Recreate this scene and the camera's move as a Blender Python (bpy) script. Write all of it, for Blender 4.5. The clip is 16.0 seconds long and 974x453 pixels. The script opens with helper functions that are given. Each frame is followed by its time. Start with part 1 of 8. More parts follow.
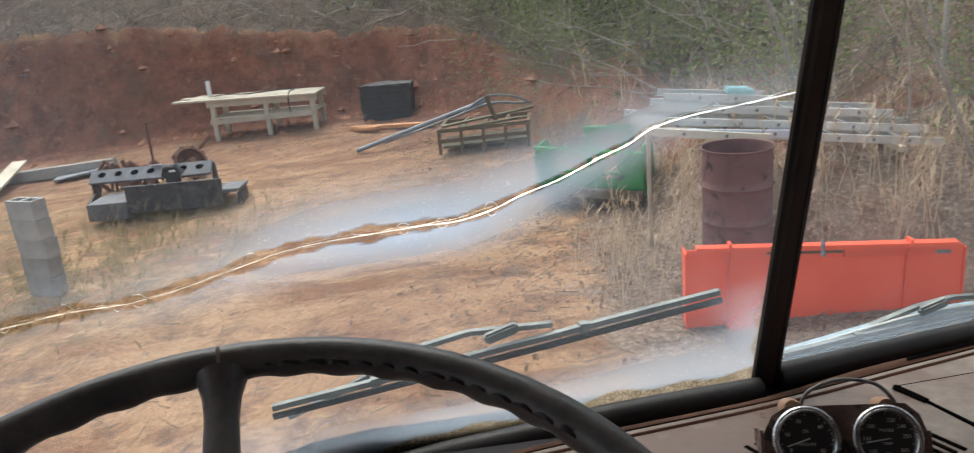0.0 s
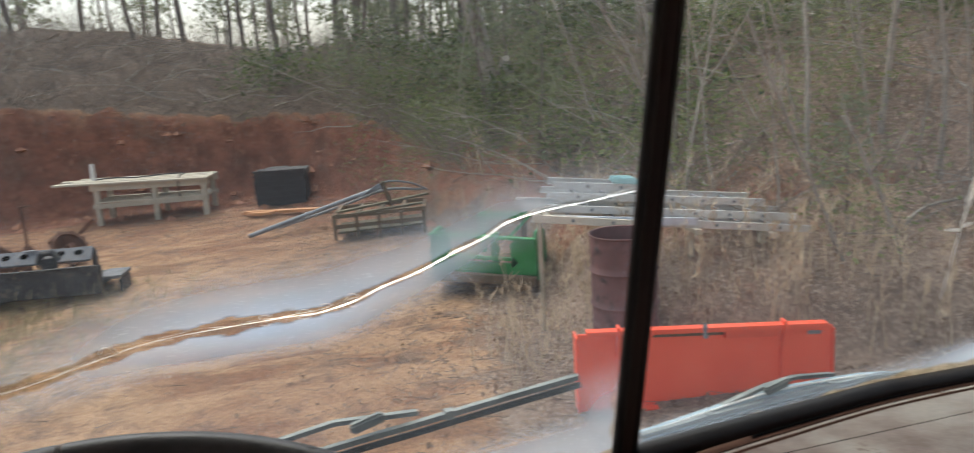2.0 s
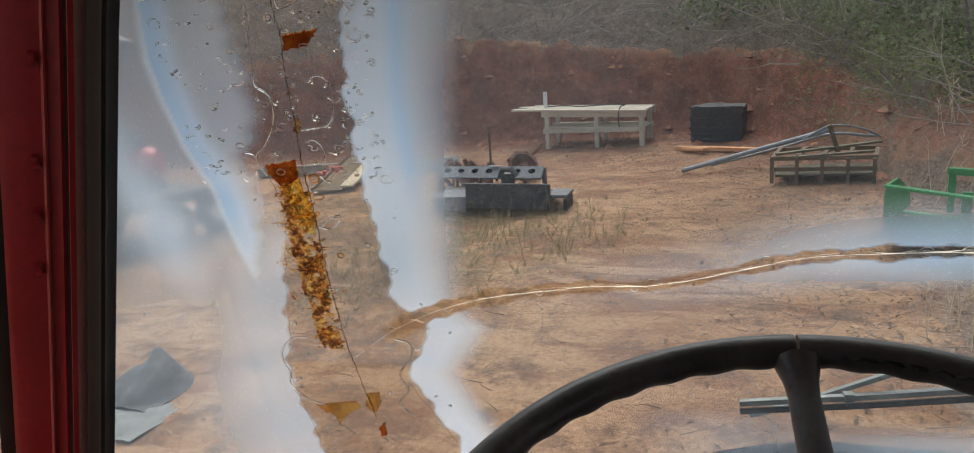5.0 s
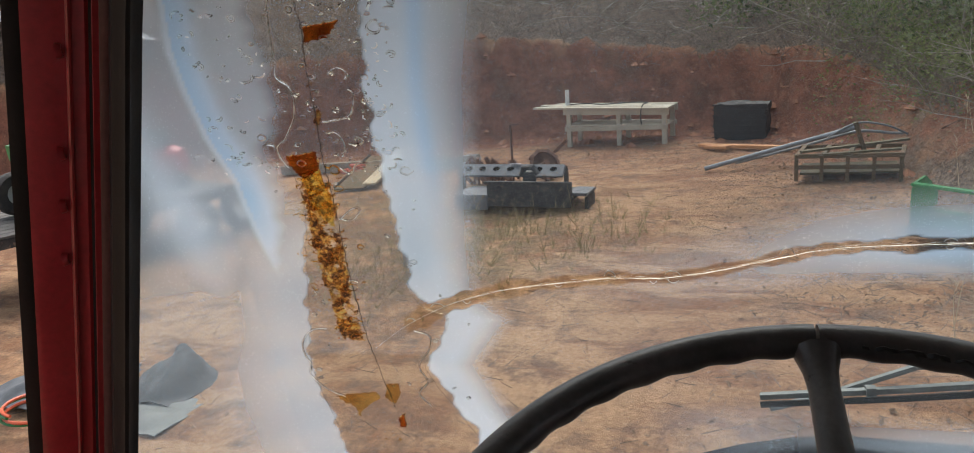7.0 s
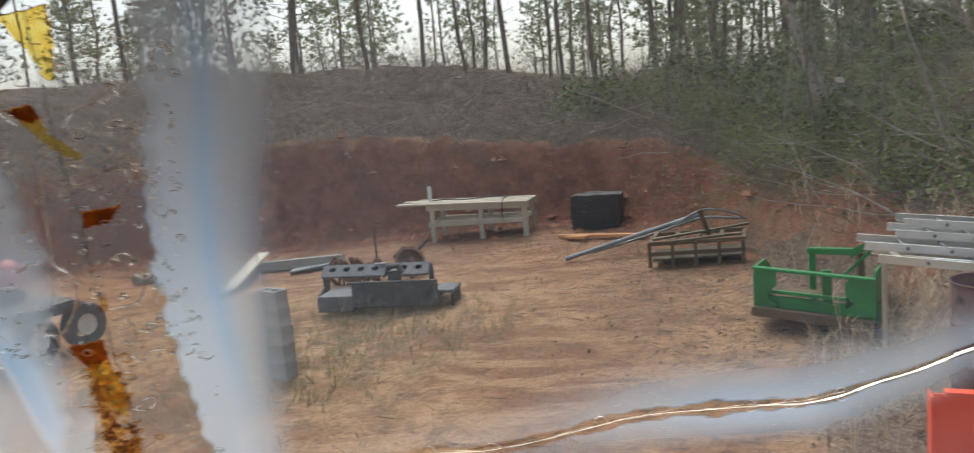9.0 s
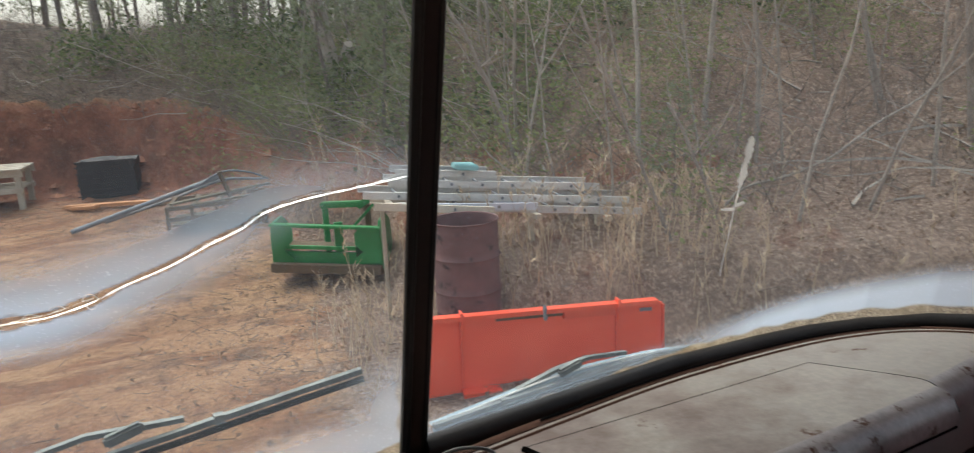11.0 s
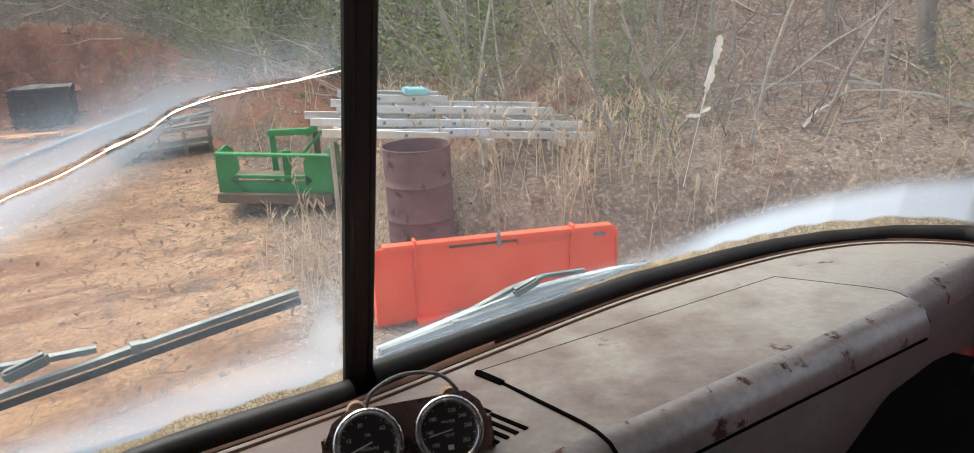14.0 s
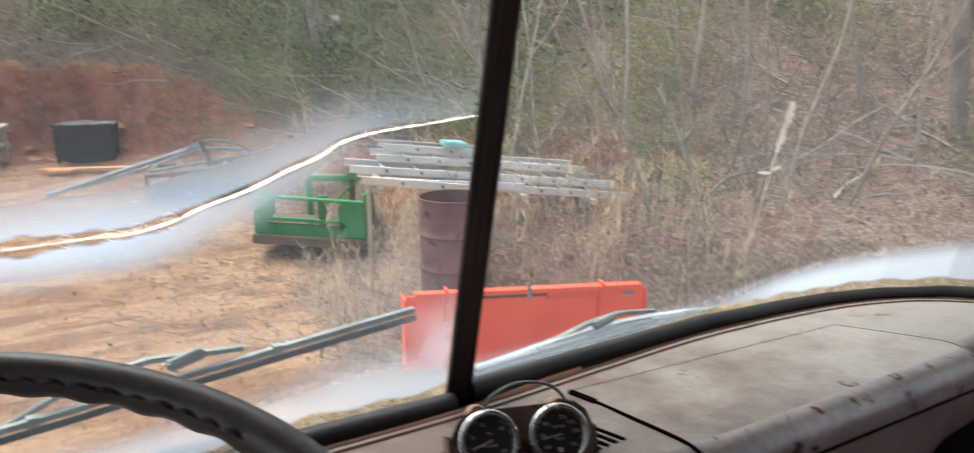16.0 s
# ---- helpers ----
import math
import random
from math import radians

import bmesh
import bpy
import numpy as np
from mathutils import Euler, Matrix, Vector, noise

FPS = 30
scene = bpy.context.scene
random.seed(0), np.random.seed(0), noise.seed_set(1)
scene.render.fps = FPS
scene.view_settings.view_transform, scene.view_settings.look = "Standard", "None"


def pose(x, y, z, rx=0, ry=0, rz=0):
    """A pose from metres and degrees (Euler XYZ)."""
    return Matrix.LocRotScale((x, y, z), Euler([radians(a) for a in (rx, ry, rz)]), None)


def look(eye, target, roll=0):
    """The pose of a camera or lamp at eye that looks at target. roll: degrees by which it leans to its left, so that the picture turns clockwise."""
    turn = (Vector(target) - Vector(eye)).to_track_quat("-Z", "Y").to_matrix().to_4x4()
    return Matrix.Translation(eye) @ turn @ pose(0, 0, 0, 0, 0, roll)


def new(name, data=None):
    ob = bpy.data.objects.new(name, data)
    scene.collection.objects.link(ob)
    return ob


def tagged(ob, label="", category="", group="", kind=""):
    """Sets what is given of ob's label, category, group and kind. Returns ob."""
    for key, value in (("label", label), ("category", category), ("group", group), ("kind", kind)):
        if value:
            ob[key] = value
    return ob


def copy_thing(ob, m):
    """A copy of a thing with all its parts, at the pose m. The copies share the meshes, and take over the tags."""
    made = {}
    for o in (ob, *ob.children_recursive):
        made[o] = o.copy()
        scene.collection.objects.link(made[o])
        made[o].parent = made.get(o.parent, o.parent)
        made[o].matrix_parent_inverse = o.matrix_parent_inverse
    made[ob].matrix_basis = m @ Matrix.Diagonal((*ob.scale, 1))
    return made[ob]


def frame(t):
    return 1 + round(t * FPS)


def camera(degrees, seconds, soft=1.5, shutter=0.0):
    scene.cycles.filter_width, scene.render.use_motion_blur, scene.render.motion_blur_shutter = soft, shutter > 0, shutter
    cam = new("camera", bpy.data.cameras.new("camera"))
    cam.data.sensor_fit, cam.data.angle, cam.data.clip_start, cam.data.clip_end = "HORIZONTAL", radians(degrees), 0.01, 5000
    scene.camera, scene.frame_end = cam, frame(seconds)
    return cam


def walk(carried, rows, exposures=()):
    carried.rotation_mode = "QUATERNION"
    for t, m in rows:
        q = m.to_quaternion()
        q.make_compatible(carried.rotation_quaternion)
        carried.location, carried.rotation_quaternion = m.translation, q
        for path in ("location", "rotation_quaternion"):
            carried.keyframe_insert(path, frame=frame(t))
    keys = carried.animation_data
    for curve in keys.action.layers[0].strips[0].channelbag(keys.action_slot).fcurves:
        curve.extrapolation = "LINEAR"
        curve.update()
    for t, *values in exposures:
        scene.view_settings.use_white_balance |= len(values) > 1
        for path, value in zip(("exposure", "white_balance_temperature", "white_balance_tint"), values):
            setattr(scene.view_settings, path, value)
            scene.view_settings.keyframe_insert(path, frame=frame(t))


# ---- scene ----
cam = camera(62.1, 16.0, 1.0, 0.3)
PATH = [
    (0, (0.063, -0.084, 3.133), (-0.048, 1.826, 2.551), -5.3),
    (0.5, (0.084, -0.11, 3.136), (0.157, 1.825, 2.633), -4.5),
    (1, (0.142, -0.121, 3.146), (0.403, 1.812, 2.706), -3.7),
    (1.5, (0.17, -0.12, 3.14), (0.537, 1.804, 2.735), -3.6),
    (2, (0.106, -0.122, 3.147), (0.26, 1.832, 2.749), -3.6),
    (2.5, (-0.002, -0.153, 3.158), (-0.235, 1.792, 2.752), -4.1),
    (3, (-0.054, -0.202, 3.173), (-0.495, 1.699, 2.736), -4.0),
    (3.5, (-0.104, -0.213, 3.176), (-0.712, 1.636, 2.717), -4.0),
    (4, (-0.141, -0.215, 3.163), (-0.853, 1.592, 2.688), -3.9),
    (4.5, (-0.153, -0.223, 3.16), (-0.935, 1.554, 2.679), -3.8),
    (7, (-0.148, -0.227, 3.15), (-1.017, 1.508, 2.666), -4.1),
    (7.5, (-0.151, -0.23, 3.168), (-1.032, 1.512, 2.734), -4.5),
    (8, (-0.144, -0.231, 3.216), (-1.012, 1.534, 2.849), -5.3),
    (8.5, (-0.116, -0.235, 3.249), (-0.889, 1.584, 2.939), -5.6),
    (9, (-0.091, -0.154, 3.237), (-0.662, 1.742, 2.948), -5.0),
    (9.5, (0.016, -0.106, 3.186), (-0.287, 1.849, 2.891), -4.5),
    (10, (0.111, -0.113, 3.144), (0.092, 1.859, 2.815), -3.6),
    (10.2, (0.136, -0.11, 3.151), (0.242, 1.856, 2.801), -3.4),
    (12.3, (0.245, -0.075, 3.082), (0.997, 1.69, 2.515), -1.9),
    (12.5, (0.241, -0.066, 3.079), (0.965, 1.706, 2.502), -2.5),
    (13, (0.241, -0.044, 3.088), (0.907, 1.743, 2.485), -3.3),
    (13.5, (0.246, -0.023, 3.067), (0.853, 1.782, 2.453), -3.3),
    (14, (0.234, -0.018, 3.084), (0.829, 1.788, 2.463), -2.6),
    (14.5, (0.222, -0.028, 3.072), (0.869, 1.758, 2.445), -1.2),
    (15, (0.214, -0.056, 3.07), (0.96, 1.696, 2.458), 0.6),
    (15.5, (0.182, -0.082, 3.072), (0.96, 1.666, 2.49), 2.3),
    (16, (0.096, -0.098, 3.09), (0.659, 1.758, 2.603), 0.0),
]
EXPOSURE = [(0, 0.68), (0.5, 0.42), (1, 0.44), (2, 0.42), (3, 0.13), (4.5, 0.2), (7, 0.2), (8, 0.28), (8.5, 0.3), (9.0, 0.2), (9.5, -0.08), (10, -0.02), (11.2, 0.55), (12.5, 1.15), (13, 1.16), (14, 1.07), (15, 1.2), (16, 1.12)]
walk(cam, [(t, look(eye, target, roll)) for t, eye, target, roll in PATH], EXPOSURE)

# ---- world ----
world = bpy.data.worlds.new("overcast_sky")
scene.world = world
world.use_nodes = True
wn = world.node_tree.nodes
sky = wn.new("ShaderNodeTexSky")
sky.sky_type = "NISHITA"
sky.sun_disc = False
sky.sun_elevation, sky.sun_rotation = radians(60), radians(-24)
sky.air_density, sky.dust_density, sky.ozone_density = 1.0, 4.0, 1.0
grey = wn.new("ShaderNodeHueSaturation")
grey.inputs["Saturation"].default_value = 0.5
wback = wn["Background"]
wback.inputs["Strength"].default_value = 0.22
world.node_tree.links.new(sky.outputs["Color"], grey.inputs["Color"])
world.node_tree.links.new(grey.outputs["Color"], wback.inputs["Color"])
sun = new("sun", bpy.data.lights.new("sun", "SUN"))
sun.data.energy, sun.data.angle, sun.data.color = 1.6, radians(50), (1.0, 0.95, 0.89)
sun.matrix_world = look((-6, 17, 26), (0, 4, 0))


# ---- materials ----
def node(nt, kind, **vals):
    n = nt.nodes.new(kind)
    for k, v in vals.items():
        n.inputs[k.replace("_", " ")].default_value = v
    return n


def ramp(nt, fac, stops):
    r = nt.nodes.new("ShaderNodeValToRGB")
    while len(r.color_ramp.elements) < len(stops):
        r.color_ramp.elements.new(0.5)
    for e, (p, c) in zip(r.color_ramp.elements, stops):
        e.position, e.color = p, (*c, 1) if len(c) == 3 else c
    nt.links.new(fac, r.inputs["Fac"])
    return r.outputs["Color"]


def mix(nt, fac, a, b, mode="MIX"):
    m = nt.nodes.new("ShaderNodeMix")
    m.data_type, m.blend_type = "RGBA", mode
    for sock, v in ((m.inputs[0], fac), (m.inputs[6], a), (m.inputs[7], b)):
        if isinstance(v, (int, float)):
            sock.default_value = v
        elif isinstance(v, tuple):
            sock.default_value = (*v, 1) if len(v) == 3 else v
        else:
            nt.links.new(v, sock)
    return m.outputs[2]


def noise_tex(nt, vec, scale, detail=4.0, rough=0.6, out="Fac"):
    n = node(nt, "ShaderNodeTexNoise", Scale=scale, Detail=detail, Roughness=rough)
    nt.links.new(vec, n.inputs["Vector"])
    return n.outputs[out]


def base_mat(name):
    m = bpy.data.materials.new(name)
    m.use_nodes = True
    nt = m.node_tree
    geo = nt.nodes.new("ShaderNodeTexCoord")
    return m, nt, nt.nodes["Principled BSDF"], geo.outputs["Object"]


def bump(nt, bsdf, height, strength, distance=0.01):
    b = node(nt, "ShaderNodeBump", Strength=strength, Distance=distance)
    nt.links.new(height, b.inputs["Height"])
    nt.links.new(b.outputs["Normal"], bsdf.inputs["Normal"])


def surface(name, a, b, rough=0.6, metal=0.0, fine=60.0, coarse=4.0, bumpy=0.25, spot=None, spot_at=0.62, spot_scale=9.0, wobble=0.12, depth=0.004):
    """Two tones by coarse noise, fine grain on top, and where given a third tone in spots (rust, chips, stains)."""
    m, nt, p, vec = base_mat(name)
    info = nt.nodes.new("ShaderNodeObjectInfo")
    big = noise_tex(nt, vec, coarse, 5)
    small = noise_tex(nt, vec, fine, 3)
    col = mix(nt, ramp(nt, big, [(0.35, (0, 0, 0)), (0.65, (1, 1, 1))]), a, b)
    col = mix(nt, 0.35, col, ramp(nt, small, [(0.25, (0.25, 0.25, 0.25)), (0.75, (0.8, 0.8, 0.8))]), "OVERLAY")
    hsv = node(nt, "ShaderNodeHueSaturation")
    mr = node(nt, "ShaderNodeMapRange")
    mr.inputs["To Min"].default_value, mr.inputs["To Max"].default_value = 1 - wobble, 1 + wobble
    nt.links.new(info.outputs["Random"], mr.inputs["Value"])
    nt.links.new(mr.outputs["Result"], hsv.inputs["Value"])
    nt.links.new(col, hsv.inputs["Color"])
    col = hsv.outputs["Color"]
    rgh = ramp(nt, small, [(0.2, (rough * 0.8,) * 3), (0.8, (min(1, rough * 1.15),) * 3)])
    if spot:
        sp = noise_tex(nt, vec, spot_scale, 8, 0.7)
        fac = ramp(nt, sp, [(spot_at - 0.03, (0, 0, 0)), (spot_at + 0.03, (1, 1, 1))])
        col = mix(nt, fac, col, spot)
        rgh = mix(nt, fac, rgh, (0.85, 0.85, 0.85))
    nt.links.new(col, p.inputs["Base Color"])
    nt.links.new(rgh, p.inputs["Roughness"])
    p.inputs["Metallic"].default_value = metal
    bump(nt, p, small, bumpy, depth)
    return m


# lining out of view, grey so that its bounce light stays neutral
UNSEEN_LINING = surface("neutral_unseen_lining", (0.3, 0.3, 0.29), (0.38, 0.37, 0.36), 0.9)
RED = surface("red_cab_paint", (0.38, 0.018, 0.026), (0.44, 0.026, 0.036), 0.34, 0, 90, 6, 0.015)
RED.node_tree.nodes["Principled BSDF"].inputs["Coat Weight"].default_value = 0.7
RED.node_tree.nodes["Principled BSDF"].inputs["Coat Roughness"].default_value = 0.3
DASH = surface("worn_tan_dash_paint", (0.238, 0.212, 0.178), (0.262, 0.234, 0.197), 0.42, 0, 90, 5, 0.1, (0.09, 0.04, 0.022), 0.665, 14)
# towards the gauges the paint is rubbed through to brown rust
nt_ = DASH.node_tree
bs_ = nt_.nodes["Principled BSDF"]
tc_ = next(n for n in nt_.nodes if n.bl_idname == "ShaderNodeTexCoord").outputs["Object"]
was_ = bs_.inputs["Base Color"].links[0].from_socket
sx_ = nt_.nodes.new("ShaderNodeSeparateXYZ")
nt_.links.new(tc_, sx_.inputs[0])
ad_ = nt_.nodes.new("ShaderNodeMath")
ad_.operation = "MULTIPLY_ADD"
nt_.links.new(sx_.outputs[0], ad_.inputs[0])
ad_.inputs[1].default_value = -0.42
nt_.links.new(noise_tex(nt_, tc_, 9, 7, 0.65), ad_.inputs[2])
nt_.links.new(mix(nt_, ramp(nt_, ad_.outputs[0], [(0.06, (0, 0, 0)), (0.36, (0.9, 0.9, 0.9))]), was_, (0.095, 0.052, 0.034)), bs_.inputs["Base Color"])
DASHEDGE = surface("worn_bare_edge_metal", (0.2, 0.18, 0.175), (0.31, 0.275, 0.26), 0.4, 0.35, 90, 9, 0.15, (0.08, 0.035, 0.02), 0.6, 22)
RUSTY = surface("rusty_brown_steel", (0.105, 0.045, 0.027), (0.17, 0.09, 0.06), 0.75, 0.15, 110, 12, 0.4)
RUBBER = surface("black_rubber", (0.012, 0.012, 0.012), (0.02, 0.019, 0.018), 0.5, 0, 140, 10, 0.1)
HOLE = surface("unlit_hollow", (0.003, 0.003, 0.003), (0.005, 0.004, 0.004), 0.9)
# near-black for floor, chassis and seam; also paints shade below cowl and dash
DARK = surface("dark_panel_and_shade", (0.02, 0.02, 0.021), (0.03, 0.028, 0.03), 0.8)
for dull, amount in ((HOLE, 0.0), (DARK, 0.15), (RUBBER, 0.3)):
    dull.node_tree.nodes["Principled BSDF"].inputs["Specular IOR Level"].default_value = amount
WHEEL = surface("worn_black_wheel_plastic", (0.045, 0.044, 0.043), (0.075, 0.072, 0.07), 0.42, 0, 160, 14, 0.12, (0.012, 0.011, 0.01), 0.68, 30)
CHROME = surface("scratched_chrome", (0.42, 0.42, 0.42), (0.55, 0.55, 0.55), 0.26, 1.0, 200, 20, 0.03)
WIPER = surface("weathered_grey_metal", (0.12, 0.135, 0.13), (0.22, 0.24, 0.23), 0.5, 0.5, 160, 18, 0.2)
DIAL = surface("black_dial_face", (0.012, 0.012, 0.013), (0.016, 0.016, 0.017), 0.4, 0, 200, 30, 0.02)
PRINT = surface("pale_dial_print", (0.5, 0.5, 0.46), (0.58, 0.57, 0.52), 0.6)
BLADE = surface("orange_red_paint", (0.8, 0.085, 0.036), (0.86, 0.115, 0.055), 0.4, 0, 80, 2.5, 0.05, (0.2, 0.06, 0.035), 0.73, 5)
GREEN = surface("tractor_green_paint", (0.012, 0.17, 0.04), (0.02, 0.24, 0.065), 0.42, 0, 80, 3, 0.08, (0.07, 0.055, 0.03), 0.68, 6)
DRUM = surface("rusted_drum_steel", (0.125, 0.062, 0.06), (0.19, 0.095, 0.088), 0.8, 0.1, 60, 5, 0.5, (0.05, 0.03, 0.03), 0.6, 7)
ALU = surface("weathered_aluminium", (0.52, 0.52, 0.5), (0.64, 0.64, 0.62), 0.55, 0.35, 70, 4, 0.1)
GREYWOOD = surface("weathered_grey_timber", (0.4, 0.36, 0.28), (0.52, 0.47, 0.38), 0.85, 0, 50, 3, 0.4)
RAWWOOD = surface("orange_raw_timber", (0.45, 0.21, 0.09), (0.52, 0.27, 0.13), 0.8)
BLACKSTEEL = surface("dusty_black_steel", (0.014, 0.014, 0.016), (0.05, 0.048, 0.047), 0.6, 0.1, 40, 7, 0.4, (0.15, 0.115, 0.085), 0.6, 11)
BLACKPLASTIC = surface("faded_black_plastic", (0.012, 0.012, 0.014), (0.025, 0.025, 0.028), 0.6, 0, 60, 6, 0.25)
CONCRETE = surface("grey_concrete_block", (0.26, 0.26, 0.25), (0.36, 0.355, 0.34), 0.92, 0, 90, 7, 0.6)
GALV = surface("galvanised_pipe", (0.15, 0.165, 0.18), (0.23, 0.245, 0.26), 0.6, 0.25, 50, 5, 0.1)
WRECK = surface("rusted_olive_steel", (0.1, 0.085, 0.05), (0.16, 0.1, 0.06), 0.85, 0.1, 60, 5, 0.4)
TEAL = surface("faded_teal_plastic", (0.2, 0.42, 0.42), (0.27, 0.5, 0.5), 0.55)
TARP = surface("pale_tarp", (0.66, 0.67, 0.7), (0.74, 0.75, 0.78), 0.6)
WHITERIM = surface("white_wheel_paint", (0.6, 0.6, 0.58), (0.7, 0.7, 0.68), 0.5)
BARK = surface("pine_bark", (0.13, 0.108, 0.093), (0.21, 0.178, 0.152), 0.95, 0, 30, 5, 0.8, depth=0.02)
GREYBARK = surface("pale_sapling_bark", (0.24, 0.212, 0.178), (0.37, 0.335, 0.285), 0.9, 0, 40, 5, 0.5)
TWIG = surface("dry_twigs", (0.13, 0.103, 0.083), (0.27, 0.225, 0.185), 0.95)
STRAW = surface("dry_straw", (0.5, 0.38, 0.24), (0.64, 0.51, 0.35), 0.9)


def leaf_mat(name, a, b):
    m, nt, p, vec = base_mat(name)
    geo = nt.nodes.new("ShaderNodeNewGeometry")
    col = mix(nt, geo.outputs["Random Per Island"], a, b)
    nt.links.new(col, p.inputs["Base Color"])
    p.inputs["Roughness"].default_value = 0.75
    tr = node(nt, "ShaderNodeBsdfTranslucent")
    nt.links.new(col, tr.inputs["Color"])
    add = node(nt, "ShaderNodeMixShader", Fac=0.45)
    nt.links.new(p.outputs[0], add.inputs[1])
    nt.links.new(tr.outputs[0], add.inputs[2])
    nt.links.new(add.outputs[0], nt.nodes["Material Output"].inputs["Surface"])
    return m


NEEDLE = leaf_mat("pine_needles", (0.17, 0.2, 0.115), (0.31, 0.34, 0.21))
SPRING = leaf_mat("spring_leaves", (0.12, 0.15, 0.045), (0.23, 0.26, 0.1))
LITTERLEAF = leaf_mat("fallen_leaves", (0.18, 0.11, 0.07), (0.37, 0.27, 0.195))

# ---- building helpers ----
def thing(name, label, category, group="", kind="", at=None):
    ob = new(name)
    ob.empty_display_size = 0.1
    if at is not None:
        ob.matrix_world = at if isinstance(at, Matrix) else Matrix.Translation(at)
    return tagged(ob, label, category, group, kind)


def part(name, bm, material, parent=None, label="", smooth=True, bevel=0.0):
    me = bpy.data.meshes.new(name)
    if bevel:
        bmesh.ops.bevel(bm, geom=[e for e in bm.edges if e.is_manifold and e.calc_face_angle(0) > 0.6], offset=bevel, segments=2, affect="EDGES", clamp_overlap=True)
    bmesh.ops.recalc_face_normals(bm, faces=bm.faces)
    bm.to_mesh(me)
    bm.free()
    me.materials.append(material)
    ob = new(name, me)
    if smooth:
        me.shade_smooth()
        me.set_sharp_from_angle(angle=radians(38))
    ob.parent = parent
    if label:
        ob["label"] = label
    return ob


def box(size, at=(0, 0, 0), rot=(0, 0, 0), bm=None):
    bm = bm or bmesh.new()
    m = pose(*at, *rot) @ Matrix.Diagonal((*size, 1))
    bmesh.ops.create_cube(bm, size=1, matrix=m)
    return bm


def tube(points, radii, sides=8, bm=None, cap=True, closed=False):
    """A round tube along points; radii one number or one a point."""
    bm = bm or bmesh.new()
    pts = [Vector(p) for p in points]
    n = len(pts)
    if isinstance(radii, (int, float)):
        radii = [radii] * n
    rings, side = [], None
    for i, p in enumerate(pts):
        a = pts[i - 1] if i or closed else p
        b = pts[(i + 1) % n] if i < n - 1 or closed else p
        way = (b - a).normalized() if (b - a).length > 1e-9 else Vector((0, 0, 1))
        if side is None:
            side = way.orthogonal().normalized()
        else:
            side = (side - way * side.dot(way))
            side = side.normalized() if side.length > 1e-6 else way.orthogonal().normalized()
        up = way.cross(side)
        rings.append([bm.verts.new(p + float(radii[i]) * (side * math.cos(q) + up * math.sin(q))) for q in (2 * math.pi * k / sides for k in range(sides))])
    for i in range(n if closed else n - 1):
        r, s = rings[i], rings[(i + 1) % n]
        for k in range(sides):
            bm.faces.new((r[k], r[(k + 1) % sides], s[(k + 1) % sides], s[k]))
    if cap and not closed:
        bm.faces.new(rings[0][::-1])
        bm.faces.new(rings[-1])
    return bm


def rod(a, b, r, sides=8, bm=None):
    return tube([a, b], r, sides, bm)


def beam(a, b, w, h, bm=None, up=(0, 0, 1)):
    """A square bar from a to b, w wide and h high."""
    bm = bm or bmesh.new()
    a, b = Vector(a), Vector(b)
    y = (b - a).normalized()
    x = y.cross(Vector(up))
    x = x.normalized() if x.length > 1e-6 else Vector((1, 0, 0))
    z = x.cross(y)
    m = Matrix((x, y, z)).transposed().to_4x4()
    m.translation = (a + b) / 2
    bmesh.ops.create_cube(bm, size=1, matrix=m @ Matrix.Diagonal((w, (b - a).length, h, 1)))
    return bm


def lathe(profile, sides=32, bm=None, m=None):
    """Turns (radius, height) pairs about z."""
    bm = bm or bmesh.new()
    m = m or Matrix()
    rings = []
    for r, z in profile:
        if r < 1e-6:
            rings.append([bm.verts.new(m @ Vector((0, 0, z)))])
        else:
            rings.append([bm.verts.new(m @ Vector((r * math.cos(2 * math.pi * k / sides), r * math.sin(2 * math.pi * k / sides), z))) for k in range(sides)])
    for r, s in zip(rings, rings[1:]):
        for k in range(sides):
            a, b = r[k % len(r)], r[(k + 1) % len(r)]
            c, d = s[(k + 1) % len(s)], s[k % len(s)]
            vs = []
            for v in (a, b, c, d):
                if v not in vs:
                    vs.append(v)
            if len(vs) > 2:
                bm.faces.new(vs)
    return bm


def extrude_outline(outline, depth, m=None, bm=None):
    """A flat outline (x, y) given thickness along z."""
    bm = bm or bmesh.new()
    m = m or Matrix()
    lo = [bm.verts.new(m @ Vector((x, y, 0))) for x, y in outline]
    hi = [bm.verts.new(m @ Vector((x, y, depth))) for x, y in outline]
    bm.faces.new(lo[::-1])
    bm.faces.new(hi)
    n = len(lo)
    for i in range(n):
        bm.faces.new((lo[i], lo[(i + 1) % n], hi[(i + 1) % n], hi[i]))
    return bm


def skin(rows, bm=None):
    bm = bm or bmesh.new()
    vs = [[bm.verts.new(p) for p in row] for row in rows]
    for a, b in zip(vs, vs[1:]):
        for k in range(len(a) - 1):
            bm.faces.new((a[k], a[k + 1], b[k + 1], b[k]))
    return bm


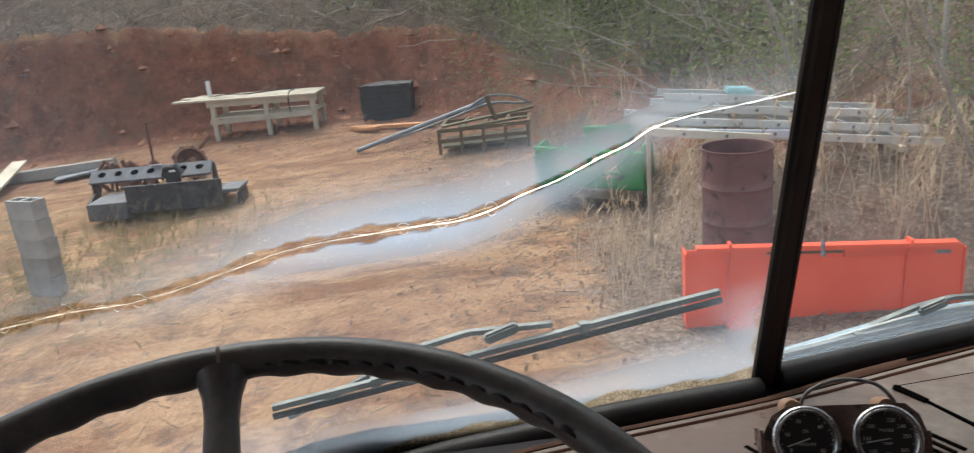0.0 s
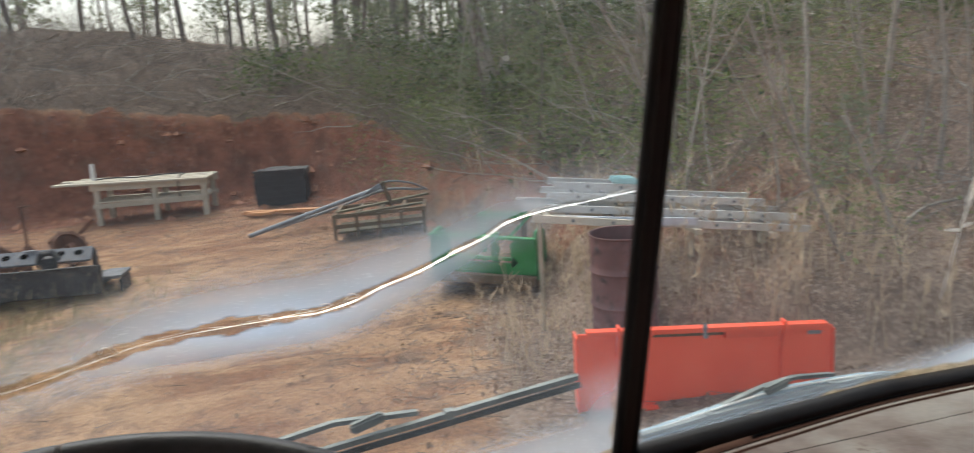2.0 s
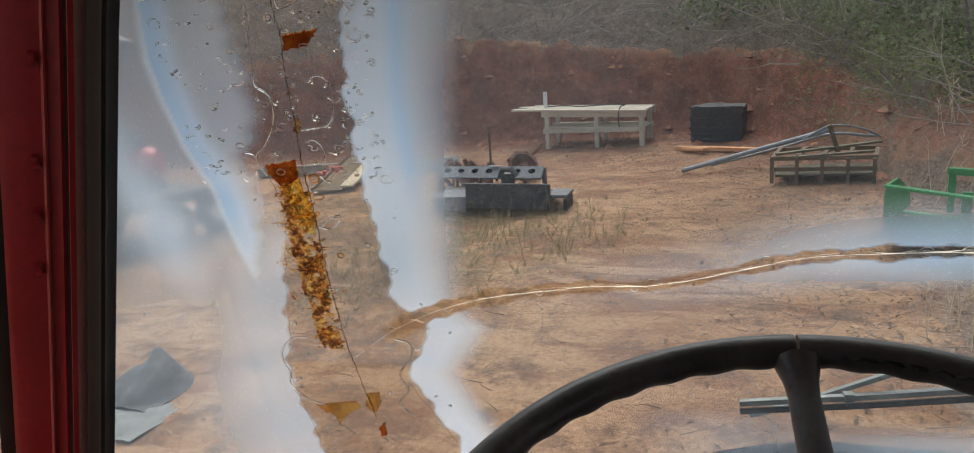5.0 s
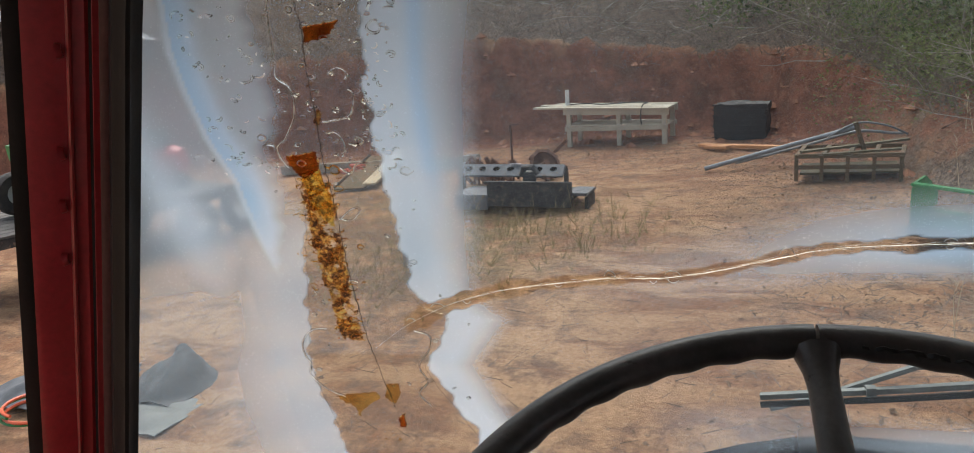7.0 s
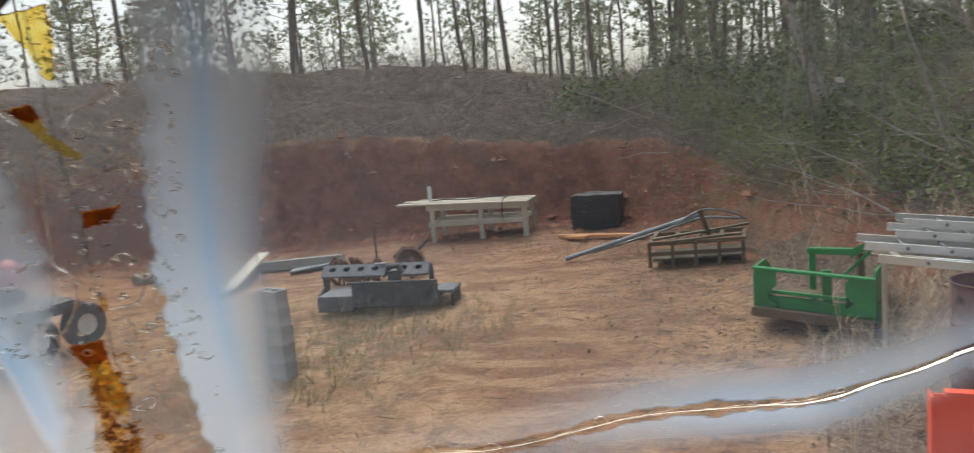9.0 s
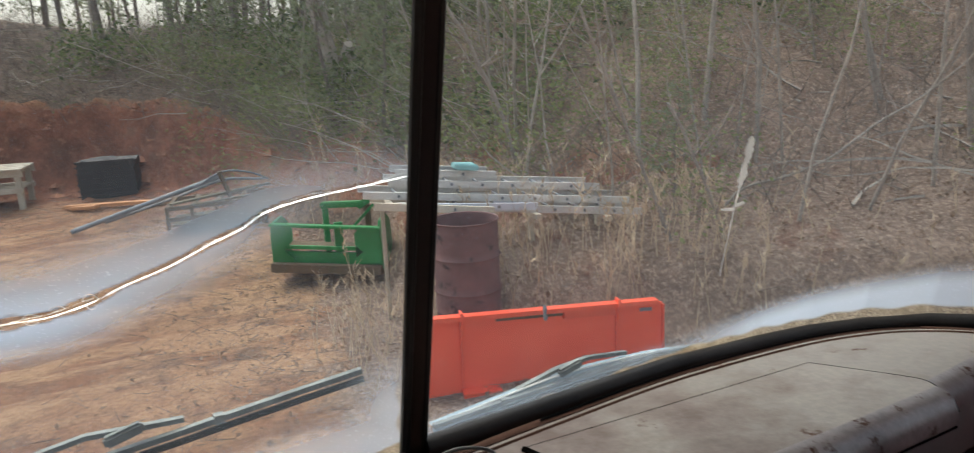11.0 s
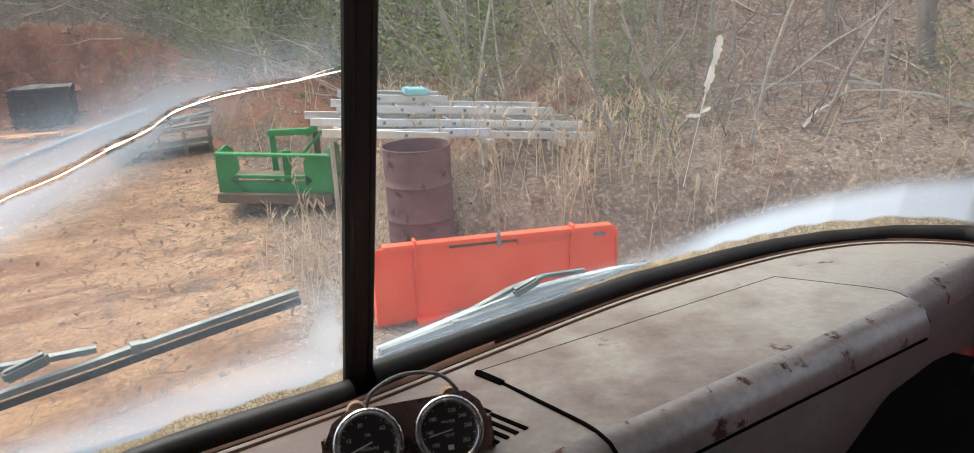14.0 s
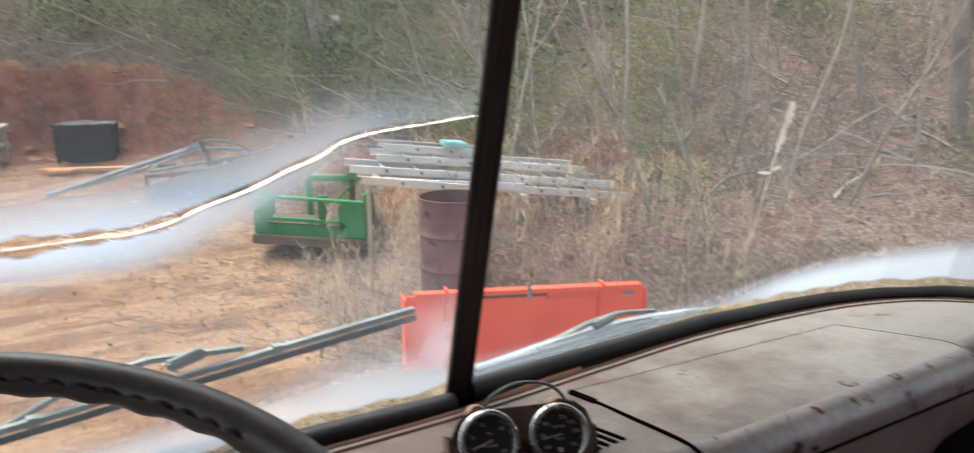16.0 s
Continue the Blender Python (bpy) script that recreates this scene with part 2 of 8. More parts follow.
def spline(pts, n):
    """n points on a smooth curve through pts."""
    pts = [Vector(p) for p in pts]
    out = []
    segs = len(pts) - 1
    for k in range(n):
        f = k / (n - 1) * segs
        i = min(int(f), segs - 1)
        u = f - i
        p0, p1, p2, p3 = pts[max(i - 1, 0)], pts[i], pts[i + 1], pts[min(i + 2, segs)]
        out.append(0.5 * (2 * p1 + (p2 - p0) * u + (2 * p0 - 5 * p1 + 4 * p2 - p3) * u * u + (3 * p1 - p0 - 3 * p2 + p3) * u ** 3))
    return out


def sstep(a, b, v):
    u = min(1.0, max(0.0, (v - a) / (b - a)))
    return u * u * (3 - 2 * u)


rnd = random.Random(7)

# ---- ground: one sheet, yard, cut clay bank and wooded hillside ----
TOE = [(-60, -8), (-30, 7), (-20, 13.2), (-14.5, 16.4), (-6, 16.9), (-2.6, 16.6), (-0.6, 14.8), (0.35, 12.4), (1.2, 10.2), (1.5, 8.3), (1.5, 6.25), (3.5, 6.05), (4.6, 5.7), (7, 4.9), (14, 2.5), (30, -4), (60, -18)]


def behind_toe(x, y):
    best, sign = 1e9, 1
    for (ax, ay), (bx, by) in zip(TOE, TOE[1:]):
        dx, dy = bx - ax, by - ay
        u = min(1, max(0, ((x - ax) * dx + (y - ay) * dy) / (dx * dx + dy * dy)))
        qx, qy = x - ax - u * dx, y - ay - u * dy
        d = qx * qx + qy * qy
        if d < best:
            best, sign = d, 1 if dx * qy - dy * qx > 0 else -1
    return sign * math.sqrt(best)


def clayness(x):
    return 1 - sstep(-1.8, 1.2, x)


def height(x, y):
    cx, cy = min(9, max(-13, x)), min(17.5, max(-4, y))
    z = -0.1 + 0.05 * cx + 0.06 * cy
    s = behind_toe(x, y)
    n1 = noise.noise((x * 0.35, y * 0.35, 1.3))
    n2 = noise.noise((x * 1.3, y * 1.3, 4.1))
    if s > 0:
        cut = 1.5 * sstep(0, 0.8 + 0.3 * n1, s) + 0.235 * max(0, min(s, 7) - 0.7) + min(0.95, 0.09 * max(0, -x - 5)) * sstep(1.5, 5.5, s)
        cut += (0.18 * n2 + 0.15 * noise.noise((x * 3.1, y * 3.1, z * 2)) + 0.09 * noise.noise((x * 7, y * 7, 2))) * sstep(0.05, 0.5, s)
        hill = 0.42 * sstep(0, 0.5, s) + 0.3 * min(s, 2.0) + 0.44 * max(0, min(s, 7.5) - 2.0) + 0.015 * max(0, min(s, 60) - 7.5)
        hill += (0.22 * n1 + 0.1 * n2) * sstep(0.5, 2.5, s)
        hill -= 0.9 * max(0, z + hill - 3.45)
        k = clayness(x)
        cut += 0.85 * sstep(-3.0, -9.5, x) * sstep(0, 0.9, s)
        z += k * cut + (1 - k) * hill
    else:
        z += 0.035 * n1 + 0.018 * n2
    return z


def axis(lo, hi, step, far):
    mid = list(np.arange(lo, hi, step))
    out, d, v = [], step, hi
    while v < far:
        out.append(v)
        d *= 1.28
        v += d
    pre, d, v = [], step, lo
    while v > -far:
        d *= 1.28
        v -= d
        pre.append(v)
    return pre[::-1] + mid + out


def ground_mat():
    m, nt, p, vec = base_mat("yard_soil_clay_and_litter")
    zone = nt.nodes.new("ShaderNodeAttribute")
    zone.attribute_name = "zone"
    sep = nt.nodes.new("ShaderNodeSeparateColor")
    nt.links.new(zone.outputs["Color"], sep.inputs["Color"])
    n_big = noise_tex(nt, vec, 0.55, 6, 0.65)
    n_mid = noise_tex(nt, vec, 2.4, 8, 0.7)
    n_fine = noise_tex(nt, vec, 22, 6, 0.75)
    n_grit = noise_tex(nt, vec, 90, 3, 0.7)
    dirt = mix(nt, ramp(nt, n_big, [(0.42, (0, 0, 0)), (0.56, (1, 1, 1))]), (0.34, 0.166, 0.084), (0.6, 0.362, 0.2))
    dirt = mix(nt, ramp(nt, n_mid, [(0.48, (0, 0, 0)), (0.62, (1, 1, 1))]), dirt, (0.25, 0.155, 0.1))
    # pale washed streaks down the yard and dark damp bits
    mp = nt.nodes.new("ShaderNodeMapping")
    mp.inputs["Rotation"].default_value = (0, 0, radians(24))
    mp.inputs["Scale"].default_value = (0.5, 2.2, 1)
    nt.links.new(vec, mp.inputs["Vector"])
    wash = noise_tex(nt, mp.outputs["Vector"], 0.9, 7, 0.62)
    dirt = mix(nt, ramp(nt, wash, [(0.52, (0, 0, 0)), (0.6, (0.8, 0.8, 0.8))]), dirt, (0.63, 0.39, 0.22))
    dirt = mix(nt, ramp(nt, wash, [(0.36, (0.8, 0.8, 0.8)), (0.43, (0, 0, 0))]), dirt, (0.3, 0.155, 0.085))
    dirt = mix(nt, ramp(nt, noise_tex(nt, vec, 9, 8, 0.75), [(0.62, (0, 0, 0)), (0.67, (0.75, 0.75, 0.75))]), dirt, (0.14, 0.08, 0.05))
    moss = nt.nodes.new("ShaderNodeMath")
    moss.operation = "MULTIPLY"
    nt.links.new(zone.outputs["Alpha"], moss.inputs[0])
    nt.links.new(ramp(nt, noise_tex(nt, vec, 3.1, 8, 0.72), [(0.42, (0, 0, 0)), (0.56, (0.9, 0.9, 0.9))]), moss.inputs[1])
    dirt = mix(nt, moss.outputs[0], dirt, mix(nt, ramp(nt, n_fine, [(0.4, (0, 0, 0)), (0.6, (1, 1, 1))]), (0.15, 0.115, 0.055), (0.29, 0.215, 0.11)))
    clay = mix(nt, ramp(nt, n_mid, [(0.35, (0, 0, 0)), (0.65, (1, 1, 1))]), (0.16, 0.066, 0.042), (0.35, 0.142, 0.085))
    clay = mix(nt, ramp(nt, noise_tex(nt, vec, 7, 8, 0.7), [(0.56, (0, 0, 0)), (0.66, (0.8, 0.8, 0.8))]), clay, (0.42, 0.21, 0.125))
    clay = mix(nt, ramp(nt, noise_tex(nt, vec, 1.3, 6, 0.6), [(0.52, (0, 0, 0)), (0.66, (0.7, 0.7, 0.7))]), clay, (0.2, 0.12, 0.08))
    litter = mix(nt, ramp(nt, n_mid, [(0.35, (0, 0, 0)), (0.68, (1, 1, 1))]), (0.22, 0.15, 0.11), (0.41, 0.295, 0.22))
    litter = mix(nt, ramp(nt, n_fine, [(0.5, (0, 0, 0)), (0.64, (1, 1, 1))]), litter, (0.44, 0.335, 0.25))
    # Blue darkens slope litter: brush duff, with shade under the brush put in
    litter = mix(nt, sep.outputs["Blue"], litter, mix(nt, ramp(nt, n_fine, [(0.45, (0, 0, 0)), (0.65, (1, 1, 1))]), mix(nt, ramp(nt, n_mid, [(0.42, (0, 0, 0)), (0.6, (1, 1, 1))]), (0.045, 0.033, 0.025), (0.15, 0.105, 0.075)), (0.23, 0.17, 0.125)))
    col = mix(nt, sep.outputs["Red"], dirt, clay)
    ragged = nt.nodes.new("ShaderNodeMath")
    ragged.operation = "ADD"
    nt.links.new(sep.outputs["Green"], ragged.inputs[0])
    wob = nt.nodes.new("ShaderNodeMath")
    wob.operation = "MULTIPLY_ADD"
    wob.inputs[1].default_value, wob.inputs[2].default_value = 1.1, -0.55
    nt.links.new(n_mid, wob.inputs[0])
    nt.links.new(wob.outputs[0], ragged.inputs[1])
    col = mix(nt, ramp(nt, ragged.outputs[0], [(0.38, (0, 0, 0)), (0.6, (1, 1, 1))]), col, litter)
    grit = ramp(nt, n_fine, [(0.3, (0.3, 0.3, 0.3)), (0.7, (0.72, 0.72, 0.72))])
    col = mix(nt, 0.85, col, grit, "OVERLAY")
    nt.links.new(col, p.inputs["Base Color"])
    p.inputs["Roughness"].default_value = 0.95
    hsum = nt.nodes.new("ShaderNodeMath")
    hsum.operation = "ADD"
    nt.links.new(n_fine, hsum.inputs[0])
    nt.links.new(n_grit, hsum.inputs[1])
    bump(nt, p, hsum.outputs[0], 1.0, 0.04)
    return m


xs, ys = axis(-13, 9, 0.16, 2500), axis(2, 21, 0.16, 2500)
gv = [(x, y, height(x, y)) for y in ys for x in xs]
nx = len(xs)
gf = [(j * nx + i, j * nx + i + 1, (j + 1) * nx + i + 1, (j + 1) * nx + i) for j in range(len(ys) - 1) for i in range(nx - 1)]
gme = bpy.data.meshes.new("ground")
gme.from_pydata(gv, [], gf)
zone = gme.attributes.new("zone", "FLOAT_COLOR", "POINT")
zv = np.zeros((len(gv), 4), dtype=np.float32)
for i, (x, y, z) in enumerate(gv):
    if abs(x) > 80 or abs(y) > 80:
        zv[i] = (0, 1, 0, 1)
        continue
    s, k = behind_toe(x, y), clayness(x)
    clay = k * sstep(-1.2, 0.0, s) * (1 - sstep(0.6 + 0.3 * noise.noise((x * 0.8, 2, 5)) + 0.25 * noise.noise((x * 2.7, y, 6)), 1.05 + 0.3 * noise.noise((x * 2.1, y, 8)), s)) + 0.5 * k * sstep(-6, -0.5, s) * (1 - sstep(0, 1, s))
    clay += (1 - k) * 0.9 * sstep(0.5, 0.62, noise.noise((x * 0.9, y * 0.9, 9)) + 0.42 + 0.34 * sstep(8, 10.5, y) * sstep(2.2, 1.0, s)) * sstep(0.1, 0.4, s) * (1 - sstep(2.0, 3.5, s))
    litter = sstep(0.6, 1.1, s) * k + (1 - k) * sstep(-2.6, 0.8, s) * (1 - 0.75 * min(1, clay)) + 0.25 * sstep(-1, 3, x) * sstep(9, 7, y)
    # slope and bank-top duff, with brush and overhang shade painted in
    duff_and_shade = 0.85 * (1 - k) * sstep(9.2, 11, y) * sstep(-0.8, 0.3, s) * (1 - sstep(3, 5, s)) + (0.85 * k + 0.28 * sstep(9, 13, y) * (1 - k)) * sstep(0.5, 0.95, s) * (1 - sstep(9, 14, s))
    moss = max(math.exp(-((x + 5.6) ** 2 + (y - 9.2) ** 2) / 5.0), 0.8 * math.exp(-((x + 8.5) ** 2 + (y - 11) ** 2) / 5.0), 0.6 * math.exp(-((x + 1.0) ** 2 + (y - 10.6) ** 2) / 3.0))
    zv[i] = (min(1, clay), min(1, litter), min(1, duff_and_shade), moss)
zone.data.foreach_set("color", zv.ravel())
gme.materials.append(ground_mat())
gme.shade_smooth()
ground = tagged(new("ground", gme), "bare orange clay yard rising into a leaf-littered slope", "ground", kind="structure")

# ---- truck cab ----
FX = [(-1.25, 0.545), (-1.06, 0.560), (-1.02, 0.610), (-0.95, 0.653), (-0.8, 0.694), (-0.45, 0.775), (-0.116, 0.806), (0.08, 0.838), (0.35, 0.896), (0.58, 0.972), (0.824, 1.050), (1.0, 1.080), (1.12, 1.088), (1.226, 1.076), (1.334, 1.035), (1.416, 0.967), (1.44, 0.907), (1.5, 0.86)]
LEFT_END = [(2.42, -1.262), (2.521, -1.219), (2.685, -1.142), (2.76, -1.105), (2.845, -1.069), (2.975, -1.042), (3.096, -1.007), (3.207, -0.971), (3.3, -0.925), (3.363, -0.88), (3.40, -0.836), (3.44, -0.75), (3.46, -0.6)]
RIGHT_END = [(2.5, 1.465), (2.644, 1.455), (2.742, 1.441), (2.862, 1.424), (2.93, 1.408), (3.03, 1.381), (3.25, 1.315), (3.36, 1.24), (3.42, 1.12), (3.46, 0.95)]


def lerp(table, v):
    return float(np.interp(v, [a for a, _ in table], [b for _, b in table]))


def on_glass(x, z, out=0.0):
    """A point of the windscreen at x and height z; out: metres outside it."""
    return Vector((x - 0.15 * out, lerp(FX, x) - 0.23 * (z - 2.61) + out, z + 0.2 * out))


def dash_z(x, y):
    return 2.6724 + 0.0115 * x - 0.0759 * y - 0.19 * sstep(-0.15, -0.7, x)


CRACK = [(-0.792, 2.709), (-0.733, 2.751), (-0.665, 2.785), (-0.598, 2.805), (-0.52, 2.817), (-0.446, 2.825), (-0.393, 2.827), (-0.357, 2.833), (-0.321, 2.841), (-0.25, 2.861), (-0.2, 2.874), (-0.137, 2.881), (-0.056, 2.885), (-0.019, 2.886), (0.019, 2.894), (0.054, 2.908), (0.096, 2.921), (0.137, 2.938), (0.172, 2.951), (0.199, 2.966), (0.234, 2.974), (0.268, 2.978), (0.303, 2.981), (0.36, 2.987)]
RUNNEL = [(-0.76, 3.4), (-0.776, 3.224), (-0.776, 3.16), (-0.782, 3.124), (-0.787, 3.056), (-0.793, 2.999), (-0.794, 2.94), (-0.798, 2.868), (-0.8, 2.811), (-0.798, 2.72), (-0.785, 2.604)]
COLUMN_L = [(2.56, -0.88), (2.675, -0.894), (2.749, -0.877), (2.852, -0.855), (2.94, -0.834), (3.012, -0.842), (3.072, -0.808), (3.178, -0.81), (3.3, -0.83), (3.46, -0.84)]
COLUMN_R = [(2.56, -0.67), (2.6, -0.689), (2.684, -0.723), (2.758, -0.675), (2.795, -0.717), (2.928, -0.722), (2.992, -0.723), (3.085, -0.719), (3.184, -0.701), (3.3, -0.67), (3.46, -0.65)]


def divider_x(z):
    return 0.356 + 0.058 * (z - 2.61)


def near_line(px, pz, line):
    """Distance to a line of (x, z), signed: positive above it."""
    best = np.full(px.shape, 1e9)
    sign = np.ones(px.shape)
    for (ax, az), (bx, bz) in zip(line, line[1:]):
        dx, dz = bx - ax, bz - az
        u = np.clip(((px - ax) * dx + (pz - az) * dz) / (dx * dx + dz * dz), 0, 1)
        qx, qz = px - ax - u * dx, pz - az - u * dz
        d = np.hypot(qx, qz)
        closer = d < best
        best = np.where(closer, d, best)
        sign = np.where(closer, np.where(dx * qz - dz * qx > 0, 1, -1), sign)
    return best, sign


def sst(a, b, v):
    u = np.clip((v - a) / (b - a), 0, 1)
    return u * u * (3 - 2 * u)


def bell(v, c, w):
    return np.exp(-((v - c) / w) ** 2)


def clouding_left(x, z):
    """How far the old laminate has clouded (veil), browned (stain), rusted (rust), gone tan along its edge (tan) and turned blue (tint)."""
    d, sign = near_line(x, z, CRACK)
    halo = np.interp(x, [-0.8, -0.6, -0.4, -0.2, -0.1, 0.0, 0.08, 0.2, 0.36], [0.0125, 0.0095, 0.0058, 0.006, 0.0068, 0.004, 0.0025, 0.002, 0.0015])
    halo = halo * (1 + 0.22 * np.sin(x * 95) + 0.18 * np.sin(x * 53 + 1) + 0.12 * np.sin(x * 210))
    above = sign > 0
    veil = bell(x, -0.08, 0.17) * np.where(above, 0.5 * sst(0.085, 0.0, d), 0.66 * sst(0.06, 0.0, d))
    veil += np.where(above, 0.26 * sst(0.06, 0.0, d) * bell(x, 0.22, 0.16), 0.2 * sst(0.045, 0.0, d) * bell(x, 0.16, 0.1))
    veil += 0.05 * sst(0.34, 0.06, d) * above * sst(-0.55, -0.1, x)
    veil += 0.15 * sst(0.07, 0.01, d) * sst(-0.75, -0.35, x) * sst(0.3, 0.1, x)
    cl = np.interp(z, [a for a, _ in COLUMN_L], [b for _, b in COLUMN_L])
    cr = np.interp(z, [a for a, _ in COLUMN_R], [b for _, b in COLUMN_R])
    smooth_r, smooth_l = x - cr, cl - x
    cl = cl + 0.004 * np.sin(z * 190) * np.sin(z * 47) + 0.003 * np.sin(z * 83)
    cr = cr + 0.004 * np.sin(z * 170 + 1) * np.sin(z * 53) + 0.003 * np.sin(z * 91)
    # milky band beside the browned column, brightest at its edge
    dr = x - cr
    outer = np.interp(z, [2.5, 2.6, 2.7, 2.8, 3.0, 3.2, 3.4], [0.1, 0.095, 0.1, 0.115, 0.155, 0.18, 0.2])
    band = (0.72 + 0.2 * sst(2.85, 3.05, z)) * sst(-0.001, 0.005, dr) * (1 - sst(0.3, 1.0, smooth_r / outer)) * (1 - 0.3 * sst(3.1, 3.2, z) * sst(0.03, 0.0, dr))
    veil = np.maximum(veil, band)
    tint = 0.8 * bell(smooth_r, 0.066, 0.012) * sst(2.86, 3.02, z)
    # the other side: an arc of blue, cloud between it and the column, and a broad white skirt lower down
    dl = cl - x
    arc, side = near_line(x, z, [(-0.90, 3.42), (-0.92, 3.3), (-0.933, 3.227), (-0.941, 3.185), (-0.947, 3.142), (-0.945, 3.096), (-0.937, 3.032), (-0.917, 2.972), (-0.91, 2.9), (-0.9, 2.82)])
    inner = (side > 0)
    cloud = sst(0.0, 0.05, dl) * (0.8 - 0.36 * sst(2.95, 2.75, z))
    cloud = np.where(inner, cloud * (0.75 + 0.6 * sst(0.05, 0.0, arc)), cloud * (0.62 + 0.4 * bell(arc, 0.085, 0.03) + 0.7 * sst(0.012, 0.0, arc)) * sst(0.0, 0.03, dl))
    cloud = np.where(z > 2.93, cloud, np.maximum(cloud * sst(2.6, 2.93, z), 0.0))
    skirt = 0.52 * sst(0.0, 0.006, dl) * (1 - sst(0.03, 0.19 + 0.05 * sst(2.75, 2.6, z), smooth_l)) * sst(3.0, 2.86, z)
    veil = np.maximum(veil, np.clip(np.maximum(cloud, skirt), 0, 0.85))
    veil = np.maximum(veil, 0.26 * sst(0.0, 0.1, smooth_l) * sst(2.6, 2.9, z) + 0.12 * sst(0.0, 0.1, smooth_l))
    tint = np.maximum(tint, 0.95 * sst(0.045, 0.0, arc) * inner * sst(2.86, 2.96, z))
    tint = np.maximum(tint, 0.55 * bell(x, -0.06, 0.14) * sst(0.06, 0.02, d))
    veil = np.maximum(veil, 0.44 * sst(2.665 + 0.09 * sst(-0.1, 0.32, x), 2.61, z) * sst(-0.5, -0.1, x))
    veil = np.maximum(veil, 0.42 * sst(0.22, 0.34, x) * sst(2.79, 2.67, z))
    veil = np.maximum(veil, 0.02 + 0.1 * sst(3.08, 3.3, z) + 0.07 * sst(2.88, 3.08, z) * sst(-0.2, -0.5, x) + 0.05 * bell(z, 2.75, 0.1))
    inside = sst(-0.003, 0.003, x - cl) * sst(-0.003, 0.003, cr - x)
    veil = np.where(inside > 0.5, np.where(z > 2.7, 0.12 + 0.14 * sst(3.05, 3.25, z), 0.05), veil)
    clear = sst(0.0, 0.003, d - halo)
    veil = veil * np.where(x > -0.74, 0.06 + 0.94 * clear, 1)
    stain = 0.75 * inside * sst(3.3, 3.2, z) * (0.55 + 0.45 * sst(2.66, 2.76, z))
    stain = np.maximum(stain, (0.75 - 0.22 * sst(-0.5, -0.25, x)) * (1 - clear) * sst(0.3, 0.08, x))
    # rust beside the fine dark crack, thinning out to islands at the foot
    run = np.interp(-z, [-q for _, q in RUNNEL], [q for q, _ in RUNNEL])
    off = x - run + 0.022 * sst(3.02, 2.95, z)
    wide = 0.008 + 0.017 * sst(3.02, 2.95, z) - 0.005 * sst(2.9, 2.8, z)
    rust = sst(1.35, 0.65, np.abs(off) / wide) * (0.54 * sst(3.17, 3.12, z) + 0.22 * sst(3.0, 2.96, z)) * sst(2.68, 2.74, z)
    rust = np.maximum(rust, 0.5 * inside * sst(2.76, 2.7, z) * bell(x, -0.81, 0.05))
    rust = np.maximum(rust, 0.2 * inside * sst(3.05, 2.85, z) * sst(0.03, 0.01, np.abs(x - run)))
    foot = np.interp(x, [-0.5, -0.3, -0.17, -0.08, 0.04, 0.145, 0.244, 0.34], [2.49, 2.535, 2.562, 2.574, 2.585, 2.595, 2.596, 2.596])
    tan = sst(0.0155, 0.0125, z - foot + 0.003 * np.sin(x * 70) + 0.002 * np.sin(x * 31)) * sst(-0.45, -0.3, x) * sst(0.005, 0.012, divider_x(2.62) - x)
    tan = np.maximum(tan, sst(0.022, 0.016, divider_x(2.62) - x + 0.003 * np.sin(z * 130)) * sst(2.76, 2.66, z) * 0.7)
    return veil, stain, rust, tan, tint


def clouding_right(x, z):
    top = np.interp(x, [0.38, 0.58, 0.82, 0.95, 1.21, 1.4, 1.46], [2.64, 2.632, 2.63, 2.645, 2.676, 2.71, 2.722])
    veil = (0.28 + 0.4 * sst(0.85, 1.05, x)) * sst(0.024, -0.03, z - top)
    end = np.interp(z, [a for a, _ in RIGHT_END], [b for _, b in RIGHT_END])
    fringe = np.interp(z, [2.6, 2.7, 2.85, 3.0, 3.1], [0.06, 0.05, 0.055, 0.045, 0.02])
    veil = np.maximum(veil, 0.74 * sst(1.0, 0.45, (end - x) / fringe) * sst(3.04, 2.94, z))
    tint = bell((end - x) / fringe, 0.75, 0.2) * sst(3.04, 2.94, z) * sst(2.72, 2.8, z)
    veil = np.maximum(veil, 0.035)
    edge = np.interp(x, [0.38, 0.7, 0.926, 1.04, 1.176, 1.294, 1.434], [2.604, 2.606, 2.613, 2.614, 2.621, 2.629, 2.633])
    tan = sst(0.003, -0.002, z - edge + 0.002 * np.sin(x * 85) + 0.0015 * np.sin(x * 41)) * sst(0.5, 0.62, x)
    tan = np.maximum(tan, 0.5 * sst(-0.014, -0.008, x - end) * sst(2.70, 2.66, z))
    return veil, tan * 0, tan * 0, tan, tint


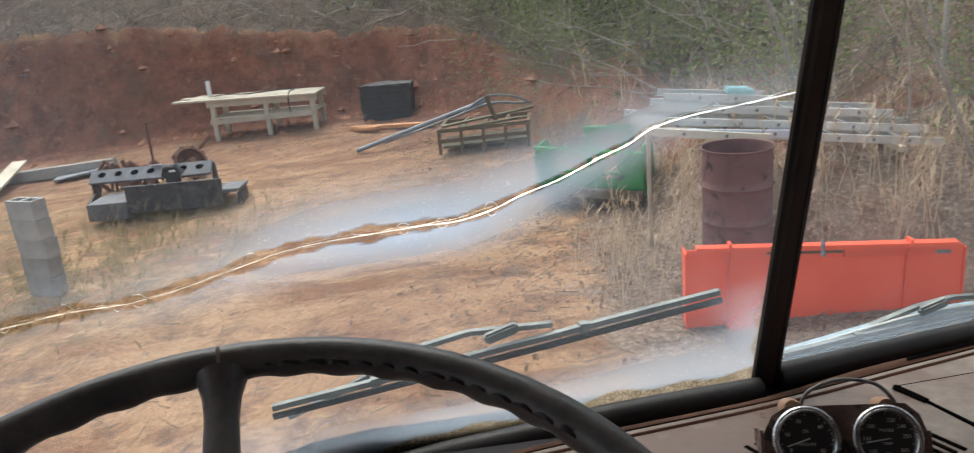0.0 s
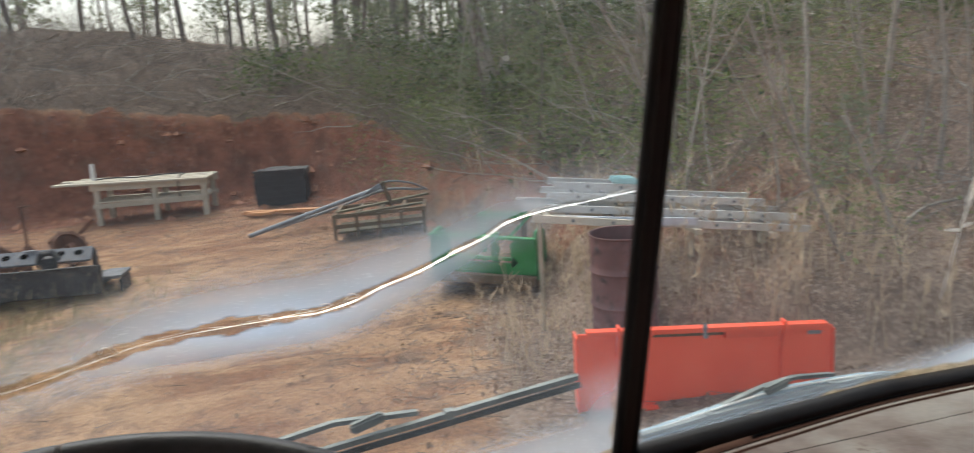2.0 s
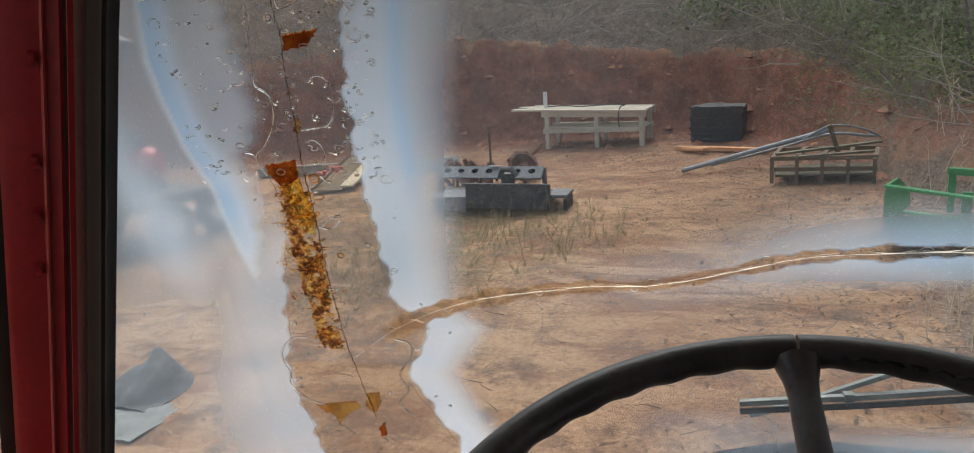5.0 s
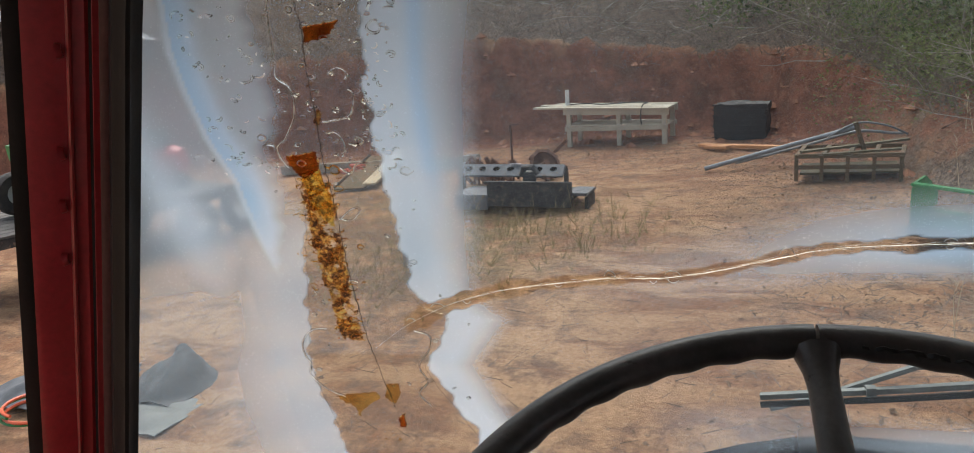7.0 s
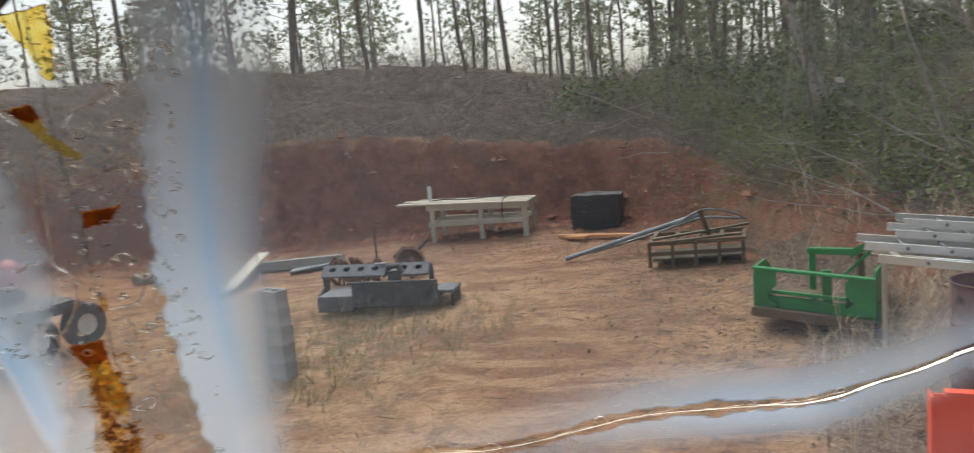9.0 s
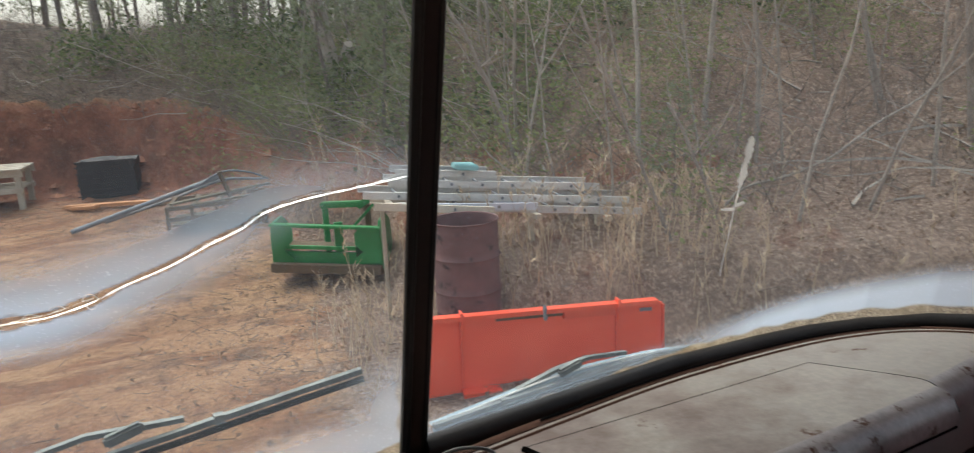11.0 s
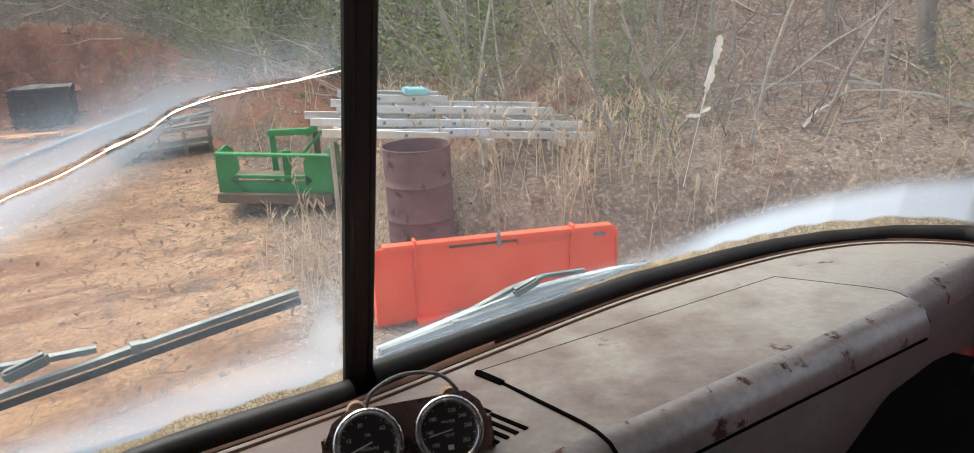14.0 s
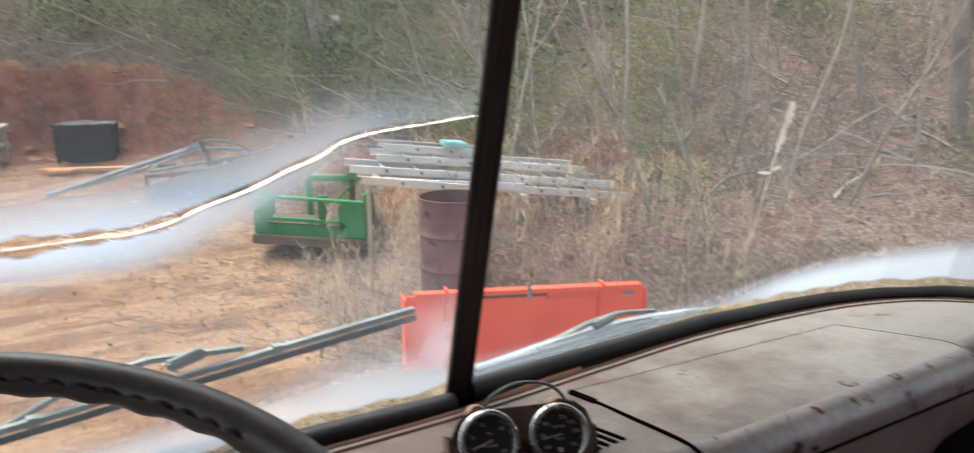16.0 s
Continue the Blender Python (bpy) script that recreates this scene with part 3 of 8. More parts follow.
def pane_mat(name, clouded):
    m, nt, p, vec = base_mat(name)
    nt.nodes.remove(p)
    out = nt.nodes["Material Output"].inputs["Surface"]
    clear = node(nt, "ShaderNodeBsdfTransparent", Color=(0.93, 0.95, 0.94, 1))
    gloss = node(nt, "ShaderNodeBsdfGlossy", Roughness=0.03)
    fres = node(nt, "ShaderNodeFresnel", IOR=1.35)

    def blend(fac, a, b):
        s = nt.nodes.new("ShaderNodeMixShader")
        nt.links.new(fac, s.inputs[0])
        nt.links.new(a, s.inputs[1])
        nt.links.new(b, s.inputs[2])
        return s.outputs[0]

    def math_node(op, a, b):
        n = nt.nodes.new("ShaderNodeMath")
        n.operation = op
        for sock, v in zip(n.inputs, (a, b)):
            if isinstance(v, (int, float)):
                sock.default_value = v
            else:
                nt.links.new(v, sock)
        return n.outputs[0]

    shader = clear.outputs[0]
    if clouded:
        att = nt.nodes.new("ShaderNodeAttribute")
        att.attribute_name = "clouding"
        sep = nt.nodes.new("ShaderNodeSeparateColor")
        nt.links.new(att.outputs["Color"], sep.inputs["Color"])
        soft = noise_tex(nt, vec, 7, 4)
        fine = noise_tex(nt, vec, 48, 6, 0.7)
        tiny = noise_tex(nt, vec, 260, 3, 0.6)
        # browned film
        film = node(nt, "ShaderNodeBsdfTransparent")
        nt.links.new(ramp(nt, fine, [(0.35, (0.62, 0.5, 0.33)), (0.65, (0.84, 0.74, 0.58))]), film.inputs["Color"])
        # clouded laminate and fine dust
        dust = ramp(nt, tiny, [(0.64, (0, 0, 0)), (0.72, (0.15, 0.15, 0.15))])
        milk = node(nt, "ShaderNodeBsdfTranslucent")
        blue = nt.nodes.new("ShaderNodeAttribute")
        blue.attribute_name = "tint"
        nt.links.new(mix(nt, blue.outputs["Fac"], ramp(nt, soft, [(0.3, (0.58, 0.71, 0.83)), (0.7, (0.64, 0.76, 0.87))]), (0.43, 0.67, 0.92)), milk.inputs["Color"])
        dull = node(nt, "ShaderNodeBsdfDiffuse", Color=(0.7, 0.74, 0.8, 1))
        both = node(nt, "ShaderNodeMixShader", Fac=0.2)
        nt.links.new(milk.outputs[0], both.inputs[1])
        nt.links.new(dull.outputs[0], both.inputs[2])
        patchy = math_node("MULTIPLY", sep.outputs["Red"], ramp(nt, noise_tex(nt, vec, 3, 2), [(0.3, (0.9, 0.9, 0.9)), (0.65, (1, 1, 1))]))
        dots = nt.nodes.new("ShaderNodeTexVoronoi")
        dots.inputs["Scale"].default_value = 420
        nt.links.new(vec, dots.inputs["Vector"])
        rare = nt.nodes.new("ShaderNodeSeparateColor")
        nt.links.new(dots.outputs["Color"], rare.inputs["Color"])
        speck = math_node("MULTIPLY", ramp(nt, dots.outputs["Distance"], [(0.12, (0.42, 0.42, 0.42)), (0.24, (0, 0, 0))]), ramp(nt, rare.outputs["Red"], [(0.66, (0, 0, 0)), (0.7, (1, 1, 1))]))
        speck = math_node("MULTIPLY", speck, ramp(nt, soft, [(0.38, (0.15, 0.15, 0.15)), (0.6, (1, 1, 1))]))
        veil = math_node("MINIMUM", math_node("ADD", math_node("ADD", patchy, dust), speck), 1.0)
        # veins between blisters
        warp = mix(nt, 0.012, vec, noise_tex(nt, vec, 60, 2, 0.5, "Color"), "ADD")
        cells = nt.nodes.new("ShaderNodeTexVoronoi")
        cells.feature = "DISTANCE_TO_EDGE"
        cells.inputs["Scale"].default_value = 150
        nt.links.new(warp, cells.inputs["Vector"])
        vein = ramp(nt, cells.outputs["Distance"], [(0.03, (0.8, 0.8, 0.8)), (0.12, (0, 0, 0))])
        # rust: coloured see-through crust, ragged, golden at its rims
        grain = noise_tex(nt, vec, 34, 9, 0.74)
        keep = math_node("SUBTRACT", math_node("ADD", sep.outputs["Blue"], math_node("MULTIPLY", grain, 1.9)), 1.6)
        edge = ramp(nt, keep, [(0.0, (0, 0, 0)), (0.03, (0.96, 0.96, 0.96))])
        inner = ramp(nt, noise_tex(nt, vec, 75, 7, 0.72), [(0.36, (0.92, 0.7, 0.24)), (0.43, (0.76, 0.45, 0.11)), (0.49, (0.4, 0.16, 0.035)), (0.55, (0.08, 0.03, 0.014))])
        crust = node(nt, "ShaderNodeBsdfTransparent")
        nt.links.new(mix(nt, ramp(nt, keep, [(0.03, (0, 0, 0)), (0.1, (1, 1, 1))]), (0.8, 0.55, 0.2), inner), crust.inputs["Color"])
        body = node(nt, "ShaderNodeBsdfTranslucent")
        nt.links.new(mix(nt, 0.35, inner, (0.02, 0.01, 0.005)), body.inputs["Color"])
        rusty = node(nt, "ShaderNodeMixShader", Fac=0.35)
        nt.links.new(crust.outputs[0], rusty.inputs[1])
        nt.links.new(body.outputs[0], rusty.inputs[2])
        # tan blistered edge
        rim = node(nt, "ShaderNodeBsdfTranslucent")
        nt.links.new(mix(nt, math_node("MULTIPLY", vein, ramp(nt, soft, [(0.4, (0.9, 0.9, 0.9)), (0.6, (0.15, 0.15, 0.15))])), ramp(nt, fine, [(0.4, (0.2, 0.15, 0.08)), (0.6, (0.32, 0.26, 0.17))]), (0.05, 0.028, 0.014)), rim.inputs["Color"])
        shader = blend(sep.outputs["Green"], shader, film.outputs[0])
        shader = blend(veil, shader, both.outputs[0])
        shader = blend(edge, shader, rusty.outputs[0])
        shader = blend(math_node("MULTIPLY", att.outputs["Alpha"], 0.88), shader, rim.outputs[0])
    half = math_node("MULTIPLY", fres.outputs[0], 0.45)
    nt.links.new(blend(half, shader, gloss.outputs[0]), out)
    return m


GLASS = pane_mat("clouded_old_laminated_glass", True)
OUTER = pane_mat("clear_outer_glass", False)

cab = thing("truck_cab", "old red truck cab with a split cracked windscreen", "truck", at=(0.2, 0.2, 1.7))
CAB_INV = cab.matrix_world.inverted()


def cab_part(name, bm, material, parent=None, label="", smooth=True, bevel=0.0):
    """bm in world metres; the part keeps its place under the cab."""
    ob = part(name, bm, material, parent or cab, label, smooth, bevel)
    ob.matrix_parent_inverse = CAB_INV if parent is None else Matrix()
    return ob


def pane(name, xl, xr, clouding, columns):
    zs = np.arange(2.425, 3.4601, 0.003)
    us = np.linspace(0, 1, columns)
    verts, cx, cz = [], [], []
    for z in zs:
        a, b = xl(z), xr(z)
        for u in us:
            x = a + (b - a) * u
            verts.append(on_glass(x, z))
            cx.append(x)
            cz.append(z)
    faces = [(j * columns + i, j * columns + i + 1, (j + 1) * columns + i + 1, (j + 1) * columns + i) for j in range(len(zs) - 1) for i in range(columns - 1)]
    me = bpy.data.meshes.new(name)
    me.from_pydata(verts, [], faces)
    me.shade_smooth()
    veil, stain, rust, tan, tint = clouding(np.array(cx), np.array(cz))
    data = np.ones((len(verts), 4), dtype=np.float32)
    data[:, 0], data[:, 1], data[:, 2], data[:, 3] = np.clip(veil, 0, 1), np.clip(stain, 0, 1), np.clip(rust, 0, 1), np.clip(tan, 0, 1)
    me.attributes.new("clouding", "FLOAT_COLOR", "POINT").data.foreach_set("color", data.ravel())
    me.attributes.new("tint", "FLOAT", "POINT").data.foreach_set("value", np.clip(tint, 0, 1).astype(np.float32))
    me.materials.append(GLASS)
    inner = new(name, me)
    inner.parent, inner.matrix_parent_inverse = cab, CAB_INV
    inner.visible_shadow = False
    om = bpy.data.meshes.new("outer_glass")
    step = 12
    oz, ou = list(zs[::step]) + [zs[-1]], np.linspace(0, 1, columns // step)
    ov = [on_glass(xl(z) + (xr(z) - xl(z)) * u, z, 0.006) for z in oz for u in ou]
    n = len(ou)
    om.from_pydata(ov, [], [(j * n + i, j * n + i + 1, (j + 1) * n + i + 1, (j + 1) * n + i) for j in range(len(oz) - 1) for i in range(n - 1)])
    om.shade_smooth()
    om.materials.append(OUTER)
    outer = new("outer_glass", om)
    outer.parent = inner
    outer.visible_shadow = False
    return inner


pane_left = pane("windscreen_pane", lambda z: lerp(LEFT_END, z) - 0.005, lambda z: divider_x(z) - 0.014, clouding_left, 440)
pane_left["label"] = "cracked clouded glass with rust runs"
pane_right = pane("windscreen_pane", lambda z: divider_x(z) + 0.014, lambda z: lerp(RIGHT_END, z) + 0.005, clouding_right, 280)
pane_right["label"] = "clear glass with a milky clouded lower edge"


def run_of(table_pts, r, name, material, parent, label="", sides=14, out=-0.004, n=120):
    if table_pts[-1][1] - table_pts[0][1] > 0.5:
        zz = np.linspace(table_pts[0][1], table_pts[-1][1], 60)
        pts = [on_glass(float(np.interp(z, [q[1] for q in table_pts], [q[0] for q in table_pts])), z, out) for z in zz]
        for turn in range(6):
            pts = [pts[0]] + [(a + b + c) / 3 for a, b, c in zip(pts, pts[1:], pts[2:])] + [pts[-1]]
    else:
        pts = [on_glass(p[0], p[1], out) for p in spline([(x, z, 0) for x, z in table_pts], n)]
    return cab_part(name, tube(pts, r, sides), material, parent, label)


# rubber gaskets along each pane
def side_gasket(parent, top, foot, lo, hi, across, bend, inward):
    """A straight rubber strip at a side of the glass, from foot to top produced to heights lo and hi; above bend it curves in."""
    top, foot, across = Vector(top), Vector(foot), Vector(across)
    rows = []
    for z in np.linspace(lo, hi, 30):
        e = foot.lerp(top, (z - foot.z) / (top.z - foot.z))
        e.x -= math.copysign(5.0, across.x) * max(0.0, z - bend) ** 2
        bulge = Vector((-across.y, across.x, 0)).normalized() * (1 if across.x > 0 else -1)
        rows.append([e + Vector(inward) * 0.05, e] + [e + across * u - bulge * (0.008 * math.sin(math.pi * u) + (0.003 if 0.35 < u < 0.6 else 0)) for u in (0.12, 0.3, 0.4, 0.55, 0.65, 0.85)] + [e + across, e + across * 1.1 + Vector(inward) * 0.05])
    cab_part("side_gasket", skin(rows), RUBBER, parent)


side_gasket(pane_left, (-0.899, 0.458, 3.216), (-1.127, 0.513, 2.565), 2.2, 3.38, (-0.022, -0.025, 0), 3.2, (-0.76, 0.65, 0))
run_of([(-1.2, 2.42), (-0.8, 2.44), (-0.5, 2.476), (-0.3, 2.526), (-0.1, 2.568), (0.04, 2.582), (0.145, 2.592), (0.34, 2.593)], 0.019, "bottom_gasket", RUBBER, pane_left, out=-0.024)
side_gasket(pane_right, (1.319, 0.867, 3.055), (1.393, 0.859, 2.661), 2.57, 3.4, (0.025, -0.032, 0), 3.2, (0.79, 0.61, 0))
run_of([(0.37, 2.597), (0.57, 2.592), (0.75, 2.589), (0.957, 2.586), (1.18, 2.59), (1.298, 2.596), (1.419, 2.607), (1.45, 2.611)], 0.018, "bottom_gasket", RUBBER, pane_right, out=-0.008)
run_of([(-0.75, 3.455), (-0.3, 3.462), (0.3, 3.462), (0.9, 3.458), (1.1, 3.43)], 0.022, "top_gasket", RUBBER, pane_left)
# the centre post: rubber on both sides of a dark painted bar
for off, r in ((-0.0125, 0.0072), (0.0125, 0.0072)):
    cab_part("post_gasket", tube([on_glass(divider_x(z) + off, z, -0.006) for z in np.linspace(2.585, 3.46, 12)], r, 8), RUBBER, pane_left)
POST = surface("dark_brown_post_paint", (0.022, 0.012, 0.01), (0.035, 0.018, 0.015), 0.45, 0, 80, 9, 0.15)
bm = bmesh.new()
beam(on_glass(divider_x(2.58), 2.58, -0.004), on_glass(divider_x(3.47), 3.47, -0.004), 0.016, 0.022, bm, (1, 0, 0))
cab_part("centre_post", bm, POST, None, "dark painted centre post", bevel=0.003)

# the long crack, its splinters and bubbles in the laminate
def shine(name, color, rough):
    m, nt, p, vec = base_mat(name)
    p.inputs["Base Color"].default_value = (*color, 1)
    p.inputs["Metallic"].default_value, p.inputs["Roughness"].default_value = 1.0, rough
    bump(nt, p, noise_tex(nt, vec, 300, 2), 0.15, 0.001)
    return m


CRACKMAT = shine("bright_fracture_face", (0.95, 0.96, 0.95), 0.3)
GOLDCRACK = shine("stained_fracture_face", (0.78, 0.77, 0.72), 0.5)


def lens(name, color):
    m, nt, p, vec = base_mat(name)
    nt.nodes.remove(p)
    g = node(nt, "ShaderNodeBsdfGlass", Color=(*color, 1), Roughness=0.05, IOR=1.5)
    nt.links.new(g.outputs[0], nt.nodes["Material Output"].inputs["Surface"])
    return m


GLINT = lens("bubble_rim", (0.97, 0.97, 0.95))
GOLDRIM = lens("stained_bubble_rim", (0.9, 0.68, 0.3))
pts = spline([(x, z, 0) for x, z in CRACK], 260)


def strand(drift, scale, seed, lo, hi, gaps=0.0):
    """One thread of the crack, of uneven thickness, wandering by drift; gaps: how much of it fades out."""
    out = []
    for p in pts[lo:hi]:
        n1 = noise.noise((p[0] * 26, seed, 0.5))
        n2 = noise.noise((p[0] * 110, seed, 3.5))
        deep = scale * (0.0009 + 0.0022 * sstep(-0.12, 0.06, p[0])) * max(0.12, 0.85 + 0.7 * n2 - gaps * (0.5 + n1))
        a = on_glass(p[0], p[1] + drift * (0.6 + n1) + 0.0006 * n2, -0.001)
        out.append([a + Vector((0, -deep * 0.95, -deep * 0.3)), a + Vector((0, -deep * 0.4, -deep * 0.05)), a])
    return out


cut = 146
cab_part("crack", skin(strand(0.0, 1.0, 1, cut, 260)), CRACKMAT, pane_left, "long bright crack")
cab_part("crack", skin(strand(0.0, 1.0, 1, 0, cut + 1)), GOLDCRACK, pane_left, "yellow-stained crack")
cab_part("crack_thread", skin(strand(0.0035, 0.6, 7, 30, 160, 0.8)), GOLDCRACK, pane_left)
cab_part("crack_thread", skin(strand(-0.003, 0.5, 12, 20, 150, 0.9)), GOLDCRACK, pane_left)
cab_part("crack_thread", skin(strand(0.004, 0.3, 17, 190, 258, 0.9)), CRACKMAT, pane_left)
bm = bmesh.new()
i = 12
while i < 168:
    c, w = pts[i], rnd.uniform(0.008, 0.02)
    h = rnd.uniform(0.003, 0.0075)
    base = 0.002 + 0.003 * rnd.random()
    if rnd.random() < 0.45:
        arc = [(c[0] + w * (q / 8 - 0.5), c[1] + base + h * math.sin(math.pi * q / 8) ** 0.6 + rnd.uniform(-0.0004, 0.0004)) for q in range(9)]
        tube([on_glass(x, z, -0.002) for x, z in arc], 0.00055, 4, bm)
    if rnd.random() < 0.3:
        arc = [(c[0] + w * 0.7 * (q / 6 - 0.5), c[1] - base - 0.7 * h * math.sin(math.pi * q / 6)) for q in range(7)]
        tube([on_glass(x, z, -0.002) for x, z in arc], 0.0004, 4, bm)
    i += rnd.randint(6, 13)
tagged(cab_part("crack_splintering", bm, GOLDCRACK, pane_left), kind="stuff")
def squiggle(x, z, r, bm, thick):
    """A short bent rim of a bubble round x, z."""
    turn, span, q = rnd.uniform(0, 6.28), rnd.choice((1.3, 1.6, 2.4, 2.8, 5.9)), rnd.uniform(0.35, 0.9)
    tip = rnd.uniform(-0.5, 0.5)
    loop = [(x + r * math.cos(turn + span * j / 11) * (1 + rnd.uniform(-0.15, 0.15)) + tip * r * j / 11, z + q * r * math.sin(turn + span * j / 11)) for j in range(12)]
    tube([on_glass(*p, -0.002) for p in loop], [thick * (0.5 + 0.8 * math.sin(math.pi * (j + 0.5) / 12)) for j in range(12)], 6, bm)


bm, gold = bmesh.new(), bmesh.new()
for k in range(250):
    z = rnd.uniform(2.6, 3.34) if k % 3 == 0 else rnd.uniform(2.98, 3.34)
    a, b = lerp(COLUMN_L, z), lerp(COLUMN_R, z)
    x = rnd.choice((rnd.uniform(a - 0.12, a - 0.01), rnd.uniform(a - 0.12, a - 0.01), rnd.uniform(a, b), rnd.uniform(b - 0.01, b + 0.04)))
    if z < 2.95 and x < a:
        continue
    r = rnd.uniform(0.0018, 0.005) if rnd.random() < 0.85 else rnd.uniform(0.006, 0.011)
    squiggle(x, z, r, bm, rnd.uniform(0.0009, 0.0019))
for k in range(170):
    z = rnd.uniform(2.72, 3.0)
    x = float(np.interp(-z, [-q for _, q in RUNNEL], [q for q, _ in RUNNEL])) + rnd.gauss(-0.02, 0.014)
    squiggle(x, z, rnd.uniform(0.002, 0.008), gold, rnd.uniform(0.0004, 0.001))
tagged(cab_part("laminate_bubbling", bm, GLINT, pane_left), kind="stuff")
glint = bmesh.new()
for k in range(150):
    z = rnd.uniform(2.98, 3.34)
    a, b = lerp(COLUMN_L, z), lerp(COLUMN_R, z)
    squiggle(rnd.choice((rnd.uniform(a - 0.12, a - 0.01), rnd.uniform(a, b), rnd.uniform(b - 0.005, b + 0.04))), z, rnd.uniform(0.0015, 0.007), glint, rnd.uniform(0.0004, 0.0009))
tagged(cab_part("bubble_sheen", glint, CRACKMAT, pane_left), kind="stuff")
tagged(cab_part("stained_bubbling", gold, GOLDRIM, pane_left), kind="stuff")


# flakes of rust in the laminate: thin coloured films with ragged outlines
def flake_mat(name, a, b):
    m, nt, p, vec = base_mat(name)
    nt.nodes.remove(p)
    f = noise_tex(nt, vec, 55, 5)
    t = node(nt, "ShaderNodeBsdfTransparent")
    nt.links.new(ramp(nt, f, [(0.35, a), (0.62, b)]), t.inputs["Color"])
    d = node(nt, "ShaderNodeBsdfTranslucent")
    nt.links.new(ramp(nt, f, [(0.35, tuple(c * 0.7 for c in a)), (0.62, tuple(c * 0.7 for c in b))]), d.inputs["Color"])
    s = node(nt, "ShaderNodeMixShader", Fac=0.25)
    nt.links.new(t.outputs[0], s.inputs[1])
    nt.links.new(d.outputs[0], s.inputs[2])
    nt.links.new(s.outputs[0], nt.nodes["Material Output"].inputs["Surface"])
    return m


FLAKE = flake_mat("red_brown_rust_film", (0.62, 0.16, 0.02), (0.3, 0.06, 0.012))
AMBER = flake_mat("amber_rust_film", (0.78, 0.5, 0.16), (0.42, 0.2, 0.05))
GOLDFLAKE = flake_mat("golden_rust_film", (1.0, 0.82, 0.25), (0.95, 0.62, 0.1))
for mtl, shape in (
        (GOLDFLAKE, [(-0.794, 3.372), (-0.738, 3.378), (-0.742, 3.345), (-0.749, 3.325), (-0.755, 3.306), (-0.763, 3.304), (-0.77, 3.33), (-0.783, 3.352)]),
        (FLAKE, [(-0.818, 3.278), (-0.787, 3.282), (-0.784, 3.268), (-0.792, 3.262), (-0.804, 3.266)]),
        (GOLDFLAKE, [(-0.806, 3.266), (-0.786, 3.268), (-0.779, 3.25), (-0.765, 3.236), (-0.752, 3.226), (-0.756, 3.22), (-0.772, 3.226), (-0.788, 3.24), (-0.798, 3.254)]),
        (FLAKE, [(-0.774, 3.162), (-0.75, 3.165), (-0.728, 3.167), (-0.736, 3.158), (-0.752, 3.147), (-0.778, 3.143)]),
        (FLAKE, [(-0.842, 3.002), (-0.82, 3.004), (-0.799, 3.009), (-0.801, 2.986), (-0.816, 2.973), (-0.829, 2.974), (-0.838, 2.986)]),
        (GOLDFLAKE, [(-0.829, 2.976), (-0.801, 2.985), (-0.797, 2.94), (-0.802, 2.9), (-0.816, 2.915), (-0.825, 2.94)]),
        (AMBER, [(-0.791, 2.644), (-0.771, 2.65), (-0.772, 2.628), (-0.785, 2.611), (-0.796, 2.622)]),
        (AMBER, [(-0.87, 2.624), (-0.837, 2.629), (-0.809, 2.633), (-0.805, 2.622), (-0.835, 2.6), (-0.844, 2.586), (-0.847, 2.606), (-0.862, 2.612)]),
        (FLAKE, [(-0.785, 2.586), (-0.773, 2.594), (-0.777, 2.568), (-0.786, 2.568)])):
    bm = bmesh.new()
    line = []
    for (ax, az), (bx, bz) in zip(shape, shape[1:] + shape[:1]):
        for u in (0, 0.14, 0.28, 0.42, 0.57, 0.71, 0.86):
            line.append((ax + (bx - ax) * u + rnd.uniform(-0.0017, 0.0017), az + (bz - az) * u + rnd.uniform(-0.0017, 0.0017)))
    bm.faces.new([bm.verts.new(on_glass(x, z, -0.0014)) for x, z in line])
    fl = cab_part("rust_flake", bm, mtl, pane_left, "translucent flake of rust", smooth=False)
    fl.visible_shadow = False
    top = line[:14]
    cab_part("flake_rim", tube([on_glass(x, z, -0.002) for x, z in top], 0.0007, 5), GOLDRIM, pane_left)
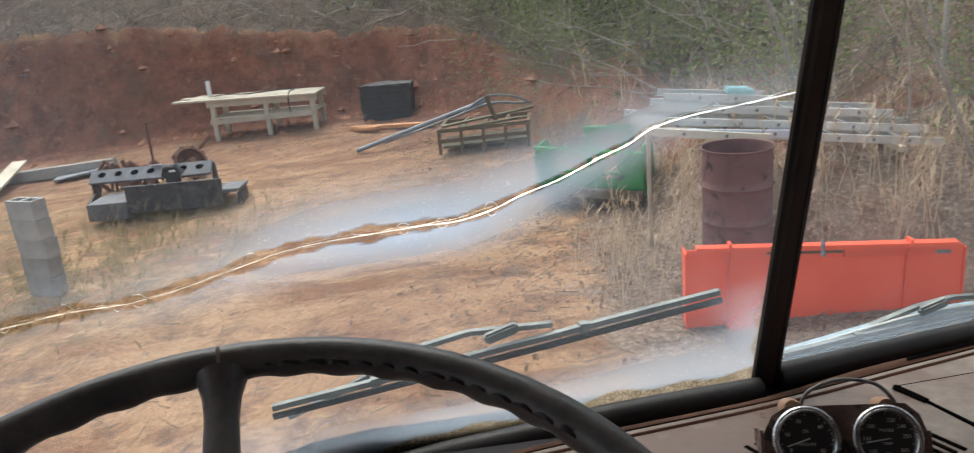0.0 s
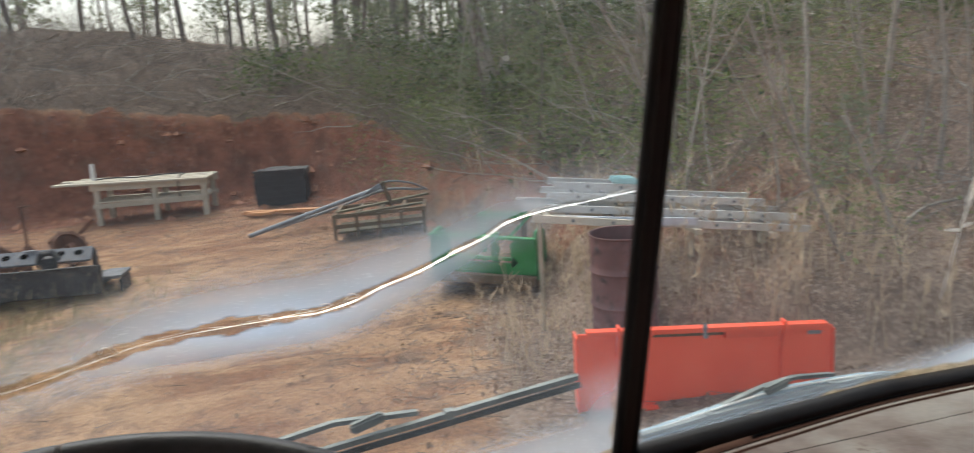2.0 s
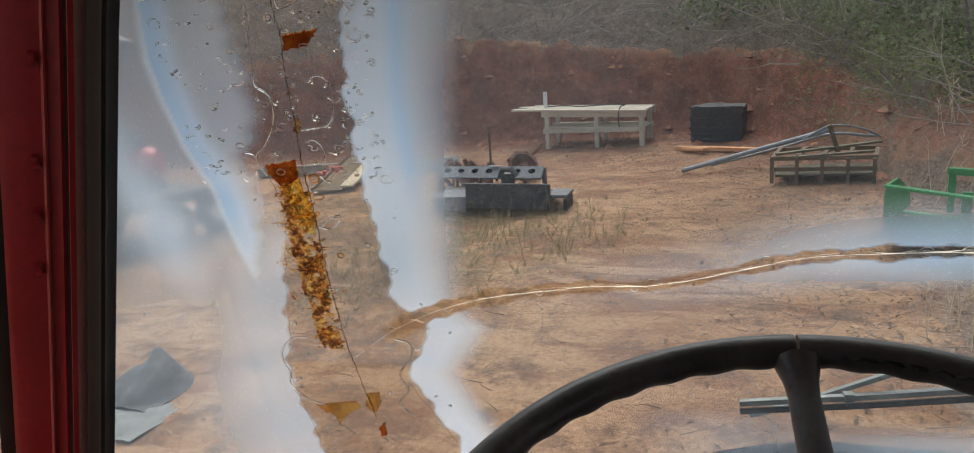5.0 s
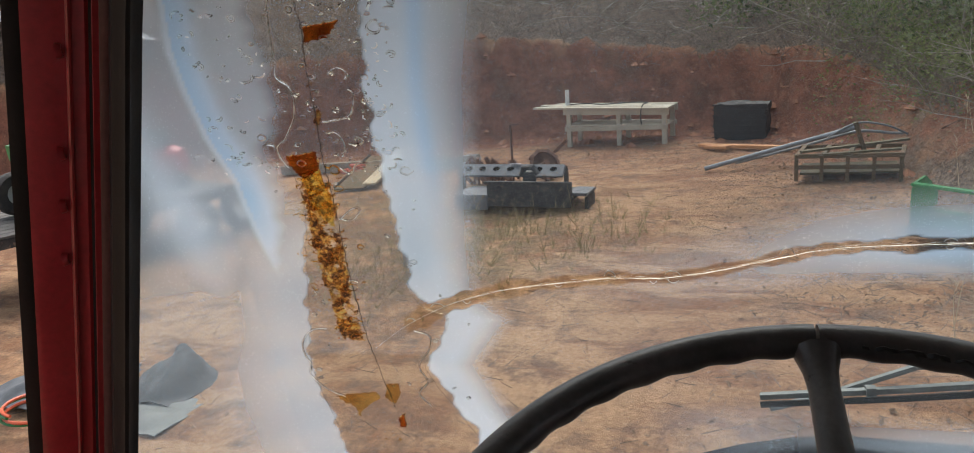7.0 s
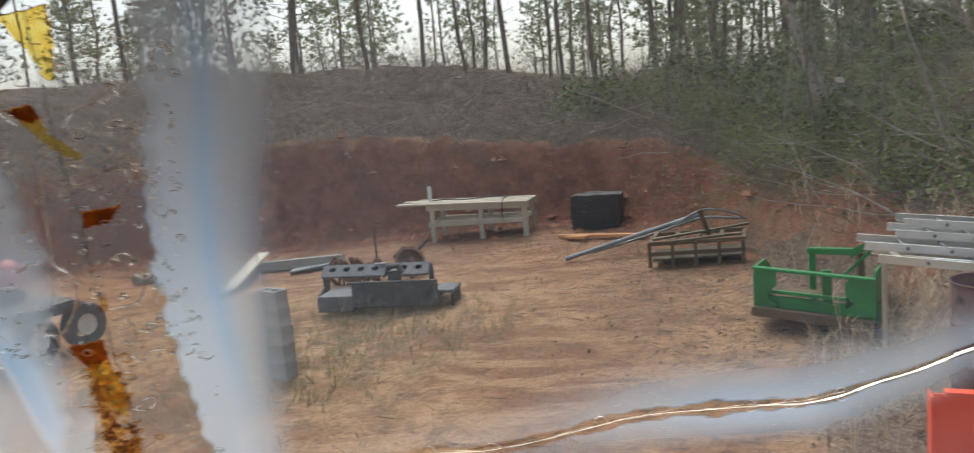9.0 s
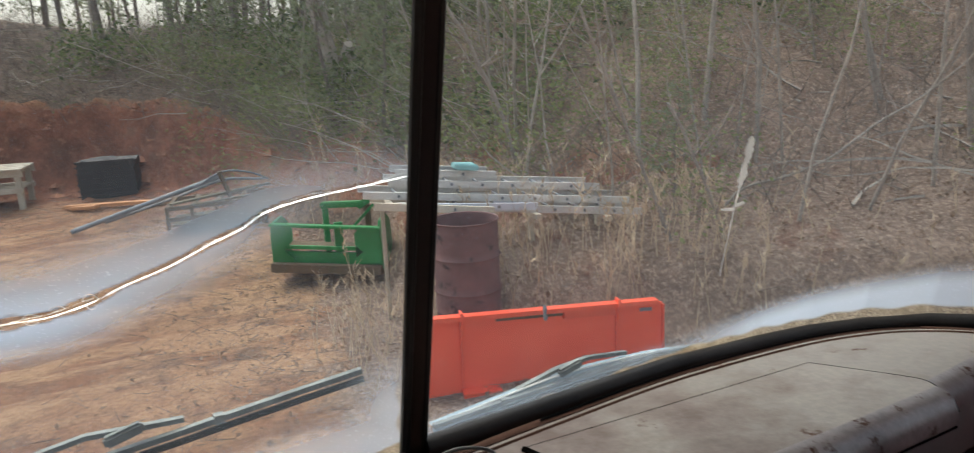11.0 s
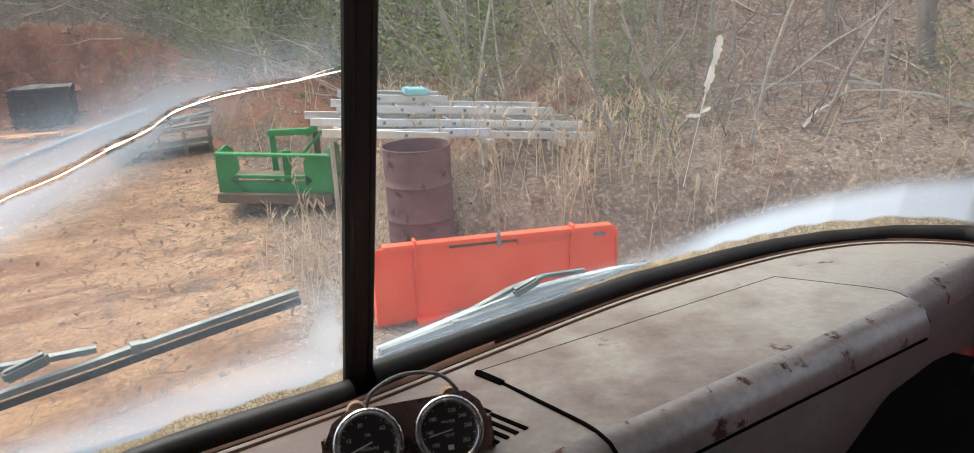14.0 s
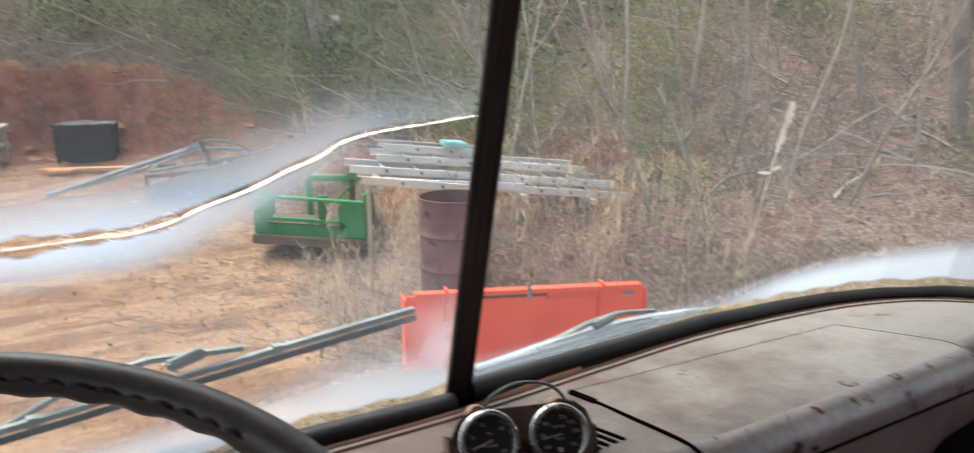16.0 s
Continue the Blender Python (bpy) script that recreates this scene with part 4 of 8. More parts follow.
# long wandering rims of larger bubbles
for way in ([(-0.832, 3.40), (-0.85, 3.37), (-0.815, 3.335), (-0.845, 3.315), (-0.83, 3.285), (-0.81, 3.262)],
            [(-0.762, 3.255), (-0.745, 3.272), (-0.725, 3.276), (-0.70, 3.29), (-0.694, 3.282)],
            [(-0.803, 3.218), (-0.812, 3.18), (-0.82, 3.125), (-0.824, 3.105), (-0.81, 3.09), (-0.814, 3.058), (-0.834, 3.028), (-0.848, 3.016), (-0.848, 3.002), (-0.841, 2.988)],
            [(-0.771, 3.204), (-0.77, 3.193), (-0.753, 3.197), (-0.73, 3.207), (-0.715, 3.206), (-0.709, 3.192)],
            [(-0.758, 3.105), (-0.749, 3.111), (-0.74, 3.111), (-0.734, 3.105), (-0.738, 3.098)],
            [(-0.737, 3.086), (-0.732, 3.081), (-0.735, 3.067), (-0.745, 3.052), (-0.764, 3.048), (-0.781, 3.046)],
            [(-0.781, 3.031), (-0.768, 3.032), (-0.76, 3.022), (-0.76, 3.011), (-0.766, 3.0)],
            [(-0.773, 2.985), (-0.762, 2.977), (-0.75, 2.989), (-0.735, 2.99)],
            [(-0.854, 2.743), (-0.876, 2.741), (-0.896, 2.721), (-0.899, 2.7), (-0.894, 2.682), (-0.899, 2.663), (-0.882, 2.638), (-0.856, 2.624)],
            [(-0.728, 2.741), (-0.708, 2.733), (-0.711, 2.712), (-0.733, 2.682), (-0.726, 2.655), (-0.742, 2.633), (-0.729, 2.611)],
            [(-0.793, 2.914), (-0.777, 2.911), (-0.764, 2.921), (-0.762, 2.929), (-0.775, 2.926), (-0.791, 2.913)]):
    ps = spline([(x, z, 0) for x, z in way], 50)
    cab_part("bubble_rim", tube([on_glass(p[0], p[1], -0.002) for p in ps], [0.0011 + 0.001 * abs(noise.noise((p[0] * 90, p[1] * 90, 1))) for p in ps], 6), GLINT, pane_left)
    cab_part("rim_glint", tube([on_glass(p[0] + 0.0008, p[1] + 0.0006, -0.004) for p in ps], [0.0008 * max(0.05, noise.noise((p[0] * 70, p[1] * 70, 5)) + 0.35) for p in ps], 4), CRACKMAT, pane_left)
# the edges of the delaminated column, and a fine dark crack down its middle
for col in (COLUMN_L, COLUMN_R):
    edge = [(x, z) for z, x in col]
    wav = [on_glass(p[0] + 0.003 * noise.noise((p[1] * 60, 0, 3)), p[1], -0.002) for p in spline([(x, z, 0) for x, z in edge], 160)]
    cab_part("delaminated_edge", tube(wav, 0.0005, 4), GLINT, pane_left)
DARKRUST = surface("black_brown_rust", (0.03, 0.015, 0.008), (0.06, 0.03, 0.015), 0.8)
dk = [on_glass(p[0] + rnd.uniform(-0.001, 0.001), p[1], -0.002) for p in spline([(x, z, 0) for x, z in RUNNEL], 140)]
cab_part("dark_crack", tube(dk, [0.0004 + 0.0014 * max(0, noise.noise((i * 0.9, 4, 2))) for i in range(len(dk))], 5), DARKRUST, pane_left, "fine dark crack")
# a bird-lime splash on the right pane
LIME = leaf_mat("white_splash", (0.9, 0.9, 0.87), (0.95, 0.94, 0.91))
bm = bmesh.new()
for a, b, w in (((0.922, 2.97), (0.92, 2.93), 0.0095), ((0.92, 2.935), (0.914, 2.89), 0.0075), ((0.914, 2.892), (0.911, 2.86), 0.0025), ((0.911, 2.862), (0.907, 2.81), 0.0014), ((0.885, 2.858), (0.912, 2.855), 0.0035), ((0.911, 2.86), (0.93, 2.865), 0.004), ((0.907, 2.81), (0.902, 2.74), 0.0007)):
    ring = []
    for j in range(9):
        u = j / 8
        p = (a[0] + (b[0] - a[0]) * u + rnd.uniform(-1, 1) * w * 0.25, a[1] + (b[1] - a[1]) * u)
        ring.append((on_glass(*p, -0.002), max(0.0005, w * (0.55 + 0.45 * math.sin(math.pi * u)) * rnd.uniform(0.75, 1.1))))
    tube([p for p, _ in ring], [r for _, r in ring], 5, bm)
bm2 = bm
for v in bm2.verts:
    g = on_glass(v.co.x, v.co.z, -0.002)
    v.co.y = g.y + (v.co.y - g.y) * 0.15
cab_part("dried_splash", bm2, LIME, pane_right, "dried white splash")

# dashboard
BACK = [(-1.08, 0.5), (-0.8, 0.62), (-0.45, 0.685), (-0.116, 0.725), (0.08, 0.79), (0.35, 0.858), (0.559, 0.925), (0.8, 1.0), (1.053, 1.04), (1.2, 1.03), (1.29, 0.99), (1.36, 0.92), (1.385, 0.85)]
LIP = [(-1.05, 0.12), (-0.75, 0.21), (-0.5, 0.28), (-0.2, 0.365), (0.0, 0.42), (0.25, 0.49), (0.46, 0.55), (0.671, 0.613), (0.892, 0.676), (1.065, 0.735), (1.2, 0.785), (1.29, 0.82), (1.33, 0.84)]
NST = 90
COWL_WIDTH = [(-1.08, 0.03), (-0.45, 0.06), (0.0, 0.07), (0.35, 0.06), (0.56, 0.048), (1.05, 0.036), (1.385, 0.02)]
back = spline([(x, y, 0) for x, y in BACK], NST)
lip = spline([(x, y, 0) for x, y in LIP], NST)


def dash_section(i, lift=0.0):
    """Points across the dashboard, from the windscreen over the rolled edge down the fascia: (place, share)."""
    b, l = back[i], lip[i]
    inw = (b - l)
    inw.z = 0
    L = inw.length - lerp(COWL_WIDTH, b.x)
    inw.normalize()
    pts = []
    f = min(1.0, L / 0.16)
    for d, dz in ((L, 0.0), (L * 0.85, 0), (L * 0.65, 0.001), (L * 0.45, 0.0), (0.05 * f, 0), (0.03 * f, -0.003), (0.014 * f, -0.012), (0.004 * f, -0.026), (0.0, -0.042)):
        p = l + inw * d
        pts.append(Vector((p.x, p.y, dash_z(p.x, p.y) + dz + lift)))
    return pts, inw


dash = cab_part("dashboard", skin([dash_section(i)[0] for i in range(NST)]), DASH, None, "worn tan painted steel dashboard")
rows = []
for i in range(NST):
    p, inw = dash_section(i)
    q = p[-1]
    low = lerp([(-1.0, 1.2), (0.8, 1.35), (0.95, 1.25), (1.06, 0.82), (1.2, 0.8), (1.33, 0.95)], q.x)
    rows.append([q, q + inw * 0.006 + Vector((0, 0, -0.004)), q + inw * 0.012 + Vector((0, 0, -0.05 * low)), q + inw * 0.03 + Vector((0, 0, -0.13 * low)), q + inw * 0.05 + Vector((0, 0, -0.14 * low)), q + inw * 0.3 + Vector((0, 0, -0.12 * low))])
FASCIA = surface("grey_brown_fascia_paint", (0.17, 0.152, 0.14), (0.24, 0.215, 0.196), 0.42, 0, 90, 5, 0.1, (0.04, 0.024, 0.018), 0.66, 9)
cab_part("fascia", skin(rows), FASCIA, dash, "grey-brown fascia below the rolled edge")
# rounded end of the dashboard beside the pillar
end = dash_section(NST - 1)[0]
cab_part("dash_end", skin([[v + Vector((0.006 * u, 0, -0.012 * u * u)) for v in end] for u in (0, 0.5, 1.0)] + [[v + Vector((0.008, 0, -0.05)) for v in end], [v + Vector((0.004, 0.004, -0.17)) for v in end]]), FASCIA, dash)
# worn bare metal along the rolled edge
rows = [[v + Vector((0, 0, 0.0012)) - dash_section(i)[1] * 0.0008 for v in dash_section(i)[0][-5:]] for i in range(34, NST)]
cab_part("worn_edge", skin(rows), DASHEDGE, dash, "worn bare rolled edge")
COWL = surface("brown_cowl_paint", (0.05, 0.027, 0.019), (0.08, 0.043, 0.031), 0.9, 0.0, 110, 9, 0.2, (0.13, 0.06, 0.03), 0.66, 14)
COWL.node_tree.nodes["Principled BSDF"].inputs["Specular IOR Level"].default_value = 0.05
# cowl: rusty strips and a dark slot between dashboard and glass
strip, slot, under = [], [], []
for i in range(NST):
    p, inw = dash_section(i)
    q, w = p[0], lerp(COWL_WIDTH, back[i].x)
    e, f = q + inw * (w + 0.03) * (0.52 + 0.2 * sstep(0.3, 0.5, back[i].x)), q + inw * 0.009
    strip.append([e.lerp(f, u) + Vector((0, 0, -0.03 + 0.027 * u + (0.007 + 0.004 * sstep(0.3, 0.5, back[i].x)) * math.sin(math.pi * u) ** 0.8)) for u in np.linspace(0, 1, 10)] + [f + Vector((0, 0, -0.02))])
    slot.append([f + Vector((0, 0, -0.012)), q + Vector((0, 0, -0.012)), q])
    under.append([q + inw * (w + 0.06) + Vector((0, 0, -0.04)), e + Vector((0, 0, -0.03))])
cab_part("cowl_strip", skin(strip), COWL, dash, "rounded brown cowl strip below the glass")
cab_part("cowl_slot", skin(slot), HOLE, dash)
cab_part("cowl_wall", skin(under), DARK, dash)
# open channel in the cowl strip beside the passenger's glass
cab_part("cowl_channel", skin([[r[6] + Vector((0, 0, 0.001)), r[7] + Vector((0, 0, 0.0022)), r[8] + Vector((0, 0, 0.001))] for r in strip[44:74]]), HOLE, dash)
# raised bead where the dash meets the cowl
cab_part("cowl_bead", tube([dash_section(i)[0][0] - dash_section(i)[1] * 0.014 + Vector((0, 0, 0.0005)) for i in range(NST - 4)], 0.003, 6), COWL, dash)

# lid on the passenger side, with a gap round it
LID_L = [(0.487, 0.81), (0.503, 0.77), (0.534, 0.677), (0.547, 0.635), (0.551, 0.612)]
LID_R = [(0.991, 0.915), (1.04, 0.848), (1.07, 0.805), (1.083, 0.778), (1.078, 0.752)]
ll, lr = spline([(x, y, 0) for x, y in LID_L], 24), spline([(x, y, 0) for x, y in LID_R], 24)
rows = []
for a, b in zip(ll, lr):
    row = []
    for k in range(25):
        p = a.lerp(b, k / 24)
        row.append(Vector((p.x, p.y, dash_z(p.x, p.y) + 0.0035)))
    rows.append(row)
out_dir = Vector((0.27, -0.96, 0)).normalized()
last = rows[-1]
for d, dz in ((0.014, -0.003), (0.024, -0.011), (0.031, -0.024), (0.033, -0.043), (0.031, -0.047)):
    rows.append([v + out_dir * d + Vector((0, 0, dz)) for v in last])
cab_part("dash_lid", skin(rows), DASH, dash, "worn tan painted lid with rust chips")
rim = [r[0] for r in rows[:-2]][::-1] + rows[0][1:-1] + [r[-1] for r in rows[:-2]]
cab_part("lid_gap", tube([v + Vector((0, 0, -0.0022)) for v in rim], 0.0027, 6), HOLE, dash)
cab_part("lid_slot", tube([r[0] + Vector((-0.001, 0, -0.002)) for r in rows[:7]], 0.0046, 6), HOLE, dash)
cab_part("lid_lower_gap", tube([v + Vector((0, 0, -0.002)) for v in rows[-1]], 0.002, 6), HOLE, dash)
lowrows = [[v + Vector((0, 0, 0.0004)) + out_dir * 0.0012 for v in r] for r in rows[-7:-1]]
cab_part("lid_worn_edge", skin(lowrows), DASHEDGE, dash)
# demister slots: two rows beside the gauges
for row, n in ((0, 15), (1, 15)):
    for j in range(n):
        c = Vector((0.478, 0.682, 0)).lerp(Vector((0.31, 0.62, 0)), j / 14) + Vector((-0.022, 0.052, 0)) * row
        a, b = c - Vector((0.0115, -0.024, 0)), c + Vector((0.0115, -0.024, 0))
        a.z, b.z = dash_z(a.x, a.y) + 0.0006, dash_z(b.x, b.y) + 0.0006
        cab_part("demister_slot", beam(a, b, 0.0052, 0.002), HOLE, dash)

# pillars, doors, roof and back wall
def along(z, z0=2.92):
    return Vector((0.34, -0.075, 1.0)) * (z - z0)


def pillar(name, plan, axis_dir, z0, lo, hi, material, label=""):
    rows = []
    for z in np.linspace(lo, hi, 14):
        rows.append([Vector((x, y, z0)) + axis_dir * (z - z0) for x, y in plan])
    return cab_part(name, skin(rows), material, None, label)


TRIM = surface("red_brown_trim", (0.11, 0.05, 0.045), (0.14, 0.065, 0.055), 0.5, 0, 90, 4, 0.1)
lean_l, lean_r = Vector((0.34, -0.075, 1.0)), Vector((-0.16, -0.12, 1.0))
pillar("windscreen_pillar", [(-1.068, 0.5), (-1.075, 0.495), (-1.081, 0.488), (-1.085, 0.482), (-1.089, 0.482), (-1.091, 0.488), (-1.093, 0.482), (-1.094, 0.478), (-1.1, 0.474), (-1.116, 0.455), (-1.134, 0.433), (-1.142, 0.428), (-1.2, 0.45), (-1.2, 0.53), (-1.07, 0.53)], lean_l, 2.92, 1.9, 3.6, RED, "dented dark red windscreen pillar")
for z in (3.235, 3.155, 3.03, 2.96, 2.885):
    c = Vector((-1.113, 0.457, 2.92)) + lean_l * (z - 2.92)
    cab_part("dimple", lathe([(0, 0.002), (0.004, 0.003), (0.007, 0.0042), (0.009, 0.002), (0.01, -0.003)], 14, m=look(c, c + Vector((-0.78, -0.62, 0)))), RED)
cab_part("pressed_rib", tube([Vector((-1.106, 0.4655, 2.92)) + lean_l * (z - 2.92) for z in np.linspace(2.3, 3.4, 12)], 0.0035, 8), RED)
pillar("pillar_trim", [(-1.066, 0.502), (-1.068, 0.497), (-1.073, 0.49), (-1.08, 0.487), (-1.085, 0.49)], lean_l, 2.92, 1.9, 3.6, TRIM, "rounded brown trim strip")
pillar("pillar_seam", [(-1.085, 0.483), (-1.09, 0.48)], lean_l, 2.92, 1.9, 3.6, DARK)
pillar("door_seal", [(-1.14, 0.43), (-1.147, 0.421), (-1.155, 0.416), (-1.163, 0.422), (-1.17, 0.44)], lean_l, 2.92, 1.9, 3.6, RUBBER)
pillar("windscreen_pillar", [(1.456, 0.925), (1.457, 0.915), (1.46, 0.905), (1.47, 0.896), (1.49, 0.888), (1.505, 0.876), (1.51, 0.862), (1.53, 0.862), (1.6, 0.88), (1.6, 0.93), (1.46, 0.93)], lean_r, 2.75, 2.2, 3.6, RED, "bright red windscreen pillar")
pillar("door_seal", [(1.508, 0.866), (1.512, 0.856), (1.522, 0.852), (1.54, 0.862)], lean_r, 2.75, 1.9, 3.6, RUBBER)


def wall(name, a, b, lo, hi, thick, material, label="", hole=None):
    """An upright panel from a to b; hole: (from, to, low, high) as shares and heights."""
    a, b = Vector((*a, 0)), Vector((*b, 0))
    ob = None
    spans = [(0, 1, lo, hi)] if not hole else [(0, hole[0], lo, hi), (hole[1], 1, lo, hi), (hole[0], hole[1], lo, hole[2]), (hole[0], hole[1], hole[3], hi)]
    for u, v, z0, z1 in spans:
        if v - u < 1e-3 or z1 - z0 < 1e-3:
            continue
        p, q = a.lerp(b, u), a.lerp(b, v)
        bm = beam(p + Vector((0, 0, (z0 + z1) / 2)), q + Vector((0, 0, (z0 + z1) / 2)), thick, z1 - z0)
        ob = cab_part(name if z0 == lo and z1 < hi else name + "_frame" if hole else name, bm, material, None, label, smooth=False)
    return ob


wall("door", (-1.2, 0.40), (-0.97, -0.80), 1.75, 3.5, 0.05, RED, "red cab door with its window down", (0.0, 0.93, 2.5, 3.42))
wall("door", (1.56, 0.86), (1.82, -0.38), 1.75, 3.5, 0.05, RED, "red cab door with its window down", (0.12, 0.93, 2.66, 3.42))
# unseen roof and solid back wall close the cab from light; grey bounces neutrally
wall("back_wall", (-0.97, -0.83), (1.84, -0.42), 1.7, 3.55, 0.05, UNSEEN_LINING)
bm = box((3.1, 2.1, 0.05), (0.3, 0.1, 3.575), (0, 0, 9))
cab_part("roof", bm, UNSEEN_LINING)
bm = box((3.0, 2.0, 0.05), (0.3, 0.1, 1.7), (0, 0, 9))
cab_part("cab_floor", bm, DARK)
# header above the windscreen, bulkhead below the dashboard, red lower corners
rows = [[on_glass(x, 3.45, 0.02), on_glass(x, 3.62, 0.02)] for x in np.linspace(-1.1, 1.45, 30)]
cab_part("header", skin(rows), RED)
# bulkhead is near black: the dark footwell is put into its colour
rows = [[on_glass(x, 2.60 - 0.18 * sstep(-0.15, -0.7, x), 0.012), on_glass(x, 2.52 - 0.18 * sstep(-0.15, -0.7, x), 0.03), on_glass(x, 2.2, 0.02), on_glass(x, 1.7, -0.05)] for x in np.linspace(-1.2, 1.5, 40)]
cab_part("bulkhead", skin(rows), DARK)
inner_edge = spline([(1.455, 0.888, 2.8), (1.44, 0.876, 2.68), (1.405, 0.87, 2.615), (1.36, 0.87, 2.56), (1.32, 0.875, 2.5), (1.28, 0.878, 2.46)], 20)
outer_edge = spline([(1.505, 0.872, 2.8), (1.518, 0.864, 2.7), (1.525, 0.858, 2.6), (1.505, 0.852, 2.52), (1.45, 0.845, 2.46), (1.37, 0.845, 2.435)], 20)
rows = []
for a, b in zip(inner_edge, outer_edge):
    rows.append([a.lerp(b, u) + Vector((0, -0.012, 0.0)) * math.sin(math.pi * u) for u in np.linspace(0, 1, 9)])
cab_part("corner_panel", skin(rows), RED, None, "rounded red corner below the pillar")
wall("kick_panel", (1.49, 0.94), (1.56, 0.855), 2.4, 2.6, 0.03, RED)
# inner kick panel in near-black instead of red paints the footwell shade
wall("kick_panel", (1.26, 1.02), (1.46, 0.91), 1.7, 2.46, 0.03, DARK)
wall("kick_panel", (1.46, 0.91), (1.6, 0.84), 1.7, 2.46, 0.03, RED)
cab_part("seal_return", tube([p + Vector((0.004, -0.006, 0)) for p in outer_edge], 0.007, 8), RUBBER)
cab_part("chassis", box((1.0, 3.2, 0.3), (0.3, -0.3, 1.45), (0, 0, 9)), DARK)
TYRE = surface("black_tyre", (0.02, 0.02, 0.02), (0.03, 0.03, 0.03), 0.85, 0, 60, 6, 0.4)
for x, y in ((-0.85, 0.0), (1.45, 0.37), (-0.65, -1.5), (1.65, -1.13)):
    g = height(x, y)
    r = 0.62
    m = Matrix.Translation((x, y, g + r)) @ pose(0, 0, 0, 0, 90, 9)
    cab_part("road_wheel", lathe([(0, -0.1), (0.3, -0.1), (0.34, -0.14), (0.58, -0.14), (0.62, -0.1), (0.62, 0.1), (0.58, 0.14), (0.34, 0.14), (0.3, 0.1), (0, 0.1)], 32, m=m), TYRE)

# steering wheel
C, R = Vector((-0.123, 0.209, 2.771)), 0.3085
tilt, az = radians(16.3), radians(-77.8)
wn_ = Vector((math.sin(tilt) * math.cos(az), math.sin(tilt) * math.sin(az), math.cos(tilt)))
notch_dir = (Vector((-0.197, 0.512, 2.86)) - C)
wy = (notch_dir - wn_ * notch_dir.dot(wn_)).normalized()
wx = wy.cross(wn_).normalized()
wheel = thing("steering_wheel", "large worn black steering wheel with a cracked rim", "steering wheel", at=C)
WINV = wheel.matrix_world.inverted()


def wheel_part(name, bm, material, label=""):
    ob = part(name, bm, material, wheel, label)
    ob.matrix_parent_inverse = WINV
    return ob


def on_wheel(ang, r=R, h=0.0):
    return C + wx * (r * math.sin(ang)) + wy * (r * math.cos(ang)) + wn_ * h


bm = bmesh.new()
N = 220
gap = 0.005
rings = []
for i in range(N + 1):
    ang = gap + (2 * math.pi - 2 * gap) * i / N
    grip = 0.0012 * math.sin(ang * 46)
    rr = 0.0148
    ring = []
    for k in range(16):
        q = 2 * math.pi * k / 16
        rad = rr + (grip if math.sin(q) < -0.1 else 0) + (0.001 * (noise.noise((ang * 9, k, 0))) if math.cos(q) < 0 else 0)
        ring.append(bm.verts.new(on_wheel(ang, R + rad * 1.05 * math.cos(q), rad * 1.0 * math.sin(q))))
    rings.append(ring)
for a, b in zip(rings, rings[1:]):
    for k in range(16):
        bm.faces.new((a[k], a[(k + 1) % 16], b[(k + 1) % 16], b[k]))
bm.faces.new(rings[0][::-1])
bm.faces.new(rings[-1])
wheel_part("rim", bm, WHEEL, "worn black rim split at the top")
for k, ang in enumerate((0.0, 2.15, -2.15)):
    bm = bmesh.new()
    ps, rs = [], []
    for u in np.linspace(0, 1, 14):
        r = R - 0.012 - u * (R - 0.058)
        ps.append(on_wheel(ang, r, -0.004 - 0.05 * u))
        rs.append(0.0125 + 0.008 * max(0, 1 - u / 0.16) ** 2 + 0.004 * u)
    tube(ps, rs, 12, bm)
    wheel_part("spoke", bm, WHEEL)
M = Matrix((wx, wy, wn_)).transposed().to_4x4()
M.translation = C
wheel_part("hub", lathe([(0, -0.02), (0.05, -0.024), (0.062, -0.04), (0.062, -0.07), (0.04, -0.09), (0.03, -0.12), (0, -0.12)], 28, m=M), WHEEL)
wheel_part("column", rod(C - wn_ * 0.1, C - wn_ * 0.75 + Vector((0, 0.12, 0)), 0.028, 14), RUBBER)
# the wavy split along the inner face of the rim
for lo, hi in ((0.12, 1.0),):
    n = 90
    pts = []
    for i in range(n):
        ang = lo + (hi - lo) * i / (n - 1)
        q = radians(205 + 14 * math.sin(ang * 60) * noise.noise((ang * 12, 2, 0)) + 8 * math.sin(ang * 95))
        pts.append(on_wheel(ang, R + 0.0155 * math.cos(q), -0.0165 * math.sin(q) * 0 + 0.0150 * math.sin(radians(155) + (q - radians(205)))))
    wheel_part("rim_split", tube(pts, [0.003 * (0.5 + abs(noise.noise((i * 0.3, 5, 1)))) for i in range(n)], 5), RUBBER)

